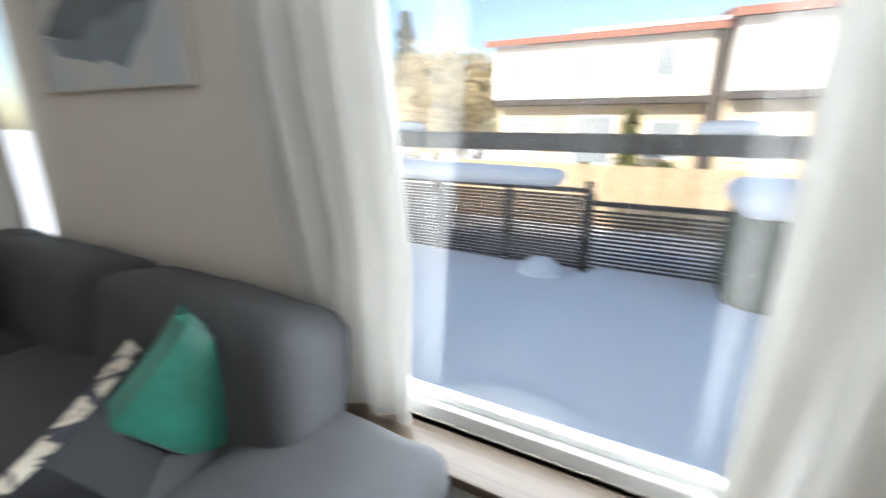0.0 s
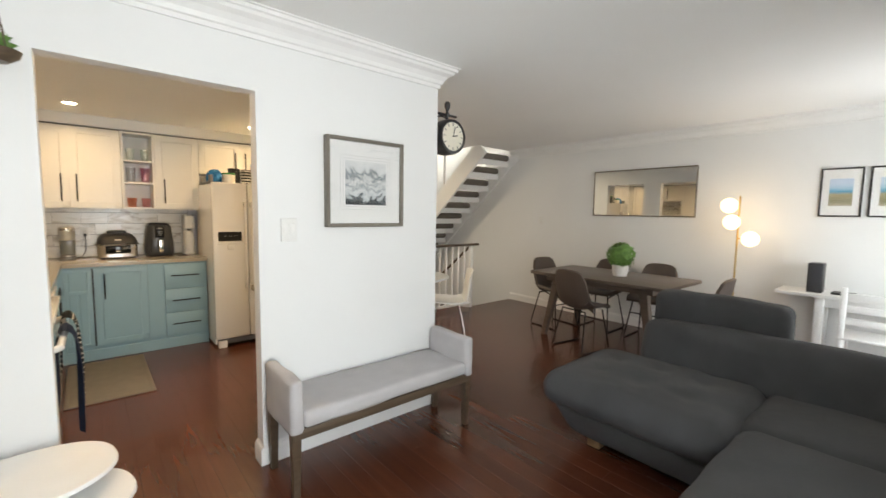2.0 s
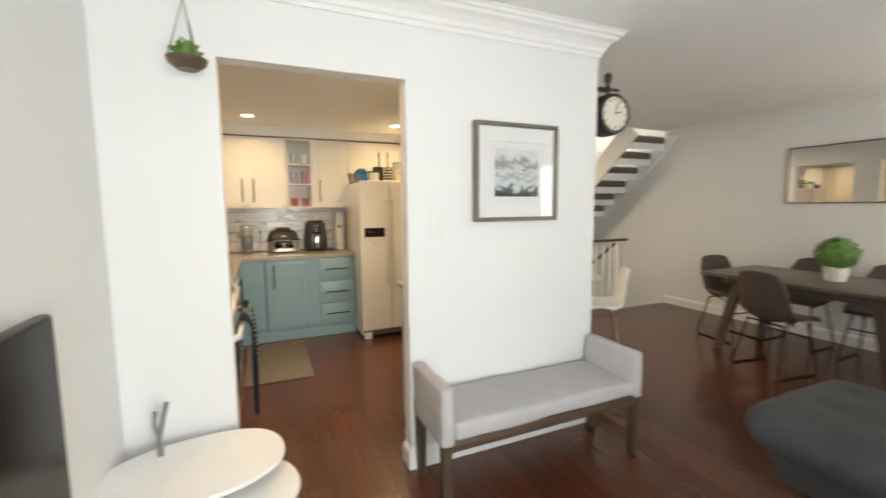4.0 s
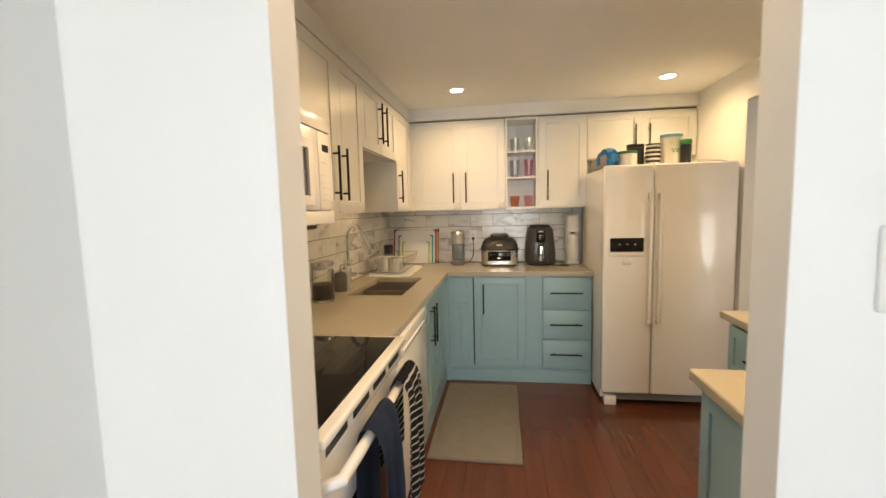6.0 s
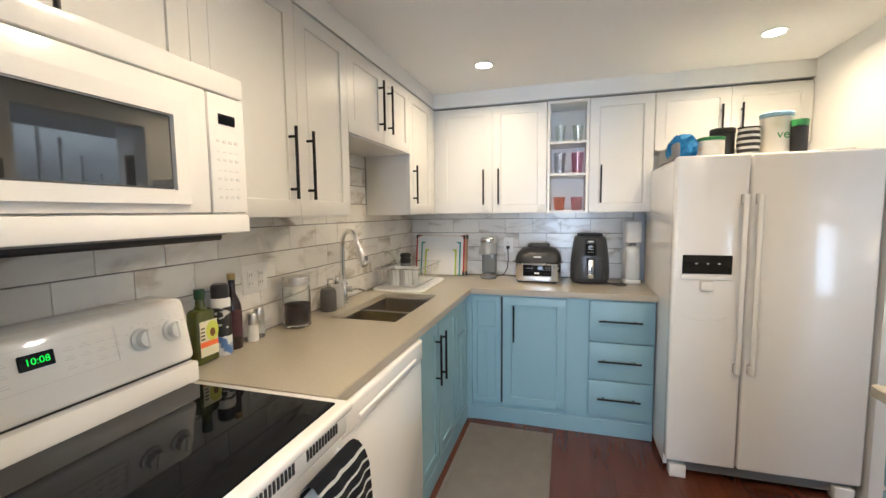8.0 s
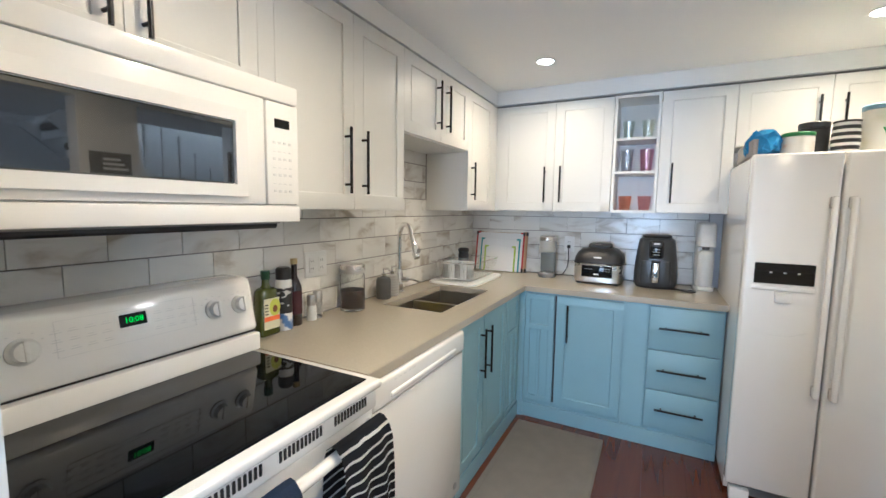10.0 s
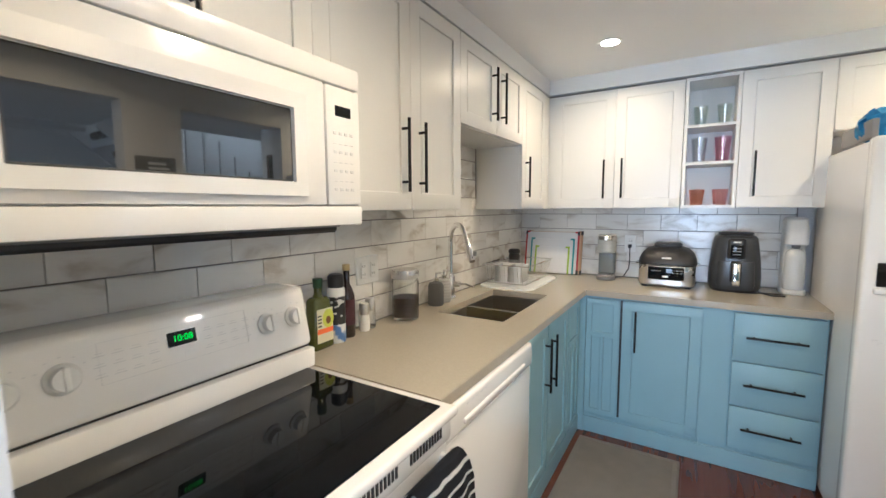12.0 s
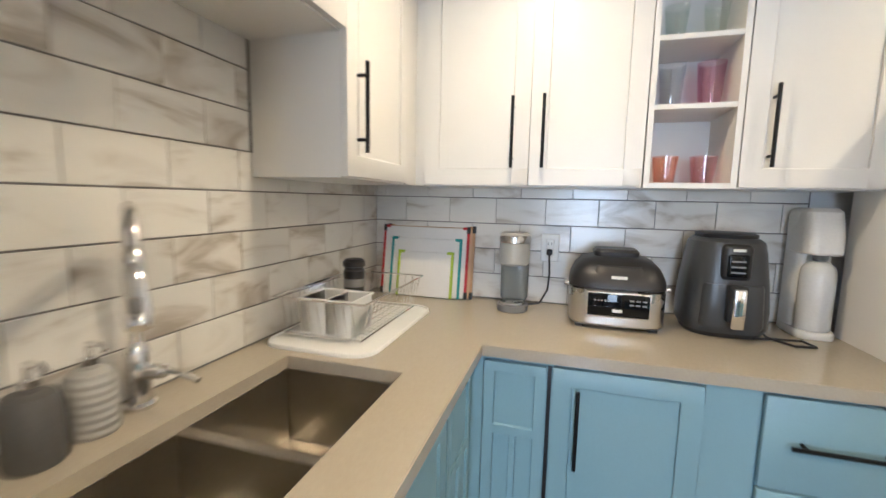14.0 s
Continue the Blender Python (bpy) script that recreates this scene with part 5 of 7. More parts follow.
def leaf_ball(c, r, count, size, seed, squash=1.0):
    rnd = random.Random(seed)
    verts, faces = [], []
    for i in range(count):
        d = Vector((rnd.gauss(0, 1), rnd.gauss(0, 1), rnd.gauss(0, 1))).normalized()
        p = Vector(c) + Vector((d.x * r, d.y * r, d.z * r * squash)) * (0.55 + 0.5 * rnd.random())
        a = d.cross(Vector((rnd.random() - 0.5, rnd.random() - 0.5, rnd.random() - 0.5))).normalized()
        b = (a.cross(d) + d * rnd.uniform(-0.2, 0.9)).normalized()
        s = size * rnd.uniform(0.6, 1.25)
        k = len(verts)
        verts += [p - a * s * 0.45, p - b * s * 0.2 + d * s * 0.15, p + a * s * 0.45, p + b * s]
        faces += [(k, k + 1, k + 3), (k + 1, k + 2, k + 3)]
    bm = bmesh.new()
    vs = [bm.verts.new(v) for v in verts]
    for f in faces:
        bm.faces.new([vs[i] for i in f])
    return bm


def loose(name, bm, material, parent, label=""):
    me = bpy.data.meshes.new(name)
    bmesh.ops.transform(bm, matrix=world_of(parent).inverted(), verts=bm.verts)
    bm.to_mesh(me)
    bm.free()
    me.materials.append(material)
    ob = new(name, me)
    ob.parent = parent
    if label:
        ob["label"] = label
    return ob


loose("foliage", leaf_ball((px, py, tz + 0.225), 0.135, 1500, 0.034, 3), LEAF, t, "dense small green leaves")
part("stem", T([(px, py, tz + 0.04), (px, py, tz + 0.2)], 0.008), BARK, t)

# floor lamp with three globes
lx, ly = -3.58, -1.1
t = thing("floor_lamp", (lx, ly, 0), "slim brass floor lamp with three lit white globes", "lamp")
BRASS = mat("brushed_brass", (0.5, 0.36, 0.16), 0.3, 1.0)
part("base", lathe([(0.13, 0), (0.13, 0.012), (0.12, 0.02), (0.012, 0.024)], (lx, ly, 0), 32), BRASS, t)
part("pole", T([(lx, ly, 0.02), (lx, ly, 1.63)], 0.009, 10), BRASS, t)
GLOBE = glow("lit_opal_globe", (1.0, 0.74, 0.42), 1.5)
for y, z in ((ly + 0.115, 1.20), (ly - 0.055, 1.365), (ly - 0.085, 1.535)):
    a = part("arm", T([(lx, ly, z + 0.0), (lx + 0.01, y, z)], 0.007), BRASS, t)
    part("globe", lathe([(0.077 * math.sin(math.pi * i / 14), -0.077 * math.cos(math.pi * i / 14)) for i in range(15)], (lx + 0.02, y, z), 28), GLOBE, t, "lit warm white glass globe")
    pl = new("lamp_globe_light", bpy.data.lights.new("lamp_globe_light", "POINT"))
    pl.data.energy, pl.data.color, pl.data.shadow_soft_size = 0.8, (1.0, 0.7, 0.38), 0.1
    pl.matrix_world = Matrix.Translation((lx + 0.14, y, z))

# desk, chair, speaker
t = thing("desk", (-3.6, -0.1, 0), "white desk with slim legs against the wall", "desk")
dz = 0.74
part("top", B(XW + 0.005, -3.45, -0.74, 0.58, dz - 0.03, dz, 0.004), WHITEW, t)
part("apron", B(XW + 0.05, -3.5, -0.4, 0.3, dz - 0.11, dz - 0.031, 0.003), WHITEW, t)
for x in (XW + 0.07, -3.5):
    for y in (-0.42, 0.32):
        part("leg", B(x - 0.03, x + 0.03, y - 0.03, y + 0.03, 0, dz - 0.031, 0.004), WHITEW, t)
t = thing("desk_chair", (-3.25, -0.05, 0), "white wooden ladder-back chair pulled up to the desk", "chair")
for y in (-0.24, 0.14):
    part("rear_post", B(-3.20, -3.165, y - 0.02, y + 0.02, 0, 0.86, 0.006), WHITEW, t)
    part("front_leg", B(-3.56, -3.525, y - 0.02, y + 0.02, 0, 0.43, 0.006), WHITEW, t)
part("seat", B(-3.57, -3.16, -0.265, 0.165, 0.43, 0.455, 0.01), WHITEW, t)
for z in (0.79, 0.69, 0.59):
    part("slat", B(-3.19, -3.172, -0.22, 0.12, z - 0.028, z + 0.028, 0.006), WHITEW, t)
t = thing("speaker", (-3.6, -0.46, dz), "black box loudspeaker on the desk", "speaker")
part("cabinet", B(-3.70, -3.55, -0.53, -0.42, dz, dz + 0.27, 0.008), DARKPL, t)
part("grille", B(-3.552, -3.543, -0.52, -0.43, dz + 0.02, dz + 0.25, 0.003), mat("grey_speaker_cloth", (0.04, 0.04, 0.045), 0.95, bump=0.5), t)
t = thing("keyboard", (-3.62, -0.3, dz), "flat black device on the desk", "device")
part("body", B(-3.7, -3.56, -0.36, -0.2, dz, dz + 0.02, 0.006), DARKPL, t)
t = thing("white_box", (-3.62, 0.38, dz), "white flat box with a grey lid on the desk", "box")
part("body", B(-3.72, -3.5, 0.24, 0.5, dz, dz + 0.05, 0.006), WHITEPL, t)
part("lid", B(-3.70, -3.52, 0.26, 0.48, dz + 0.051, dz + 0.063, 0.004), GREYPL, t)


def curtain(x0, x1, y, z0, z1, waves, label, seed, amp=0.035, pressed=0.0, sill=None):
    bm = bmesh.new()
    nu, nv, g = waves * 10, 10, []
    for i in range(nu + 1):
        u = i / nu
        row = []
        for j in range(nv + 1):
            v = j / nv
            flat = min(1.0, max(0.0, (v - 0.35) / 0.35))
            low = z0 if sill is None or x0 + (x1 - x0) * u < sill else 0.338
            a = pressed * flat + amp * (0.7 + 0.5 * v) * (1 - (0.7 * flat if pressed else 0)) * math.sin(u * waves * 2 * math.pi + 0.6 * math.sin(3 * v + seed))
            row.append(bm.verts.new((x0 + (x1 - x0) * u + 0.01 * math.sin(5 * v + 9 * u + seed), y + a, z1 + (low - z1) * v)))
        g.append(row)
    for i in range(nu):
        for j in range(nv):
            bm.faces.new((g[i][j], g[i + 1][j], g[i + 1][j + 1], g[i][j + 1]))
    bmesh.ops.recalc_face_normals(bm, faces=bm.faces)
    bmesh.ops.solidify(bm, geom=bm.faces, thickness=0.002)
    return tagged(part("curtain", bm, CURT), label, "curtain", "white curtains")


RY, RZ = 0.70, 2.265
curtain(-3.72, -3.42, RY, 0.02, RZ - 0.02, 3, "white floor-length curtain beside the glass door", 1)
curtain(-2.15, -1.66, RY, 0.02, RZ - 0.02, 5, "white floor-length curtain drawn to the wall", 2)
curtain(0.18, 0.665, RY, 0.03, RZ - 0.02, 4, "white curtain beside the wide window", 3, 0.045, 0.105, 0.345)
curtain(1.47, 1.95, RY, 0.338, RZ - 0.02, 3, "white curtain beside the wide window", 4, 0.05)
for x0, x1 in ((-3.66, -1.6), (0.05, 1.98)):
    t = thing("curtain_rod", ((x0 + x1) / 2, RY, RZ), "dark metal curtain rod with finials", "curtain rod")
    part("rod", T([(x0, RY, RZ), (x1, RY, RZ)], 0.011, 10), BLACKM, t)
    for x in (x0, x1):
        part("finial", lathe([(0, -0.03), (0.02, -0.025), (0.032, 0), (0.02, 0.025), (0, 0.03)], (x, RY, RZ), 16), BLACKM, t)
        part("bracket", T([(x + (0.06 if x == x0 else -0.06), RY, RZ), (x + (0.06 if x == x0 else -0.06), YN - 0.115 + 0.112, RZ - 0.02)], 0.007), BLACKM, t)

# television and nesting tables
t = thing("television", (XK - 0.03, -0.9, 0.5), "large black flat television on the wall", "television")
part("panel", B(1.955, 1.985, -1.50, -0.22, 0.42, 1.145, 0.006), DARKPL, t)
part("screen", B(1.951, 1.956, -1.492, -0.228, 0.435, 1.137), mat("matt_black_screen", (0.004, 0.004, 0.005), 0.22, vary=0.05, bump=0, spec=0.22), t)
part("wall_bracket", B(1.985, XK - 0.001, -1.1, -0.7, 0.6, 0.9), DARKPL, t)


def oval_table(cx, cy, rx, ry, z, turn, label):
    t = thing("side_table", (cx, cy, 0), label, "side table", "nesting side tables")
    bm = bmesh.new()
    n = 48
    ring = lambda s, h: [bm.verts.new((cx + math.cos(turn) * s * rx * math.copysign(abs(math.cos(a)) ** 0.85, math.cos(a)) - math.sin(turn) * s * ry * math.copysign(abs(math.sin(a)) ** 0.85, math.sin(a)), cy + math.sin(turn) * s * rx * math.copysign(abs(math.cos(a)) ** 0.85, math.cos(a)) + math.cos(turn) * s * ry * math.copysign(abs(math.sin(a)) ** 0.85, math.sin(a)), h)) for a in [2 * math.pi * i / n for i in range(n)]]
    rs = [ring(0.95, z - 0.022), ring(1, z - 0.014), ring(1, z - 0.006), ring(0.985, z)]
    for a, b in zip(rs, rs[1:]):
        for i in range(n):
            bm.faces.new((a[i], a[(i + 1) % n], b[(i + 1) % n], b[i]))
    bm.faces.new(rs[0])
    bm.faces.new(rs[-1])
    part("tabletop", bm, WHITEW, t)
    for a in (0.6, 2.7, 4.7):
        dx, dy = 0.6 * rx * math.cos(a), 0.6 * ry * math.sin(a)
        part("leg", T([(cx + dx, cy + dy, z - 0.02), (cx + dx * 1.4, cy + dy * 1.4, 0.0)], 0.013, 10), mat("pale_wood_foot", (0.3, 0.19, 0.1), 0.5), t)
    return t


oval_table(1.735, -1.87, 0.32, 0.225, 0.45, 0.15, "white oval side table with thin rounded top")
oval_table(1.65, -1.73, 0.28, 0.21, 0.385, 0.2, "lower white oval side table tucked under another")
t = thing("twig_ornament", (1.86, -2.0, 0.45), "small grey twig ornament on the side table", "ornament")
part("twig", T([(1.86, -2.0, 0.45), (1.862, -2.0, 0.52), (1.845, -2.0, 0.6), (1.83, -2.0, 0.66)], 0.01, 8), GREYPL, t)
part("side_twig", T([(1.862, -2.0, 0.52), (1.875, -2.0, 0.58), (1.87, -2.0, 0.63)], 0.007, 8), GREYPL, t)

# switch plates
for (x0, x1, y0, y1, z0, z1), lab in (((0.572, 0.662, YB1 + 0.0005, YB1 + 0.008, 1.245, 1.375), "white double light switch plate"), ((XW + 0.0005, XW + 0.008, -3.75, -3.68, 1.27, 1.38), "white light switch plate"), ((XW + 0.0005, XW + 0.008, 0.21, 0.27, 1.2, 1.3), "white wall plate")):
    t = thing("light_switch", ((x0 + x1) / 2, (y0 + y1) / 2, z0), lab + " on the wall", "light switch")
    part("plate", B(x0, x1, y0, y1, z0, z1, 0.003, 1), WHITEPL, t)
    if y1 - y0 < 0.02:
        for x in (0.597, 0.637):
            part("rocker", B(x - 0.013, x + 0.013, y1 - 0.001, y1 + 0.004, z0 + 0.03, z1 - 0.03, 0.003, 1), WHITEPL, t)
    else:
        part("rocker", B(x1 - 0.001, x1 + 0.004, (y0 + y1) / 2 - 0.014, (y0 + y1) / 2 + 0.014, z0 + 0.025, z1 - 0.025, 0.003, 1), WHITEPL, t)

# station clock on a bracket at the wall's end
cx, cy, cz = -0.60, -2.235, 1.975
t = thing("wall_clock", (PX0, cy, 2.05), "black double-sided station clock on a scrolled bracket", "clock")
body = lathe([(0, -0.065), (0.1, -0.065), (0.105, -0.075), (0.122, -0.07), (0.13, -0.04), (0.13, 0.04), (0.122, 0.07), (0.105, 0.075), (0.1, 0.065), (0, 0.065)], (0, 0, 0), 36)
CM = Matrix.Translation((cx, cy, cz)) @ Matrix.Rotation(radians(-90), 4, "X")
bmesh.ops.transform(body, matrix=CM, verts=body.verts)
part("case", body, DARKPL, t)
for s in (1, -1):
    f = lathe([(0, 0), (0.102, 0), (0.102, 0.003), (0, 0.003)], (0, 0, 0.066 if s > 0 else -0.069), 32)
    bmesh.ops.transform(f, matrix=CM, verts=f.verts)
    fc = part("dial", f, mat("cream_dial", (0.7, 0.66, 0.55), 0.6), t)
    yy = cy + s * 0.0705
    for i in range(12):
        a = math.pi * i / 6
        p0, p1 = 0.078, 0.094
        part("hour_mark", T([(cx + p0 * math.sin(a), yy, cz + p0 * math.cos(a)), (cx + p1 * math.sin(a), yy, cz + p1 * math.cos(a))], 0.003, 6), DARKPL, fc)
    part("hour_pointer", T([(cx, yy, cz), (cx - s * 0.045, yy, cz + 0.012)], 0.004, 6), DARKPL, fc)
    part("minute_pointer", T([(cx, yy, cz), (cx - s * 0.02, yy, cz + 0.07)], 0.003, 6), DARKPL, fc)
part("bracket", T([(PX0, cy, 2.14), (cx - 0.09, cy, 2.14)], 0.009), DARKPL, t)
part("scroll", T([(PX0 - 0.005, cy, 2.05), (PX0 - 0.03, cy, 2.1), (PX0 - 0.08, cy, 2.125), (cx, cy, 2.12)], 0.007), DARKPL, t)
part("stem", lathe([(0.012, 0.1), (0.012, 0.15), (0.02, 0.17), (0.008, 0.19), (0.022, 0.22), (0.022, 0.25), (0.012, 0.262), (0, 0.262)], (cx, cy, cz), 16), DARKPL, t)

# hanging planter high on the wall beside the doorway
hx, hy, hz = 1.685, -2.03, 1.925
t = thing("hanging_planter", (hx, hy, hz), "small wooden hanging planter with green trailing leaves", "planter")
part("dish", lathe([(0, 0.0), (0.035, 0.0), (0.062, 0.02), (0.07, 0.04), (0.064, 0.04), (0.05, 0.018), (0, 0.012)], (hx, hy, hz), 24), WALNUT, t)
for k in range(3):
    a = 2.1 * k
    part("cord", T([(hx + 0.064 * math.cos(a), hy + 0.064 * math.sin(a), hz + 0.038), (hx, hy, hz + 0.26)], 0.002, 6), WALNUT, t)
part("cord", T([(hx, hy, hz + 0.26), (hx, hy, CH)], 0.003, 6), WALNUT, t)
loose("foliage", leaf_ball((hx, hy, hz + 0.062), 0.042, 110, 0.034, 8, 0.7), LEAF, t)

# ---- stair hall ----
rise, run, ny, nz = 0.189, 0.218, -4.33, CH
t = thing("staircase", (-3.42, -5.5, 0), "white staircase with grey carpeted treads along the wall", "stairs")
for i in range(12):
    y, z = ny - i * run, nz - (i + 0.35) * rise
    part("tread", B(-3.79, -3.06, y - 0.27, y + 0.0, z - 0.1, z, 0.045, 4), CARPET, t, "grey carpeted tread with rounded ends")
    part("riser", B(-3.785, -3.065, y - 0.035, y - 0.02, z - rise + 0.001, z - 0.101), TRIM, t)
for x0, x1 in ((XW + 0.002, -3.792), (-3.058, -3.02)):
    bm = bmesh.new()
    L = 12.4 * math.hypot(rise, run)
    a = math.atan2(rise, run)
    box(bm, x0, x1, -L, 0.06, -0.2, 0.06, m=Matrix.Translation((0, ny, nz)) @ Matrix.Rotation(a, 4, "X"))
    for v in bm.verts:
        v.co.z = min(v.co.z, CH + 0.15)
    part("stringer", bm, TRIM, t, "white painted stringer")
for i in range(11):
    y, z = ny - i * run - 0.1, nz - (i + 0.35) * rise
    if i > 2:
        part("baluster", B(-3.05, -3.025, y - 0.012, y + 0.012, z, min(z + 0.92, CH - 0.005)), TRIM, t)
t = thing("railing", (-2.3, -4.24, 0), "white baluster railing with a dark handrail at the stair well", "railing")
part("post", B(-2.88, -2.83, -4.265, -4.215, 0, 0.93, 0.004), TRIM, t)
part("post", B(-1.66, -1.61, -4.265, -4.215, 0, 0.93, 0.004), TRIM, t)
part("handrail", B(-3.0, -1.58, -4.27, -4.21, 0.931, 0.965, 0.01, 2), WALNUT, t, "dark brown handrail")
part("bottom_rail", B(-2.83, -1.66, -4.255, -4.225, 0.06, 0.09), TRIM, t)
for i in range(9):
    x = -2.72 + i * 0.117
    part("baluster", B(x - 0.011, x + 0.011, -4.251, -4.229, 0.091, 0.93), TRIM, t)
t = thing("stair_handrail", (-2.9, -4.8, 0.5), "dark handrail falling along the cellar stairs", "handrail")
part("bar", T([(-2.9, -4.3, 0.92), (-2.9, -5.6, -0.1)], 0.02, 10), WALNUT, t)
part("bracket", T([(-2.9, -4.3, 0.92), (-2.86, -4.262, 0.92)], 0.012), BLACKM, t)
part("bracket", T([(-2.9, -5.4, 0.06), (-2.84, -5.4, -0.3)], 0.012), BLACKM, t)
bx, by, bz = -0.93, -3.08, 0.80
t = thing("breakfast_table", (bx, by, 0), "small round grey pedestal table", "table")
part("tabletop", lathe([(0, -0.027), (0.33, -0.027), (0.35, -0.017), (0.35, -0.007), (0.34, 0), (0, 0)], (bx, by, bz), 40), mat("grey_laminate", (0.42, 0.45, 0.47), 0.35), t)
part("column", lathe([(0.22, 0), (0.21, 0.02), (0.05, 0.05), (0.03, 0.2), (0.03, 0.7), (0.07, 0.772)], (bx, by, 0), 24), WHITEW, t)
t = thing("shell_chair", (0, 0, 0), "white moulded shell chair on thin chrome legs", "chair")
bm = bmesh.new()
prof = [(0.21, 0.515), (0.17, 0.53), (0.06, 0.522), (-0.08, 0.515), (-0.16, 0.53), (-0.205, 0.585), (-0.215, 0.66), (-0.222, 0.75), (-0.245, 0.85)]
rows = []
for k, (y, z) in enumerate(prof):
    row = []
    for i in range(13):
        u = 2 * i / 12 - 1
        w = 0.205 - 0.025 * (k > 6) * (k - 6) / 2
        row.append(bm.verts.new((u * w, y + (0.03 * u * u if k > 4 else 0), z + (0.018 * u ** 4 if k < 5 else -0.012 * abs(u) ** 6))))
    rows.append(row)
for p, q in zip(rows, rows[1:]):
    for i in range(12):
        bm.faces.new((p[i], p[i + 1], q[i + 1], q[i]))
bmesh.ops.recalc_face_normals(bm, faces=bm.faces)
bmesh.ops.solidify(bm, geom=bm.faces, thickness=0.012)
part("shell", bm, WHITEPL, t)
for sx in (-1, 1):
    part("leg_frame", T([(sx * 0.15, 0.12, 0.505), (sx * 0.2, 0.17, 0.012), (sx * 0.2, 0.155, 0.007), (sx * 0.2, -0.18, 0.007), (sx * 0.2, -0.195, 0.012), (sx * 0.15, -0.1, 0.505)], 0.005, 8), CHROME, t, "thin chrome sled leg")
part("crossbar", T([(-0.15, 0.12, 0.503), (0.15, 0.12, 0.503)], 0.006, 8), CHROME, t)
part("crossbar", T([(-0.15, -0.1, 0.503), (0.15, -0.1, 0.503)], 0.006, 8), CHROME, t)
t.matrix_basis = pose(-1.28, -2.95, 0, 0, 0, -128)
DARKART = ramp_mat("dark_woven_art", [(0.0, (0.01, 0.011, 0.011)), (0.5, (0.035, 0.036, 0.033)), (0.68, (0.14, 0.13, 0.1)), (1.0, (0.25, 0.23, 0.18))], "noise", 3, 6, (1, 1, 14), rough=0.8, distortion=0.5)
picture("picture", Matrix.Translation((-1.62, -5.599, 1.76)) @ FACE_N, 1.0, 0.66, 0.03, 0.03, mat("dark_red_frame", (0.09, 0.045, 0.035), 0.5), None, 0.94, 0.60, DARKART, "large dark textile picture in a brown frame")

# ---- things on the worktop ----
CT = 0.9105


def bottle(name, x, y, prof, material, label, category, extra=(), sx=1.0, sy=1.0):
    t = thing(name, (x, y, CT), label, category)
    part("body", lathe(prof, (x, y, CT), 24, sx, sy), material, t)
    for nm, pr, mm, lab in extra:
        part(nm, lathe(pr, (x, y, CT), 24, sx, sy), mm, t, lab)
    return t


OIL = mat("green_oil_bottle", (0.055, 0.065, 0.008), 0.1, vary=0.2, bump=0, coat=0.5)
ox, oy = 2.245, -3.18
t = thing("oil_bottle", (ox, oy, CT), "square green avocado oil bottle with bright label", "bottle")
bm = B(ox - 0.032, ox + 0.032, oy - 0.047, oy + 0.047, CT, CT + 0.19, 0.014, 3)
for v in bm.verts:
    if v.co.z > CT + 0.16:
        k = (v.co.z - CT - 0.16) / 0.03
        v.co.x = ox + (v.co.x - ox) * (1 - 0.35 * k)
        v.co.y = oy + (v.co.y - oy) * (1 - 0.35 * k)
part("body", bm, OIL, t)
part("neck", lathe([(0.022, 0.186), (0.015, 0.2), (0.014, 0.225), (0, 0.225)], (ox, oy, CT), 20), OIL, t)
part("cap", lathe([(0.016, 0.222), (0.017, 0.224), (0.017, 0.255), (0, 0.257)], (ox, oy, CT), 20), mat("dark_green_cap", (0.01, 0.05, 0.02), 0.4), t)
lb = part("label", B(ox - 0.0332, ox - 0.0318, oy - 0.036, oy + 0.036, CT + 0.03, CT + 0.15), mat("cream_label", (0.66, 0.64, 0.45), 0.5), t, "cream and orange label")
part("label_band", B(ox - 0.0338, ox - 0.0331, oy - 0.036, oy + 0.036, CT + 0.062, CT + 0.08), mat("orange_print", (0.75, 0.16, 0.04), 0.5), lb)
for rr, col, nm in ((0.026, (0.55, 0.6, 0.08), "avocado_print"), (0.011, (0.16, 0.07, 0.02), "avocado_stone_print")):
    dk = lathe([(0, 0), (rr, 0), (rr, 0.0006), (0, 0.0006)], (0, 0, 0), 20, 1.3, 1.0)
    bmesh.ops.transform(dk, matrix=Matrix.Translation((ox - (0.0331 if rr > 0.02 else 0.0338), oy - 0.014, CT + 0.113 - (0 if rr > 0.02 else 0.006))) @ Matrix.Rotation(-math.pi / 2, 4, "Y"), verts=dk.verts)
    part("label_picture", dk, mat(nm, col, 0.5), lb)
for i in range(4):
    part("print_bar", B(ox - 0.0338, ox - 0.0331, oy + 0.017, oy + 0.033, CT + 0.088 + i * 0.012, CT + 0.093 + i * 0.012), DARKPL, lb)
CANW = ramp_mat("white_can_with_blue_print", [(0.0, (0.05, 0.1, 0.3)), (0.42, (0.1, 0.2, 0.45)), (0.5, (0.75, 0.75, 0.74)), (1.0, (0.78, 0.78, 0.77))], "noise", 22, 2, rough=0.3)
CANB = ramp_mat("black_label_with_pale_script", [(0.0, (0.6, 0.6, 0.58)), (0.36, (0.55, 0.55, 0.52)), (0.39, (0.02, 0.02, 0.022)), (1.0, (0.025, 0.025, 0.027))], "noise", 34, 1, (1, 1, 1.6), rough=0.3)
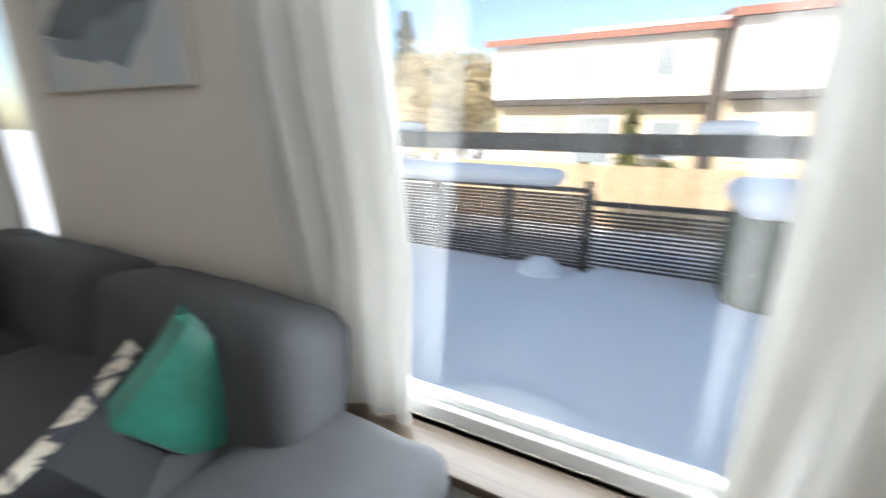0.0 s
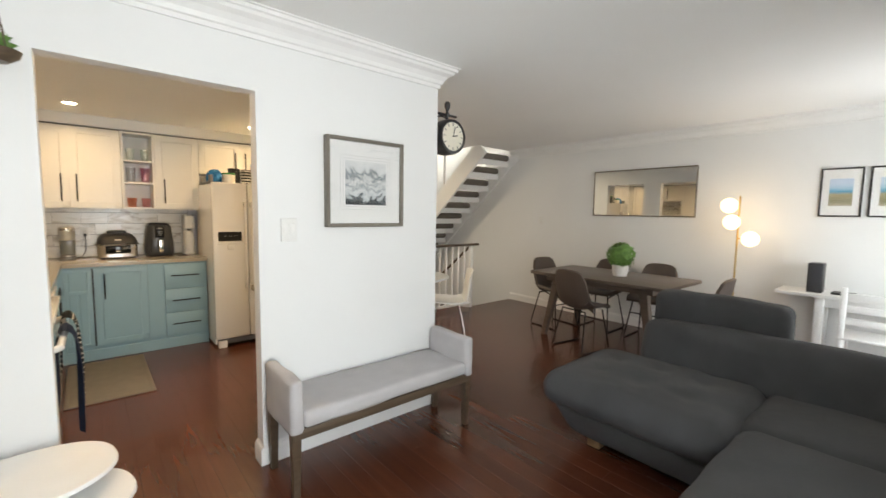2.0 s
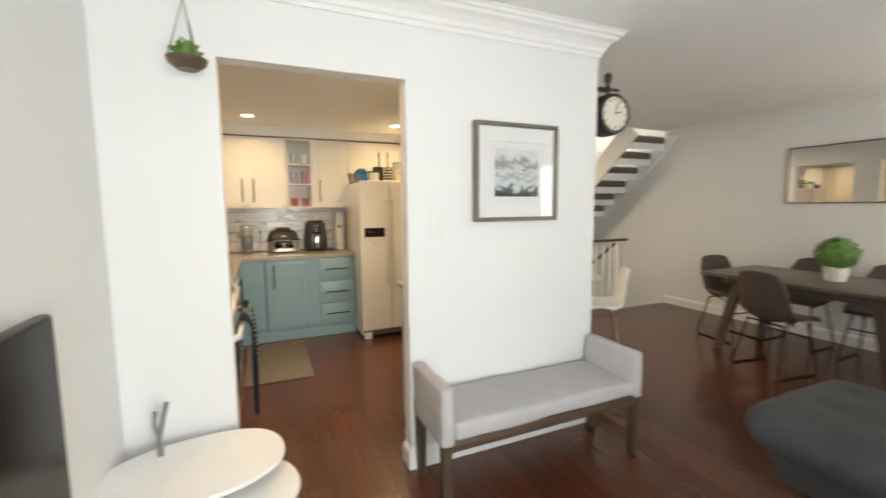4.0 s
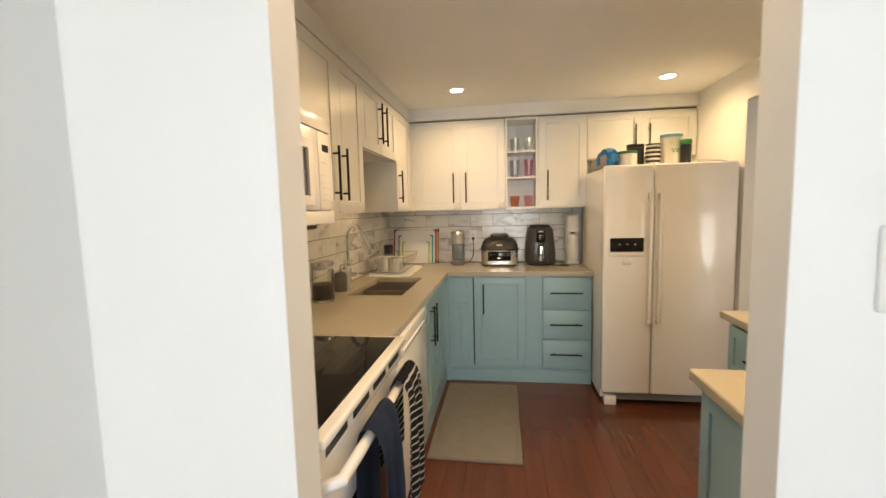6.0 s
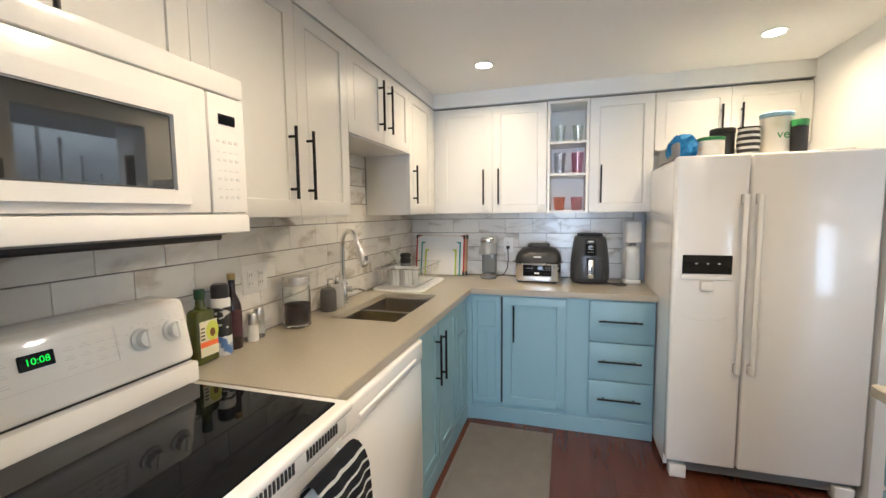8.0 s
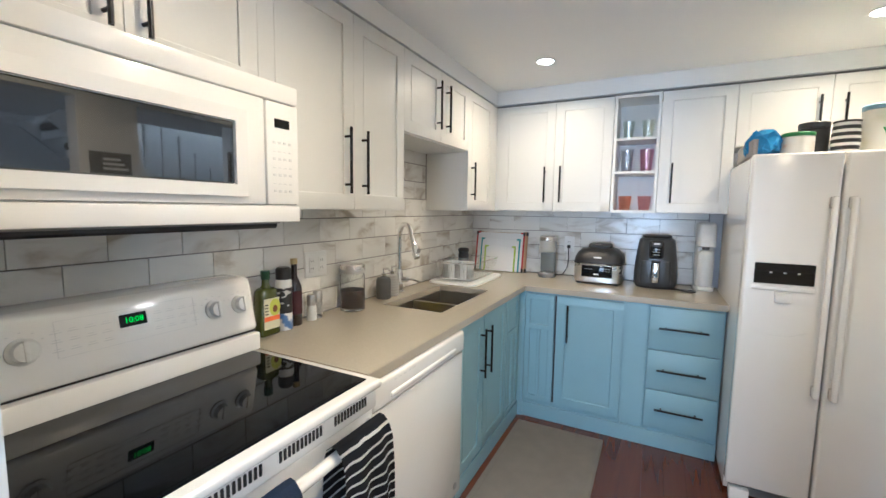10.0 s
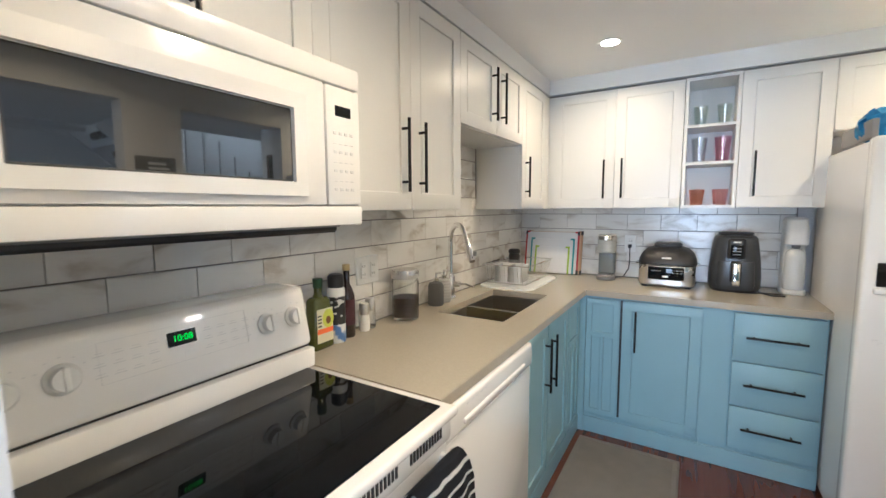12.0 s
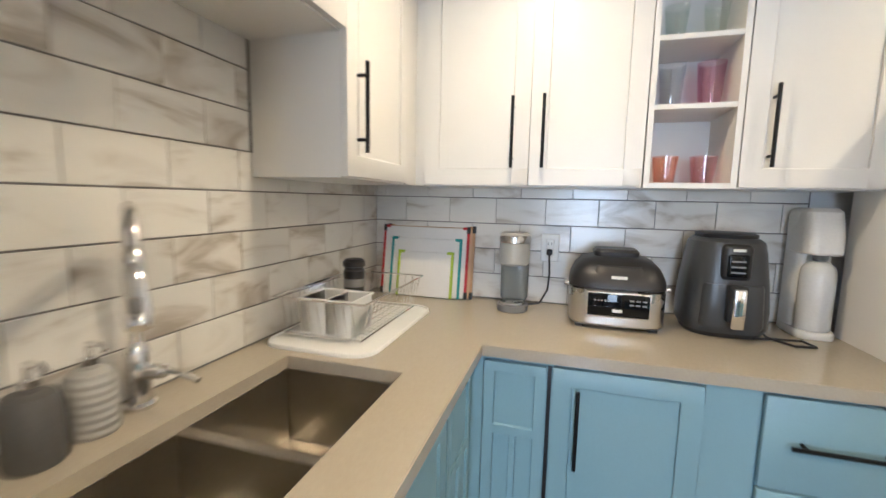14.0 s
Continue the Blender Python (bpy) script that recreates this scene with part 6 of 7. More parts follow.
bottle("spray_can", 2.25, -3.272, [(0, 0), (0.031, 0), (0.033, 0.004), (0.033, 0.07), (0, 0.07)], CANW, "cooking spray can with black label and black cap", "spray can", [("label_band", [(0.033, 0.071), (0.033, 0.175), (0, 0.175)], CANB, "black band with pale script"), ("shoulder", [(0.033, 0.176), (0.033, 0.2), (0.029, 0.208), (0, 0.208)], WHITEPL, "white shoulder"), ("cap", [(0.03, 0.209), (0.03, 0.25), (0.024, 0.258), (0, 0.258)], DARKPL, "black cap")])
VIN = mat("dark_wine_glass", (0.018, 0.008, 0.008), 0.08, bump=0, coat=0.5)
bottle("vinegar_bottle", 2.26, -3.338, [(0, 0), (0.028, 0), (0.03, 0.005), (0.03, 0.165), (0.022, 0.19), (0.0125, 0.21), (0.0125, 0.262), (0, 0.262)], VIN, "tall dark vinegar bottle with a dark label", "bottle", [("label", [(0.0303, 0.05), (0.0306, 0.05), (0.0306, 0.15), (0.0303, 0.15)], mat("maroon_label", (0.05, 0.012, 0.018), 0.6), ""), ("cap", [(0.0145, 0.263), (0.0145, 0.286), (0, 0.287)], mat("gold_cap", (0.5, 0.38, 0.18), 0.4, 0.5), "")])
for x, y, h, mm in ((2.255, -3.43, 0.115, WHITEPL), (2.265, -3.478, 0.125, STEEL)):
    bottle("shaker", x, y, [(0, 0), (0.02, 0), (0.022, 0.01), (0.02, h * 0.6), (0, h * 0.6)], mm if mm is WHITEPL else CLEAR, "small salt shaker with a steel cap", "shaker", [("cap", [(0.021, h * 0.6), (0.022, h * 0.62), (0.021, h * 0.95), (0.017, h), (0, h)], STEEL, "steel cap")])
jx, jy = 2.225, -3.675
t = bottle("glass_jar", jx, jy, [(0.0, 0.006), (0.055, 0.006), (0.058, 0.0), (0.061, 0.004), (0.061, 0.17), (0.057, 0.185), (0.055, 0.185), (0.058, 0.168), (0.058, 0.012), (0.0, 0.012)], CLEAR, "glass jar half full of dark brown coffee", "jar")
part("contents", lathe([(0, 0.0125), (0.0575, 0.0125), (0.0575, 0.1), (0.03, 0.104), (0, 0.102)], (jx, jy, CT), 24), mat("ground_coffee", (0.028, 0.011, 0.006), 0.6, bump=0.25, fine=200), t, "dark ground coffee")
part("lid", lathe([(0.059, 0.186), (0.063, 0.188), (0.063, 0.218), (0.06, 0.226), (0, 0.227)], (jx, jy, CT), 28), STEEL, t, "brushed steel lid")
SOAPG = mat("dark_grey_ceramic", (0.1, 0.1, 0.1), 0.6, vary=0.15)
SOAPC = ramp_mat("ribbed_grey_ceramic", [(0.0, (0.4, 0.4, 0.385)), (1.0, (0.44, 0.44, 0.425))], "wave", 20, 0, (0, 0, 1), rough=0.55, bump=0.25)
for x, y, m, lab in ((2.24, -3.96, SOAPG, "dark grey soap pump bottle beside the sink"), (2.25, -4.055, SOAPC, "ribbed pale grey soap pump bottle")):
    t = bottle("soap_dispenser", x, y, [(0, 0), (0.038, 0), (0.041, 0.005), (0.041, 0.1), (0.034, 0.117), (0.014, 0.122), (0, 0.122)], m, lab, "soap dispenser", [("collar", [(0.014, 0.122), (0.015, 0.124), (0.015, 0.142), (0.005, 0.144), (0.005, 0.17), (0, 0.17)], CHROME, "")])
    part("pump_nozzle", T([(x, y, CT + 0.168), (x - 0.03, y, CT + 0.17), (x - 0.042, y, CT + 0.16)], 0.006, 8), CHROME, t)

# dish rack
t = thing("drying_tray", (2.09, -4.82, CT), "translucent white draining tray with rounded corners", "tray")
FROST = mat("frosted_white_plastic", (0.84, 0.85, 0.84), 0.35, vary=0.03)


def round_plate(x0, x1, y0, y1, z0, z1, r):
    bm = bmesh.new()
    ring = []
    for cx, cy, a0 in ((x1 - r, y1 - r, 0), (x0 + r, y1 - r, 90), (x0 + r, y0 + r, 180), (x1 - r, y0 + r, 270)):
        ring += [(cx + r * math.cos(radians(a0 + a)), cy + r * math.sin(radians(a0 + a))) for a in range(0, 91, 15)]
    lo = [bm.verts.new((x, y, z0)) for x, y in ring]
    hi = [bm.verts.new((x, y, z1)) for x, y in ring]
    bm.faces.new(hi)
    bm.faces.new(lo[::-1])
    for i in range(len(ring)):
        bm.faces.new((lo[i - 1], lo[i], hi[i], hi[i - 1]))
    return bm


part("tray", round_plate(1.925, 2.285, -5.10, -4.52, CT, CT + 0.006, 0.07), FROST, t)
rim_pts = [v.co.copy() for v in round_plate(1.93, 2.28, -5.095, -4.525, CT + 0.008, CT + 0.009, 0.065).verts][:28]
part("rim", T([tuple(p) for p in rim_pts], 0.004, 6, True), FROST, t)
t = thing("dish_rack", (2.12, -4.86, CT + 0.013), "wire dish rack standing on its tray", "dish rack")
zr = CT + 0.014
for k, (z, s) in enumerate(((0.006, 0.0), (0.125, 0.028))):
    x0, x1, y0, y1 = 1.99 - s, 2.25 + min(s, 0.02), -5.04 - s, -4.60 + s
    part("rail", T([(x0, y0, zr + z), (x1, y0, zr + z), (x1, y1, zr + z), (x0, y1, zr + z)], 0.003 if k else 0.0035, 6, True), CHROME, t)
for i in range(15):
    y = -5.03 + i * 0.03
    part("wire", T([(1.962, y, zr + 0.125), (1.99, y, zr + 0.006), (2.25, y, zr + 0.006), (2.27, y, zr + 0.125)], 0.0013, 5), CHROME, t)
for i in range(9):
    x = 2.005 + i * 0.029
    part("wire", T([(x, -5.068, zr + 0.125), (x, -5.04, zr + 0.006), (x, -4.6, zr + 0.006), (x, -4.572, zr + 0.125)], 0.0013, 5), CHROME, t)
t = thing("cutlery_caddy", (2.11, -4.68, zr + 0.01), "translucent white two-part cutlery caddy in the rack", "caddy")
for x0, x1 in ((2.025, 2.112), (2.114, 2.2)):
    bm = bmesh.new()
    for b in ((x0, x1, -4.745, -4.61, 0.01, 0.014), (x0, x0 + 0.003, -4.745, -4.61, 0.014, 0.118), (x1 - 0.003, x1, -4.745, -4.61, 0.014, 0.118), (x0 + 0.003, x1 - 0.003, -4.745, -4.742, 0.014, 0.118), (x0 + 0.003, x1 - 0.003, -4.613, -4.61, 0.014, 0.118)):
        box(bm, b[0], b[1], b[2], b[3], zr + b[4], zr + b[5])
    bmesh.ops.remove_doubles(bm, verts=bm.verts, dist=0.0005)
    part("cup", bm, FROST, t)
part("rim", T([(2.022, -4.748, zr + 0.118), (2.203, -4.748, zr + 0.118), (2.203, -4.607, zr + 0.118), (2.022, -4.607, zr + 0.118)], 0.004, 6, True), FROST, t)
t = thing("black_tumbler", (2.2, -4.95, zr + 0.01), "black travel tumbler drying upside down", "tumbler")
part("body", lathe([(0, 0.008), (0.034, 0.008), (0.036, 0.01), (0.04, 0.15), (0.036, 0.155), (0.036, 0.165), (0.042, 0.167), (0.042, 0.185), (0.03, 0.195), (0, 0.195)], (2.2, -4.95, zr), 24), DARKPL, t)
part("mark", lathe([(0.0395, 0.09), (0.0402, 0.09), (0.0402, 0.12), (0.0395, 0.12)], (2.2, -4.95, zr), 24), GREYPL, t)

# cutting boards leaning on the wall
leanb = radians(9)
for i, (x0, x1, h, edge, face) in enumerate(((1.815, 2.235, 0.325, (0.4, 0.25, 0.13), (0.5, 0.34, 0.2)), (1.838, 2.252, 0.322, (0.45, 0.02, 0.03), (0.74, 0.74, 0.73)), (1.868, 2.205, 0.27, (0.02, 0.28, 0.3), (0.76, 0.76, 0.75)), (1.9, 2.165, 0.21, (0.4, 0.55, 0.03), (0.78, 0.78, 0.77)))):
    m = Matrix.Translation((0, YS + 0.06 + i * 0.011, CT)) @ Matrix.Rotation(leanb, 4, "X")
    t = thing("cutting_board", (1.95, YS + 0.06, CT), "white cutting board with a coloured rim, leaning on tiles" if i else "brown cutting board behind the white ones", "cutting board", "cutting boards")
    fc = mat("board_face_%d" % i, face, 0.5, vary=0.04)
    ed = mat("board_rim_%d" % i, edge, 0.5, vary=0.04)
    bm = B(x0 + 0.012, x1 - 0.012, -0.004, 0.004, 0.003, h - 0.006, 0.002, 1)
    bmesh.ops.transform(bm, matrix=m, verts=bm.verts)
    part("board", bm, fc, t)
    for a, b in ((x0, x0 + 0.012), (x1 - 0.012, x1)):
        bm = B(a, b, -0.005, 0.005, 0.001, h, 0.003, 2)
        box(bm, a + (0.0 if a == x0 else -0.02), b + (0.02 if a == x0 else 0.0), -0.005, 0.005, h - 0.014, h, 0.003, 2)
        bmesh.ops.transform(bm, matrix=m, verts=bm.verts)
        part("rim", bm, ed, t, "coloured grip rim")
        if i < 2:
            for zc in (0.0, h - 0.03):
                bm = B(a - 0.002, b + 0.002, -0.0065, 0.0065, zc, zc + 0.032, 0.003, 2)
                bmesh.ops.transform(bm, matrix=m, verts=bm.verts)
                part("corner_grip", bm, DARKPL, t, "black rubber corner")

# coffee maker
kx, ky = 1.622, -5.215
t = thing("coffee_maker", (kx, ky, CT), "slim grey pod coffee maker with a steel lid band", "coffee maker")
KG = mat("grey_green_plastic", (0.36, 0.365, 0.35), 0.35)
TANK = mat("smoky_translucent_tank", (0.3, 0.32, 0.31), 0.15, vary=0.04)
TANK.node_tree.nodes["Principled BSDF"].inputs["Transmission Weight"].default_value = 0.45
part("base", lathe([(0, 0), (0.058, 0), (0.062, 0.006), (0.062, 0.026), (0.054, 0.032), (0, 0.032)], (kx, ky + 0.005, CT), 28, 1, 1.15), GREYPL, t)
part("drip_tray", lathe([(0, 0.0325), (0.05, 0.0325), (0.05, 0.038), (0.046, 0.039), (0.046, 0.036), (0, 0.036)], (kx, ky + 0.02, CT), 24), STEEL, t, "steel drip grille")
part("column", B(kx - 0.056, kx + 0.056, ky - 0.07, ky - 0.005, CT + 0.03, CT + 0.28, 0.022, 3), TANK, t, "translucent grey water tank")
part("brew_head", lathe([(0, 0.185), (0.05, 0.185), (0.06, 0.195), (0.061, 0.275), (0, 0.275)], (kx, ky, CT), 28, 1, 1.15), KG, t)
part("lid_band", lathe([(0.0605, 0.276), (0.0625, 0.278), (0.0625, 0.3), (0.06, 0.304)], (kx, ky, CT), 28, 1, 1.15), STEEL, t, "steel lid band")
part("lid", lathe([(0.06, 0.3045), (0.05, 0.314), (0, 0.316)], (kx, ky, CT), 28, 1, 1.15), KG, t)


# indoor grill
def superloop(cx, cy, a, b, e, n=40):
    """Rounded-square outline."""
    out = []
    for i in range(n):
        c, s = math.cos(2 * math.pi * i / n), math.sin(2 * math.pi * i / n)
        out.append((cx + a * math.copysign(abs(c) ** (2 / e), c), cy + b * math.copysign(abs(s) ** (2 / e), s)))
    return out


def loft(levels, e, n=40):
    """Shell through rounded-square levels (cx, cy, half x, half y, z)."""
    bm = bmesh.new()
    prev = None
    for cx, cy, a, b, z in levels:
        ring = [bm.verts.new((x, y, z)) for x, y in superloop(cx, cy, a, b, e, n)]
        if prev:
            for i in range(n):
                bm.faces.new((prev[i - 1], prev[i], ring[i], ring[i - 1]))
        else:
            bm.faces.new(ring[::-1])
        prev = ring
    bm.faces.new(prev)
    return bm


gx, gy = 1.245, -5.185
t = thing("countertop_grill", (gx, gy, CT), "black and steel countertop grill with a domed lid", "grill")
part("body", loft([(gx, gy, 0.150, 0.135, CT + 0.012), (gx, gy, 0.158, 0.142, CT + 0.02), (gx, gy, 0.160, 0.144, CT + 0.138), (gx, gy, 0.154, 0.138, CT + 0.143)], 5), STEEL, t, "brushed steel body")
part("lid", loft([(gx, gy, 0.158, 0.14, CT + 0.1435), (gx, gy, 0.164, 0.146, CT + 0.148), (gx, gy, 0.160, 0.142, CT + 0.175), (gx, gy - 0.01, 0.145, 0.128, CT + 0.21), (gx, gy - 0.02, 0.12, 0.105, CT + 0.236), (gx, gy - 0.025, 0.085, 0.08, CT + 0.246)], 4), DARKPL, t, "black domed lid")
part("lid_front", loft([(gx, gy + 0.06, 0.096, 0.08, CT + 0.144), (gx, gy + 0.06, 0.096, 0.083, CT + 0.15), (gx, gy + 0.05, 0.088, 0.078, CT + 0.205), (gx, gy + 0.04, 0.08, 0.07, CT + 0.222)], 6), DARKPL, t)
vent = part("top_vent", loft([(gx, gy - 0.03, 0.078, 0.06, CT + 0.244), (gx, gy - 0.03, 0.08, 0.062, CT + 0.262), (gx, gy - 0.03, 0.07, 0.054, CT + 0.272)], 5), DARKPL, t)
for i in range(5):
    part("vent_slot", B(gx - 0.062 + i * 0.028, gx - 0.046 + i * 0.028, gy + 0.045, gy + 0.075, CT + 0.224, CT + 0.232, 0.003), GREYPL, t, "pale vent slot")
frame_ = part("panel_surround", B(gx - 0.104, gx + 0.104, gy + 0.138, gy + 0.150, CT + 0.048, CT + 0.138, 0.005, 2), STEEL, t, "bright silver panel outline")
cpn = part("control_panel", B(gx - 0.099, gx + 0.099, gy + 0.1415, gy + 0.1525, CT + 0.053, CT + 0.133, 0.004, 2), BLKGL, t, "black glossy control panel")
for i in range(5):
    part("button", B(gx + 0.078 - i * 0.011, gx + 0.072 - i * 0.011, gy + 0.1522, gy + 0.1535, CT + 0.105, CT + 0.111), GREYPL, cpn)
for i in range(6):
    part("button", B(gx - 0.035 - (i % 3) * 0.02, gx - 0.049 - (i % 3) * 0.02, gy + 0.1522, gy + 0.1535, CT + 0.095 + (i // 3) * 0.015, CT + 0.1 + (i // 3) * 0.015), GREYPL, cpn)
part("dial_button", B(gx - 0.014, gx + 0.018, gy + 0.1522, gy + 0.154, CT + 0.068, CT + 0.079, 0.003), WHITEPL, cpn)
part("badge", B(gx - 0.026, gx + 0.026, gy + 0.134, gy + 0.1385, CT + 0.180, CT + 0.192, 0.002, 1), WHITEPL, t, "pale badge")
for s in (-1, 1):
    part("side_handle", B(gx + s * 0.168 - 0.012, gx + s * 0.168 + 0.012, gy - 0.01, gy + 0.07, CT + 0.137, CT + 0.15, 0.005, 2), STEEL, t, "steel side tab")
    for sy in (-1, 1):
        part("foot", B(gx + s * 0.12 - 0.015, gx + s * 0.12 + 0.015, gy + sy * 0.1 - 0.015, gy + sy * 0.1 + 0.015, CT, CT + 0.014), DARKPL, t)
# air fryer
ax, ay = 0.89, -5.215
t = thing("air_fryer", (ax, ay, CT), "charcoal tapered air fryer with a chrome grip", "air fryer")
CHAR = mat("charcoal_plastic", (0.045, 0.048, 0.052), 0.3, vary=0.06)
part("foot_ring", loft([(ax, ay, 0.115, 0.118, CT), (ax, ay, 0.12, 0.122, CT + 0.014)], 3), DARKPL, t)
part("body", loft([(ax, ay, 0.122, 0.124, CT + 0.0145), (ax, ay, 0.131, 0.132, CT + 0.03), (ax, ay, 0.132, 0.134, CT + 0.09), (ax, ay, 0.125, 0.128, CT + 0.18), (ax, ay, 0.113, 0.116, CT + 0.28), (ax, ay, 0.106, 0.109, CT + 0.318), (ax, ay, 0.092, 0.094, CT + 0.33)], 3.2), CHAR, t)
part("top_cap", loft([(ax, ay, 0.085, 0.085, CT + 0.329), (ax, ay, 0.088, 0.088, CT + 0.342), (ax, ay, 0.075, 0.075, CT + 0.348)], 3.2), DARKPL, t, "black top vent cap")
part("drawer_front", loft([(ax, ay + 0.055, 0.094, 0.086, CT + 0.035), (ax, ay + 0.055, 0.098, 0.089, CT + 0.045), (ax, ay + 0.05, 0.094, 0.086, CT + 0.17), (ax, ay + 0.05, 0.09, 0.085, CT + 0.182)], 5), CHAR, t)
win = part("control_window", B(ax - 0.044, ax + 0.044, ay + 0.1, ay + 0.137, CT + 0.196, CT + 0.316, 0.018, 4), DARKPL, t, "black control panel")
part("window_trim", B(ax - 0.031, ax + 0.031, ay + 0.125, ay + 0.141, CT + 0.208, CT + 0.284, 0.012, 3), BLKGL, win)
for i in range(3):
    part("button", B(ax - 0.02, ax + 0.02, ay + 0.1405, ay + 0.143, CT + 0.222 + i * 0.018, CT + 0.227 + i * 0.018), GREYPL, win)
part("badge", B(ax - 0.018, ax + 0.018, ay + 0.133, ay + 0.1385, CT + 0.292, CT + 0.301, 0.001), WHITEPL, win, "pale badge")
grip = part("grip", B(ax - 0.027, ax + 0.027, ay + 0.13, ay + 0.178, CT + 0.06, CT + 0.186, 0.014, 3), DARKPL, t)
part("grip_trim", B(ax - 0.019, ax + 0.019, ay + 0.168, ay + 0.184, CT + 0.046, CT + 0.178, 0.007, 3), CHROME, grip, "chrome grip strip")
t = thing("power_cable", (0.76, -5.05, CT), "black power cable lying on the worktop", "cable")
part("cord", T([(0.80, -5.2, CT + 0.05), (0.77, -5.13, CT + 0.006), (0.72, -5.06, CT + 0.005), (0.66, -5.07, CT + 0.005), (0.67, -5.13, CT + 0.005), (0.76, -5.12, CT + 0.005), (0.82, -5.1, CT + 0.005)], 0.004, 6), DARKPL, t)
# soda maker
sx_, sy_ = 0.607, -5.262
t = thing("soda_maker", (sx_, sy_, CT), "slim white plastic soda maker", "soda maker")
part("base", loft([(sx_, sy_, 0.056, 0.09, CT), (sx_, sy_, 0.058, 0.092, CT + 0.004), (sx_, sy_, 0.058, 0.092, CT + 0.02), (sx_, sy_, 0.055, 0.088, CT + 0.026)], 4), WHITEPL, t)
part("column", loft([(sx_, sy_ - 0.035, 0.054, 0.055, CT + 0.0265), (sx_, sy_ - 0.035, 0.054, 0.055, CT + 0.42), (sx_, sy_ - 0.035, 0.046, 0.048, CT + 0.435)], 4), WHITEPL, t)
part("head", loft([(sx_, sy_ + 0.004, 0.05, 0.078, CT + 0.283), (sx_, sy_ + 0.004, 0.0565, 0.084, CT + 0.289), (sx_, sy_ + 0.002, 0.055, 0.081, CT + 0.36), (sx_, sy_ - 0.006, 0.051, 0.072, CT + 0.425), (sx_, sy_ - 0.012, 0.042, 0.06, CT + 0.438)], 4), WHITEPL, t)
part("nozzle", lathe([(0.014, 0.262), (0.02, 0.266), (0.022, 0.283), (0, 0.283)], (sx_, sy_ + 0.045, CT), 16), GREYPL, t)
part("bottle", lathe([(0, 0.027), (0.044, 0.027), (0.048, 0.034), (0.049, 0.215), (0.044, 0.24), (0.03, 0.255), (0.02, 0.2615), (0, 0.2615)], (sx_, sy_ + 0.042, CT), 24), mat("milky_bottle", (0.72, 0.73, 0.73), 0.25), t)
# outlets
for m, u, v, lab in ((on_south(YS + 0.004), 1.49, 1.155, "white wall outlet over the worktop"), (on_east(XE - 0.004), -3.51, 1.15, "white double wall switch and outlet plate")):
    at = m @ Vector((u, v, 0))
    t = thing("wall_outlet", at, lab, "outlet")
    w = 0.037 if u > 0 else 0.07
    bm = bmesh.new()
    box(bm, u - w, u + w, v - 0.06, v + 0.06, -0.003, 0.006, 0.003, 1, m=m)
    part("plate", bm, WHITEPL, t)
    for du in ((0,) if u > 0 else (-0.03, 0.03)):
        bm = bmesh.new()
        box(bm, u + du - 0.017, u + du + 0.017, v - 0.035, v + 0.035, 0.004, 0.009, 0.003, 1, m=m)
        s = part("socket", bm, WHITEPL, t)
        for dv in (-0.018, 0.018):
            bm = bmesh.new()
            box(bm, u + du - 0.008, u + du - 0.005, v + dv - 0.005, v + dv + 0.005, 0.008, 0.0095, m=m)
            box(bm, u + du + 0.005, u + du + 0.008, v + dv - 0.005, v + dv + 0.005, 0.008, 0.0095, m=m)
            part("slot", bm, GREYPL, s)
t = thing("power_cable", (1.47, -5.3, CT), "black plug and cable hanging from the outlet", "cable")
part("plug", B(1.478, 1.502, YS + 0.013, YS + 0.04, 1.125, 1.15, 0.006), DARKPL, t)
part("cord", T([(1.49, YS + 0.04, 1.13), (1.485, YS + 0.05, 1.05), (1.49, YS + 0.05, 0.98), (1.52, YS + 0.07, 0.925), (1.57, YS + 0.08, 0.916)], 0.004, 6), DARKPL, t)

# things on the fridge
zf = FZ + 0.001
t = thing("blue_plastic_bag", (0.46, -4.65, zf), "crumpled blue plastic bag on the fridge", "bag")
bm = bmesh.new()
bmesh.ops.create_icosphere(bm, subdivisions=3, radius=0.075, matrix=Matrix.Translation((0.46, -4.62, zf + 0.055)))
for v in bm.verts:
    v.co += 0.035 * noise.noise_vector(v.co * 18) + 0.02 * noise.noise_vector(v.co * 40)
    v.co.z = max(v.co.z, zf)
part("bag", bm, mat("blue_bag_film", (0.03, 0.2, 0.45), 0.25, vary=0.3, scale=15), t, smooth=False)


def tub(name, x, y, r, h, body, lid, lidh, label, category):
    t = thing(name, (x, y, zf), label, category)
    part("body", lathe([(0, 0), (r * 0.95, 0), (r, 0.005), (r, h - lidh), (r * 0.9, h - lidh + 0.002), (0, h - lidh + 0.002)], (x, y, zf), 28), body, t)
    part("lid", lathe([(0, h - lidh + 0.003), (r * 1.02, h - lidh + 0.003), (r * 1.03, h - 0.004), (r * 0.98, h), (0, h)], (x, y, zf), 28), lid, t)
    return t


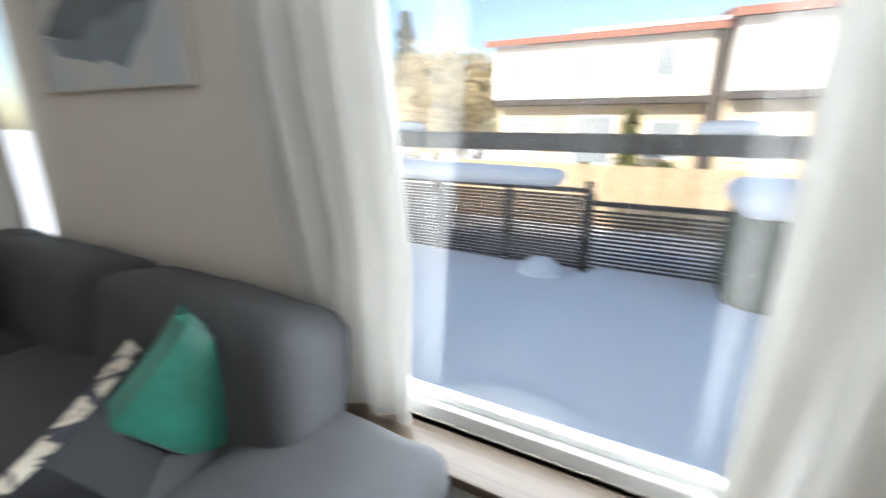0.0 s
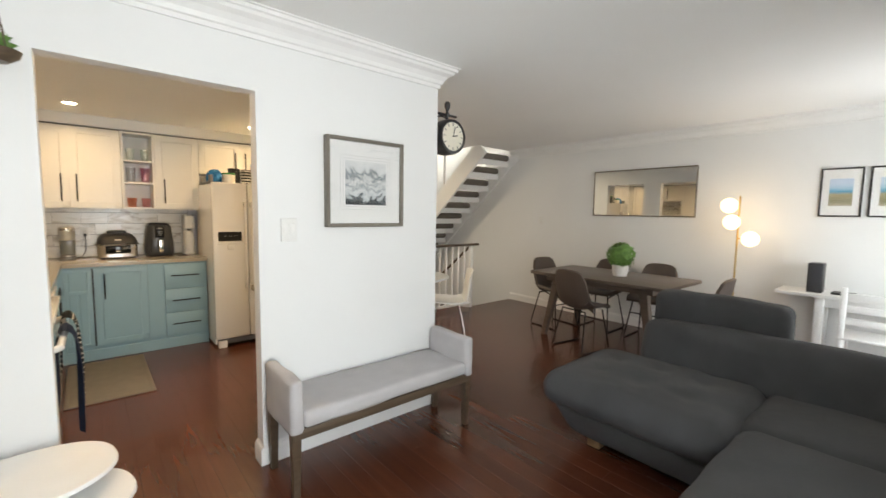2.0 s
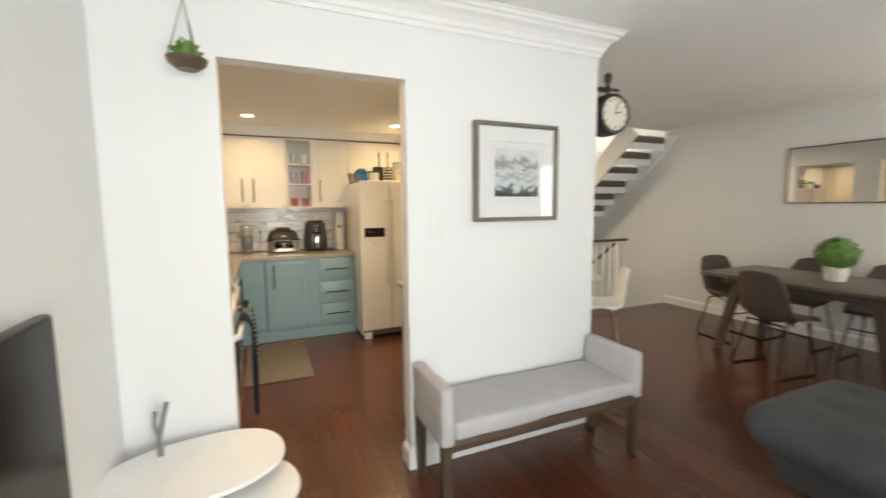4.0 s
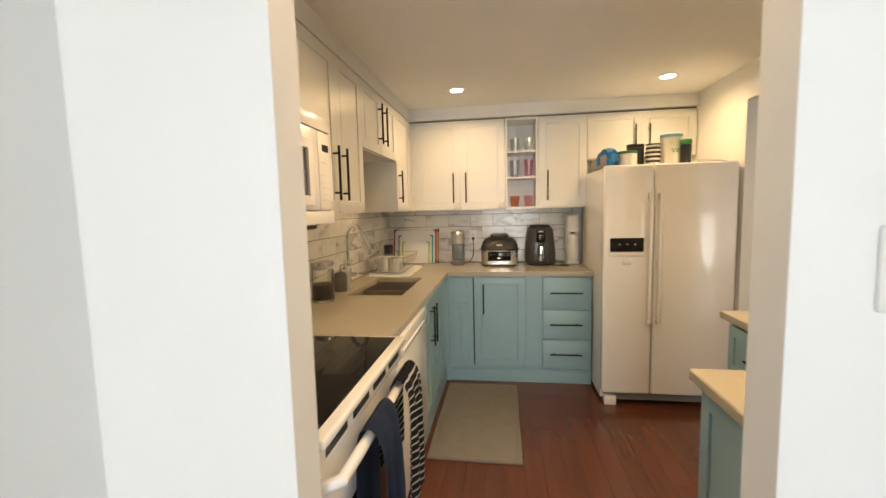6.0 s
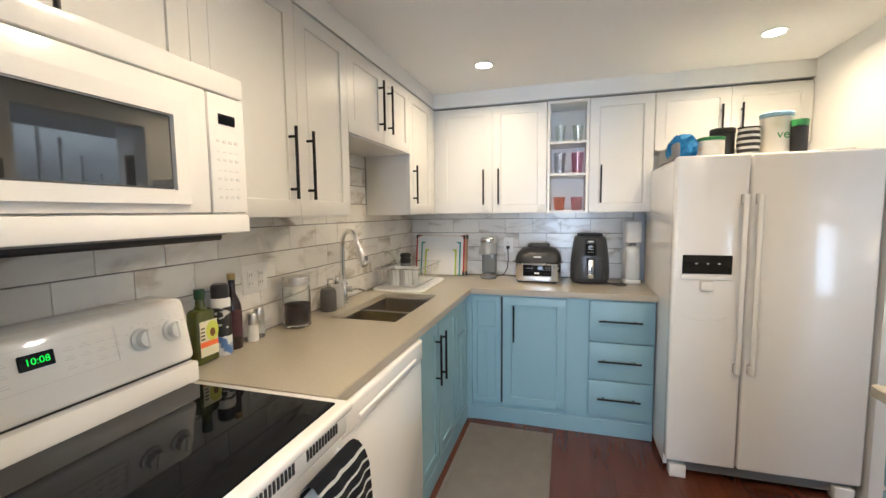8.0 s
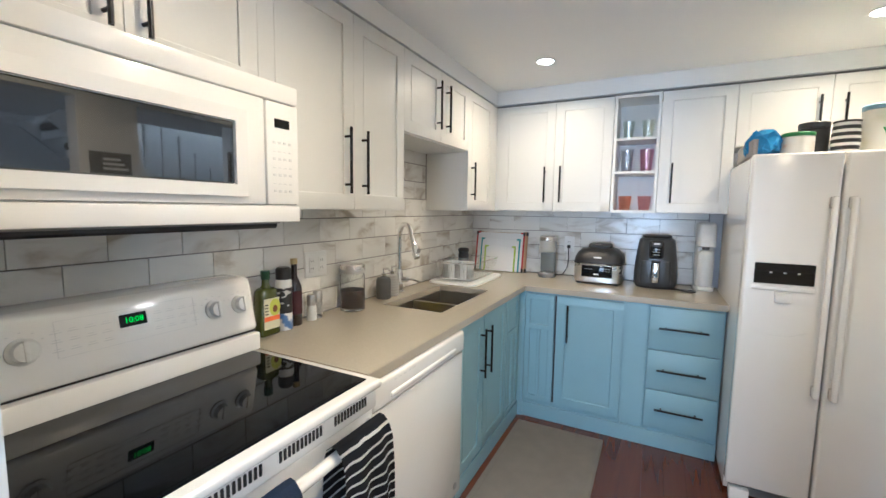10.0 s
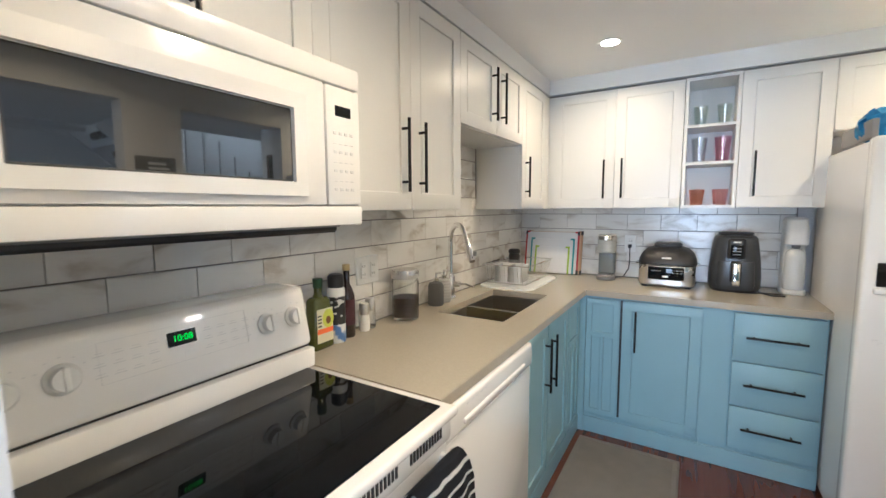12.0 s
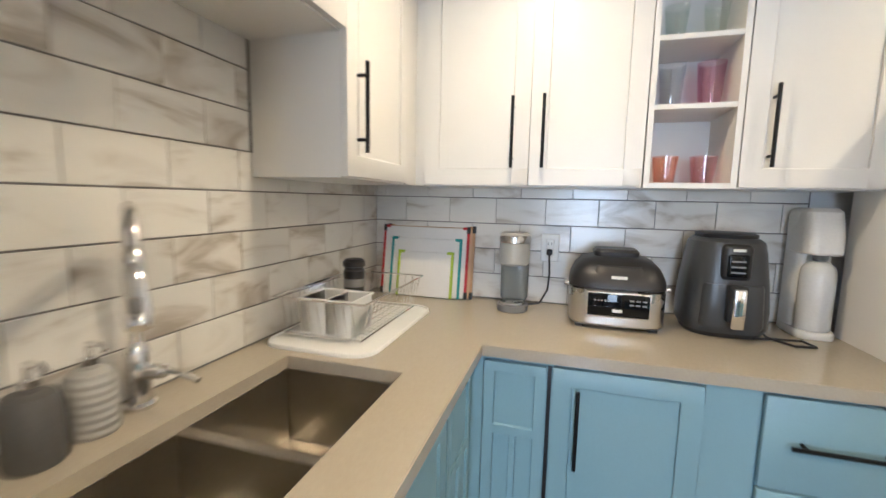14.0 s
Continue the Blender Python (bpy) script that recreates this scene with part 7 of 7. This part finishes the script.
GREENL = mat("green_lid", (0.03, 0.2, 0.05), 0.4)
TUBL = ramp_mat("pale_tub_label", [(0.0, (0.6, 0.2, 0.05)), (0.4, (0.75, 0.72, 0.66)), (0.7, (0.78, 0.78, 0.75)), (1.0, (0.1, 0.3, 0.1))], "noise", 20, 2, rough=0.4)
tub("supplement_tub", 0.335, -4.60, 0.062, 0.105, TUBL, GREENL, 0.02, "pale supplement tub with a green lid on the fridge", "tub")
tub("black_jar", 0.26, -4.68, 0.058, 0.16, DARKPL, DARKPL, 0.03, "black plastic jar on the fridge", "jar")
STRJ = ramp_mat("black_and_white_banded_ceramic", [(0.0, (0.02, 0.02, 0.02)), (0.55, (0.02, 0.02, 0.02)), (0.6, (0.7, 0.7, 0.68)), (1.0, (0.75, 0.74, 0.72))], "wave", 10.5, 0, (0, 0, 1), rough=0.5)
t = thing("striped_cup", (0.16, -4.62, zf), "black and white striped ceramic cup on the fridge", "cup")
part("body", lathe([(0, 0), (0.035, 0), (0.048, 0.03), (0.052, 0.07), (0.046, 0.14), (0.05, 0.15), (0.044, 0.15), (0.04, 0.13), (0, 0.12)], (0.16, -4.62, zf), 28), STRJ, t)
t = tub("protein_tub", 0.035, -4.64, 0.07, 0.215, ramp_mat("cream_tub_label", [(0.0, (0.5, 0.5, 0.2)), (0.45, (0.76, 0.74, 0.66)), (1.0, (0.8, 0.79, 0.74))], "noise", 9, 2, rough=0.4), mat("pale_blue_lid", (0.3, 0.5, 0.65), 0.4), 0.025, "large cream protein tub with a pale blue lid", "tub")
words("ve", 0.06, Matrix.Translation((0.03, -4.5685, zf + 0.1)) @ Matrix(((-1, 0, 0, 0), (0, 0, 1, 0), (0, 1, 0, 0), (0, 0, 0, 1))), mat("green_print", (0.03, 0.3, 0.05), 0.5), t)
tub("green_capped_bottle", -0.035, -4.57, 0.035, 0.165, DARKPL, GREENL, 0.035, "dark bottle with a green cap on the fridge", "bottle")
t = thing("serving_tray", (-0.15, -4.68, zf), "flat tray with folded papers on the fridge", "tray")
part("tray", B(-0.29, -0.09, -4.8, -4.55, zf, zf + 0.012, 0.005), WALNUT, t)
part("papers", B(-0.27, -0.12, -4.77, -4.58, zf + 0.0125, zf + 0.024, 0.003), MOUNT, t)
t = thing("dark_box", (0.49, -4.75, zf), "flat dark grey box on the fridge top", "box")
part("box", B(0.50, 0.522, -4.9, -4.5, zf, zf + 0.075, 0.003), GREYPL, t)

# floor mat
t = thing("floor_mat", (1.4, -4.17, 0), "grey cushioned kitchen mat with a raised border", "mat")
part("mat", B(1.115, 1.655, -4.69, -3.66, 0.0005, 0.012, 0.005, 2), MATGREY, t)
bm = bmesh.new()
for b in ((1.125, 1.145, -4.68, -3.67), (1.625, 1.645, -4.68, -3.67), (1.145, 1.625, -4.68, -4.66), (1.145, 1.625, -3.69, -3.67)):
    box(bm, *b, 0.011, 0.0145, 0.001, 1)
part("border", bm, MATGREY, t)

# ---- yard ----


def ground_z(x, y):
    z = -0.42 - 1.1 * max(0.0, min(1.0, (y - 6.0) / 5.0)) + 0.05 * noise.noise((x * 0.6, y * 0.6, 0))
    z += 0.30 * math.exp(-((x - 0.75) ** 2 / 0.3 + (y - 1.55) ** 2 / 0.12))
    if y < 6:
        z += 0.11 / (1 + math.exp(-(x + 0.16 - 0.285 * (y - 2.05)) * 40))
    return z


bm = bmesh.new()
nx, ny_ = 130, 90
gv = [[bm.verts.new((-10 + 20 * i / nx, YN + 0.17 + 13 * j / ny_, ground_z(-10 + 20 * i / nx, YN + 0.17 + 13 * j / ny_))) for j in range(ny_ + 1)] for i in range(nx + 1)]
for i in range(nx):
    for j in range(ny_):
        bm.faces.new((gv[i][j], gv[i + 1][j], gv[i + 1][j + 1], gv[i][j + 1]))
struct("ground", bm, SNOW, "deep smooth snow over the back yard", "ground", smooth=True)
bm = bmesh.new()
box(bm, -400, 400, 13.9, 900, -1.7, -1.53)
box(bm, -400, 400, -400, -7.6, -1.7, -1.53)
box(bm, -400, -10, -7.6, 13.9, -1.7, -1.53)
box(bm, 10, 400, -7.6, 13.9, -1.7, -1.53)
box(bm, -10, XW - 0.15, -7.6, 1.05, -1.7, -1.53)
box(bm, XE + 0.15, 10, -7.6, 1.05, -1.7, -1.53)
struct("ground", bm, SNOW, "snow covered ground to the horizon", "ground")
wall("foundation", [(XW - 0.15, XE + 0.15, YN + 0.0, YN + 0.16, -1.5, -0.16)], "concrete house foundation", GROUT)
# deck rail just outside
t = thing("deck_rail", (0.6, 1.9, 0), "dark wooden deck rail with lumps of snow", "railing")
GREYW = mat("weathered_grey_wood", (0.12, 0.11, 0.1), 0.8, vary=0.25, bump=0.3)
part("rail", B(-3.0, 3.2, 2.55, 2.66, 1.15, 1.265, 0.008), GREYW, t)
for x in (-3.0, 3.1):
    part("post", B(x, x + 0.1, 2.55, 2.66, -0.5, 1.15), GREYW, t)
for x, w in ((-0.62, 0.28), (1.42, 0.3)):
    b = cushion(x, x + w, 2.55, 2.66, 1.262, 1.33, 0.03, 0.01, cuts=2)
    part("snow_cap", b, SNOW, t, "lump of snow")


def slat_fence(x0, x1, y, z0, z1, gap, open_share=0.8, name="slat_fence"):
    t = thing(name, ((x0 + x1) / 2, y, 0), "dark horizontal-slat fence half buried in snow", "fence", "dark yard fences")
    k = 0
    for i in range(int((z1 - z0) / gap)):
        part("slat", B(x0, x1, y - 0.008, y + 0.008, z0 + i * gap, z0 + i * gap + gap * open_share), FENCED, t, smooth=False)
    nposts = max(2, int((x1 - x0) / 0.9) + 1)
    for i in range(nposts):
        x = x0 + (x1 - x0) * i / (nposts - 1)
        part("post", B(x - 0.05, x + 0.05, y - 0.06, y - 0.009, z0 - 0.2, z1 + 0.14), FENCED, t, smooth=False)
    part("top_rail", B(x0, x1, y - 0.05, y + 0.05, z1, z1 + 0.05), FENCED, t, smooth=False)
    return t


slat_fence(-5.5, 0.55, 5.1, -0.5, 0.56, 0.045)
slat_fence(0.6, 2.4, 4.95, -0.5, 0.44, 0.05, 0.62)
t = thing("snow_drift", (-2.9, 5.1, 0.62), "thick snow lying along the fence top", "snow", kind="stuff")
part("snow", cushion(-5.4, 0.2, 4.95, 5.35, 0.61, 0.82, 0.1, 0.03, cuts=8), SNOW, t)
t = thing("hedge", (3.3, 4.8, -0.45), "dark hedge with a thick cap of snow", "hedge")
part("hedge_body", cushion(2.0, 4.6, 4.2, 5.4, -0.5, 0.62, 0.2, 0.05, cuts=6), SPRUCE, t)
part("snow_cap", cushion(1.95, 4.7, 4.15, 5.45, 0.55, 0.82, 0.13, 0.04, cuts=6), SNOW, t, "thick snow cap")
t = thing("snow_mound", (0.2, 4.7, -0.4), "rounded heap of snow by the fence", "snow", kind="stuff")
part("snow", lathe([(0.3, -0.1), (0.25, 0.08), (0.15, 0.16), (0.06, 0.19), (0, 0.195)], (0.1, 4.75, -0.42), 24), SNOW, t)
t = thing("board_fence", (6, 13, -1.5), "tan upright-board fence behind the yards", "fence")
for i in range(150):
    x = -5 + i * 0.145
    part("board", B(x, x + 0.13, 12.98, 13.0, -1.6, 0.33 + 0.01 * (i % 3)), FENCEL, t, smooth=False)
part("rail", B(-5, 16.7, 13.001, 13.04, -0.9, -0.8), FENCEL, t)
part("rail", B(-5, 16.7, 13.001, 13.04, -0.05, 0.05), FENCEL, t)


def row_house(x0, x1, y, z2, label):
    t = thing("row_house", ((x0 + x1) / 2, y, -1.5), label, "house", "row houses")
    z0, z1, wx = -1.6, 2.5, x1 - x0
    part("wall", B(x0, x1, y, y + 8, z0, z1), mat("beige_brick", (0.5, 0.42, 0.3), 0.8, vary=0.15, scale=2, bump=0.4, fine=30), t, smooth=False)
    u = part("upper_wall", B(x0, x1, y - 0.7, y + 8, z1, z2), SIDING, t, smooth=False)
    nb = int((z2 - z1) / 0.24)
    for i in range(nb):
        part("siding_board", B(x0, x1, y - 0.715, y - 0.7, z1 + 0.01 + i * 0.24, z1 + i * 0.24 + 0.23), SIDING, u, smooth=False)
    bm = bmesh.new()
    pr = [(y - 1.1, z2 - 0.05), (y + 4, z2 + 0.9), (y + 8.4, z2 - 0.05), (y + 8.4, z2 + 0.15), (y + 4, z2 + 1.15), (y - 1.1, z2 + 0.18)]
    a = [bm.verts.new((x0 - 0.3, p, z)) for p, z in pr]
    b = [bm.verts.new((x1 + 0.1, p, z)) for p, z in pr]
    for i in range(6):
        bm.faces.new((a[i], a[(i + 1) % 6], b[(i + 1) % 6], b[i]))
    bm.faces.new(a)
    bm.faces.new(b[::-1])
    part("roof", bm, ROOF, t, smooth=False)
    part("snow_edge", B(x0 + wx * 0.4, x1, y - 1.12, y - 0.4, z2 + 0.19, z2 + 0.3), SNOW, t, "snow along the eave")
    # dark band below the overhang of the upper wall
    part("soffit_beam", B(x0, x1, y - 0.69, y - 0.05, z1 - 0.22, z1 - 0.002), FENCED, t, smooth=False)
    for fx, zz, ww, hh, yy in ((0.12, 3.1, 0.7, 1.0, y - 0.715), (0.45, 3.1, 0.8, 1.0, y - 0.715), (0.78, 3.1, 0.9, 1.0, y - 0.715), (0.15, 0.4, 1.3, 1.3, y), (0.5, 0.0, 1.6, 1.9, y), (0.82, 0.3, 1.3, 1.4, y)):
        cw = x0 + wx * fx
        wi = part("window", frame_bm(cw - ww / 2, cw + ww / 2, yy - 0.06, yy - 0.001, zz, zz + hh, 0.08), WHITEPL, t)
        part("pane", B(cw - ww / 2 + 0.08, cw + ww / 2 - 0.08, yy - 0.03, yy - 0.002, zz + 0.08, zz + hh - 0.08), mat("dim_window_glass", (0.25, 0.28, 0.3), 0.1), wi)
    part("dark_divider", B(x1 - 0.4, x1, y - 1.0, y - 0.716, z0, z2), FENCED, t, smooth=False)
    return t


row_house(-5.3, 2.7, 17.7, 4.5, "cream sided row house with brown roof in sunlight")
row_house(2.8, 10.0, 16.2, 4.5, "cream sided row house with brown roof beside another")


def spruce(x, y, h, r, label, material, seed, count=2600):
    t = thing("tree", (x, y, -1.55), label, "tree", "yard trees")
    part("trunk", lathe([(0.16, -0.2), (0.1, h * 0.5), (0.02, h * 0.98), (0, h)], (x, y, -1.55), 10), BARK, t)
    rnd = random.Random(seed)
    bm = bmesh.new()
    for i in range(count):
        k = rnd.random() ** 0.7
        z = h * (0.08 + 0.92 * k) - 1.55
        rr = r * (1 - k) ** 0.85 * rnd.uniform(0.35, 1.05) * (0.8 + 0.3 * math.sin(z * 5))
        a = rnd.uniform(0, 2 * math.pi)
        d = Vector((math.cos(a), math.sin(a), -0.25))
        p = Vector((x + rr * d.x, y + rr * d.y, z))
        s = Vector((-d.y, d.x, 0)) * 0.12
        q = [bm.verts.new(p - s), bm.verts.new(p + s), bm.verts.new(p + d * 0.38 + Vector((0, 0, rnd.uniform(-0.1, 0.1))))]
        bm.faces.new(q)
    loose("crown", bm, material, t)
    return t


def bare_tree(x, y, h, label, seed):
    """A leaf-shedding tree: trunk, limbs, twigs and clumps of dry leaves."""
    t = thing("tree", (x, y, -1.55), label, "tree", "yard trees")
    rnd = random.Random(seed)
    part("trunk", lathe([(0.16, -0.2), (0.12, h * 0.3), (0.06, h * 0.7), (0.01, h * 0.95)], (x, y, -1.55), 8), BARK, t)
    bm, lf = bmesh.new(), bmesh.new()
    for i in range(46):
        zt = h * rnd.uniform(0.2, 0.9)
        z0 = zt - 1.55
        a = rnd.uniform(0, 6.28)
        L = h * 0.34 * (1.1 - zt / h) + 0.5
        d = Vector((math.cos(a), math.sin(a), rnd.uniform(0.5, 1.1)))
        p0 = Vector((x, y, z0))
        pts = [p0, p0 + d * L * 0.5, p0 + d * L + Vector((0, 0, 0.2))]
        tube(bm, pts, 0.025, 5)
        for j in range(60):
            p = p0 + d * L * rnd.uniform(0.3, 1.1) + Vector((rnd.gauss(0, 0.35), rnd.gauss(0, 0.35), rnd.gauss(0, 0.3)))
            u = Vector((rnd.gauss(0, 1), rnd.gauss(0, 1), rnd.gauss(0, 1))).normalized() * 0.17
            w = u.cross(Vector((rnd.random(), rnd.random(), 1))).normalized() * 0.1
            lf.faces.new([lf.verts.new(p - u), lf.verts.new(p + w), lf.verts.new(p + u)])
    loose("limbs", bm, BARK, t)
    loose("crown", lf, DRYLEAF, t)
    return t


spruce(-12.7, 22, 9.3, 1.9, "tall dark spruce behind the yards", SPRUCE, 5)
for i, (x, y, h) in enumerate(((-16, 20, 6.3), (-13.5, 19.5, 6.0), (-11, 20.5, 6.5), (-9, 19, 6.1), (-7.2, 20, 6.2), (-19, 23, 7), (-10, 24, 7), (-14.6, 17.5, 5.0), (-8.2, 17.2, 4.6))):
    bare_tree(x, y, h, "sunlit tree with dry tan foliage", 20 + i)
for i, (x, y, h) in enumerate(((0.2, 15.6, 3.6), (-1.2, 15.7, 1.8), (1.4, 15.4, 1.9))):
    spruce(x, y, h, 0.5, "narrow evergreen shrub by the house", mat("yellow_green_cedar", (0.16, 0.17, 0.05), 0.8, vary=0.4, scale=4), 40 + i, 800)

# ---- pieces: tiles and planks ----


def tile_mesh(w, h, name="tile"):
    bm = B(-w / 2, w / 2, -0.003, 0.003, -h / 2, h / 2, 0.0012, 1)
    me = bpy.data.meshes.new(name)
    bm.to_mesh(me)
    bm.free()
    me.materials.append(MARBLE)
    return me


bm = bmesh.new()
box(bm, XE - 0.001, XE + 0.009, YS - 0.005, YB0 - 0.002, 0.85, 1.80)
east_tiles = struct("wall_tiling_east", bm, GROUT, "white marble-look brick tiles behind the stove and sink", "tiling")
bm = bmesh.new()
box(bm, 0.585, XE - 0.001, YS - 0.009, YS + 0.001, 0.85, 1.42)
south_tiles = struct("wall_tiling_south", bm, GROUT, "white marble-look brick tiles behind the worktop", "tiling")
TW, TH, G = 0.212, 0.112, 0.0036
cache = {}


def tile(parent, m, w, h):
    key = (round(w, 3), round(h, 3))
    if key not in cache:
        cache[key] = tile_mesh(*key)
    ob = new("tile", cache[key])
    ob.parent = parent
    ob.matrix_basis = m


def course(parent, u0, u1, z, h, off, place):
    u = u0 - off
    while u < u1:
        a, b = max(u, u0), min(u + TW, u1)
        if b - a > 0.02:
            tile(parent, place((a + b) / 2, z + h / 2), b - a - 0.0022, h - G)
        u += TW


for k in range(8):
    z = 0.914 + k * TH
    lo, hi = (YS, YB0 - 0.003) if k < 5 else (-4.54, -3.80)
    course(east_tiles, lo, hi, z, TH, (lo + 4.071 + 0.106 * (k % 2)) % TW, lambda u, v: Matrix.Translation((XE - 0.002, u, v)) @ Matrix.Rotation(math.pi / 2, 4, "Z"))
for k in range(5):
    z = 0.914 + k * TH
    h = TH if k < 4 else 0.055
    course(south_tiles, 0.59, XE - 0.006, z, h, (0.59 - 1.515 + 0.106 * ((k + 1) % 2)) % TW, lambda u, v: Matrix.Translation((u, YS + 0.003, v)))

# hardwood planks along y
floor_ob = struct("floor", B(XW, XE, -4.28, YN, -0.022, -0.021), GROUT, "glossy red-brown hardwood plank floor", "floor")
PW, rnd = 0.105, random.Random(11)
pl_cache, joined, single = {}, bmesh.new(), 0
x = XW + 0.002
while x < XE - 0.01:
    w = min(PW, XE - x) - 0.0006
    y = YF + rnd.uniform(-1.1, 0)
    while y < YN:
        L = rnd.choice((0.9, 1.15, 1.4, 1.65))
        a, b = max(y, YS if x > PX0 else YF if x > SX else -4.28), min(y + L, YN)
        y += L
        if b - a < 0.03:
            continue
        L2 = b - a - 0.0006
        if -1.3 < x < 2.1 and a > -4.9 and single < 300:
            key = (round(w, 4), round(L2, 3))
            if key not in pl_cache:
                q = B(-w / 2, w / 2, -L2 / 2, L2 / 2, -0.018, 0.0, 0.0005, 1)
                me = bpy.data.meshes.new("plank")
                q.to_mesh(me)
                q.free()
                me.materials.append(PLANK)
                pl_cache[key] = me
            ob = new("plank", pl_cache[key])
            ob.parent = floor_ob
            ob.matrix_basis = Matrix.Translation((x + w / 2, (a + b) / 2, 0.0))
            single += 1
        else:
            box(joined, x, x + w, a, b - 0.0012, -0.018, 0.0)
    x += PW
rest = part("plank_field", joined, PLANK, floor_ob, smooth=False)
rest["kind"] = "stuff"
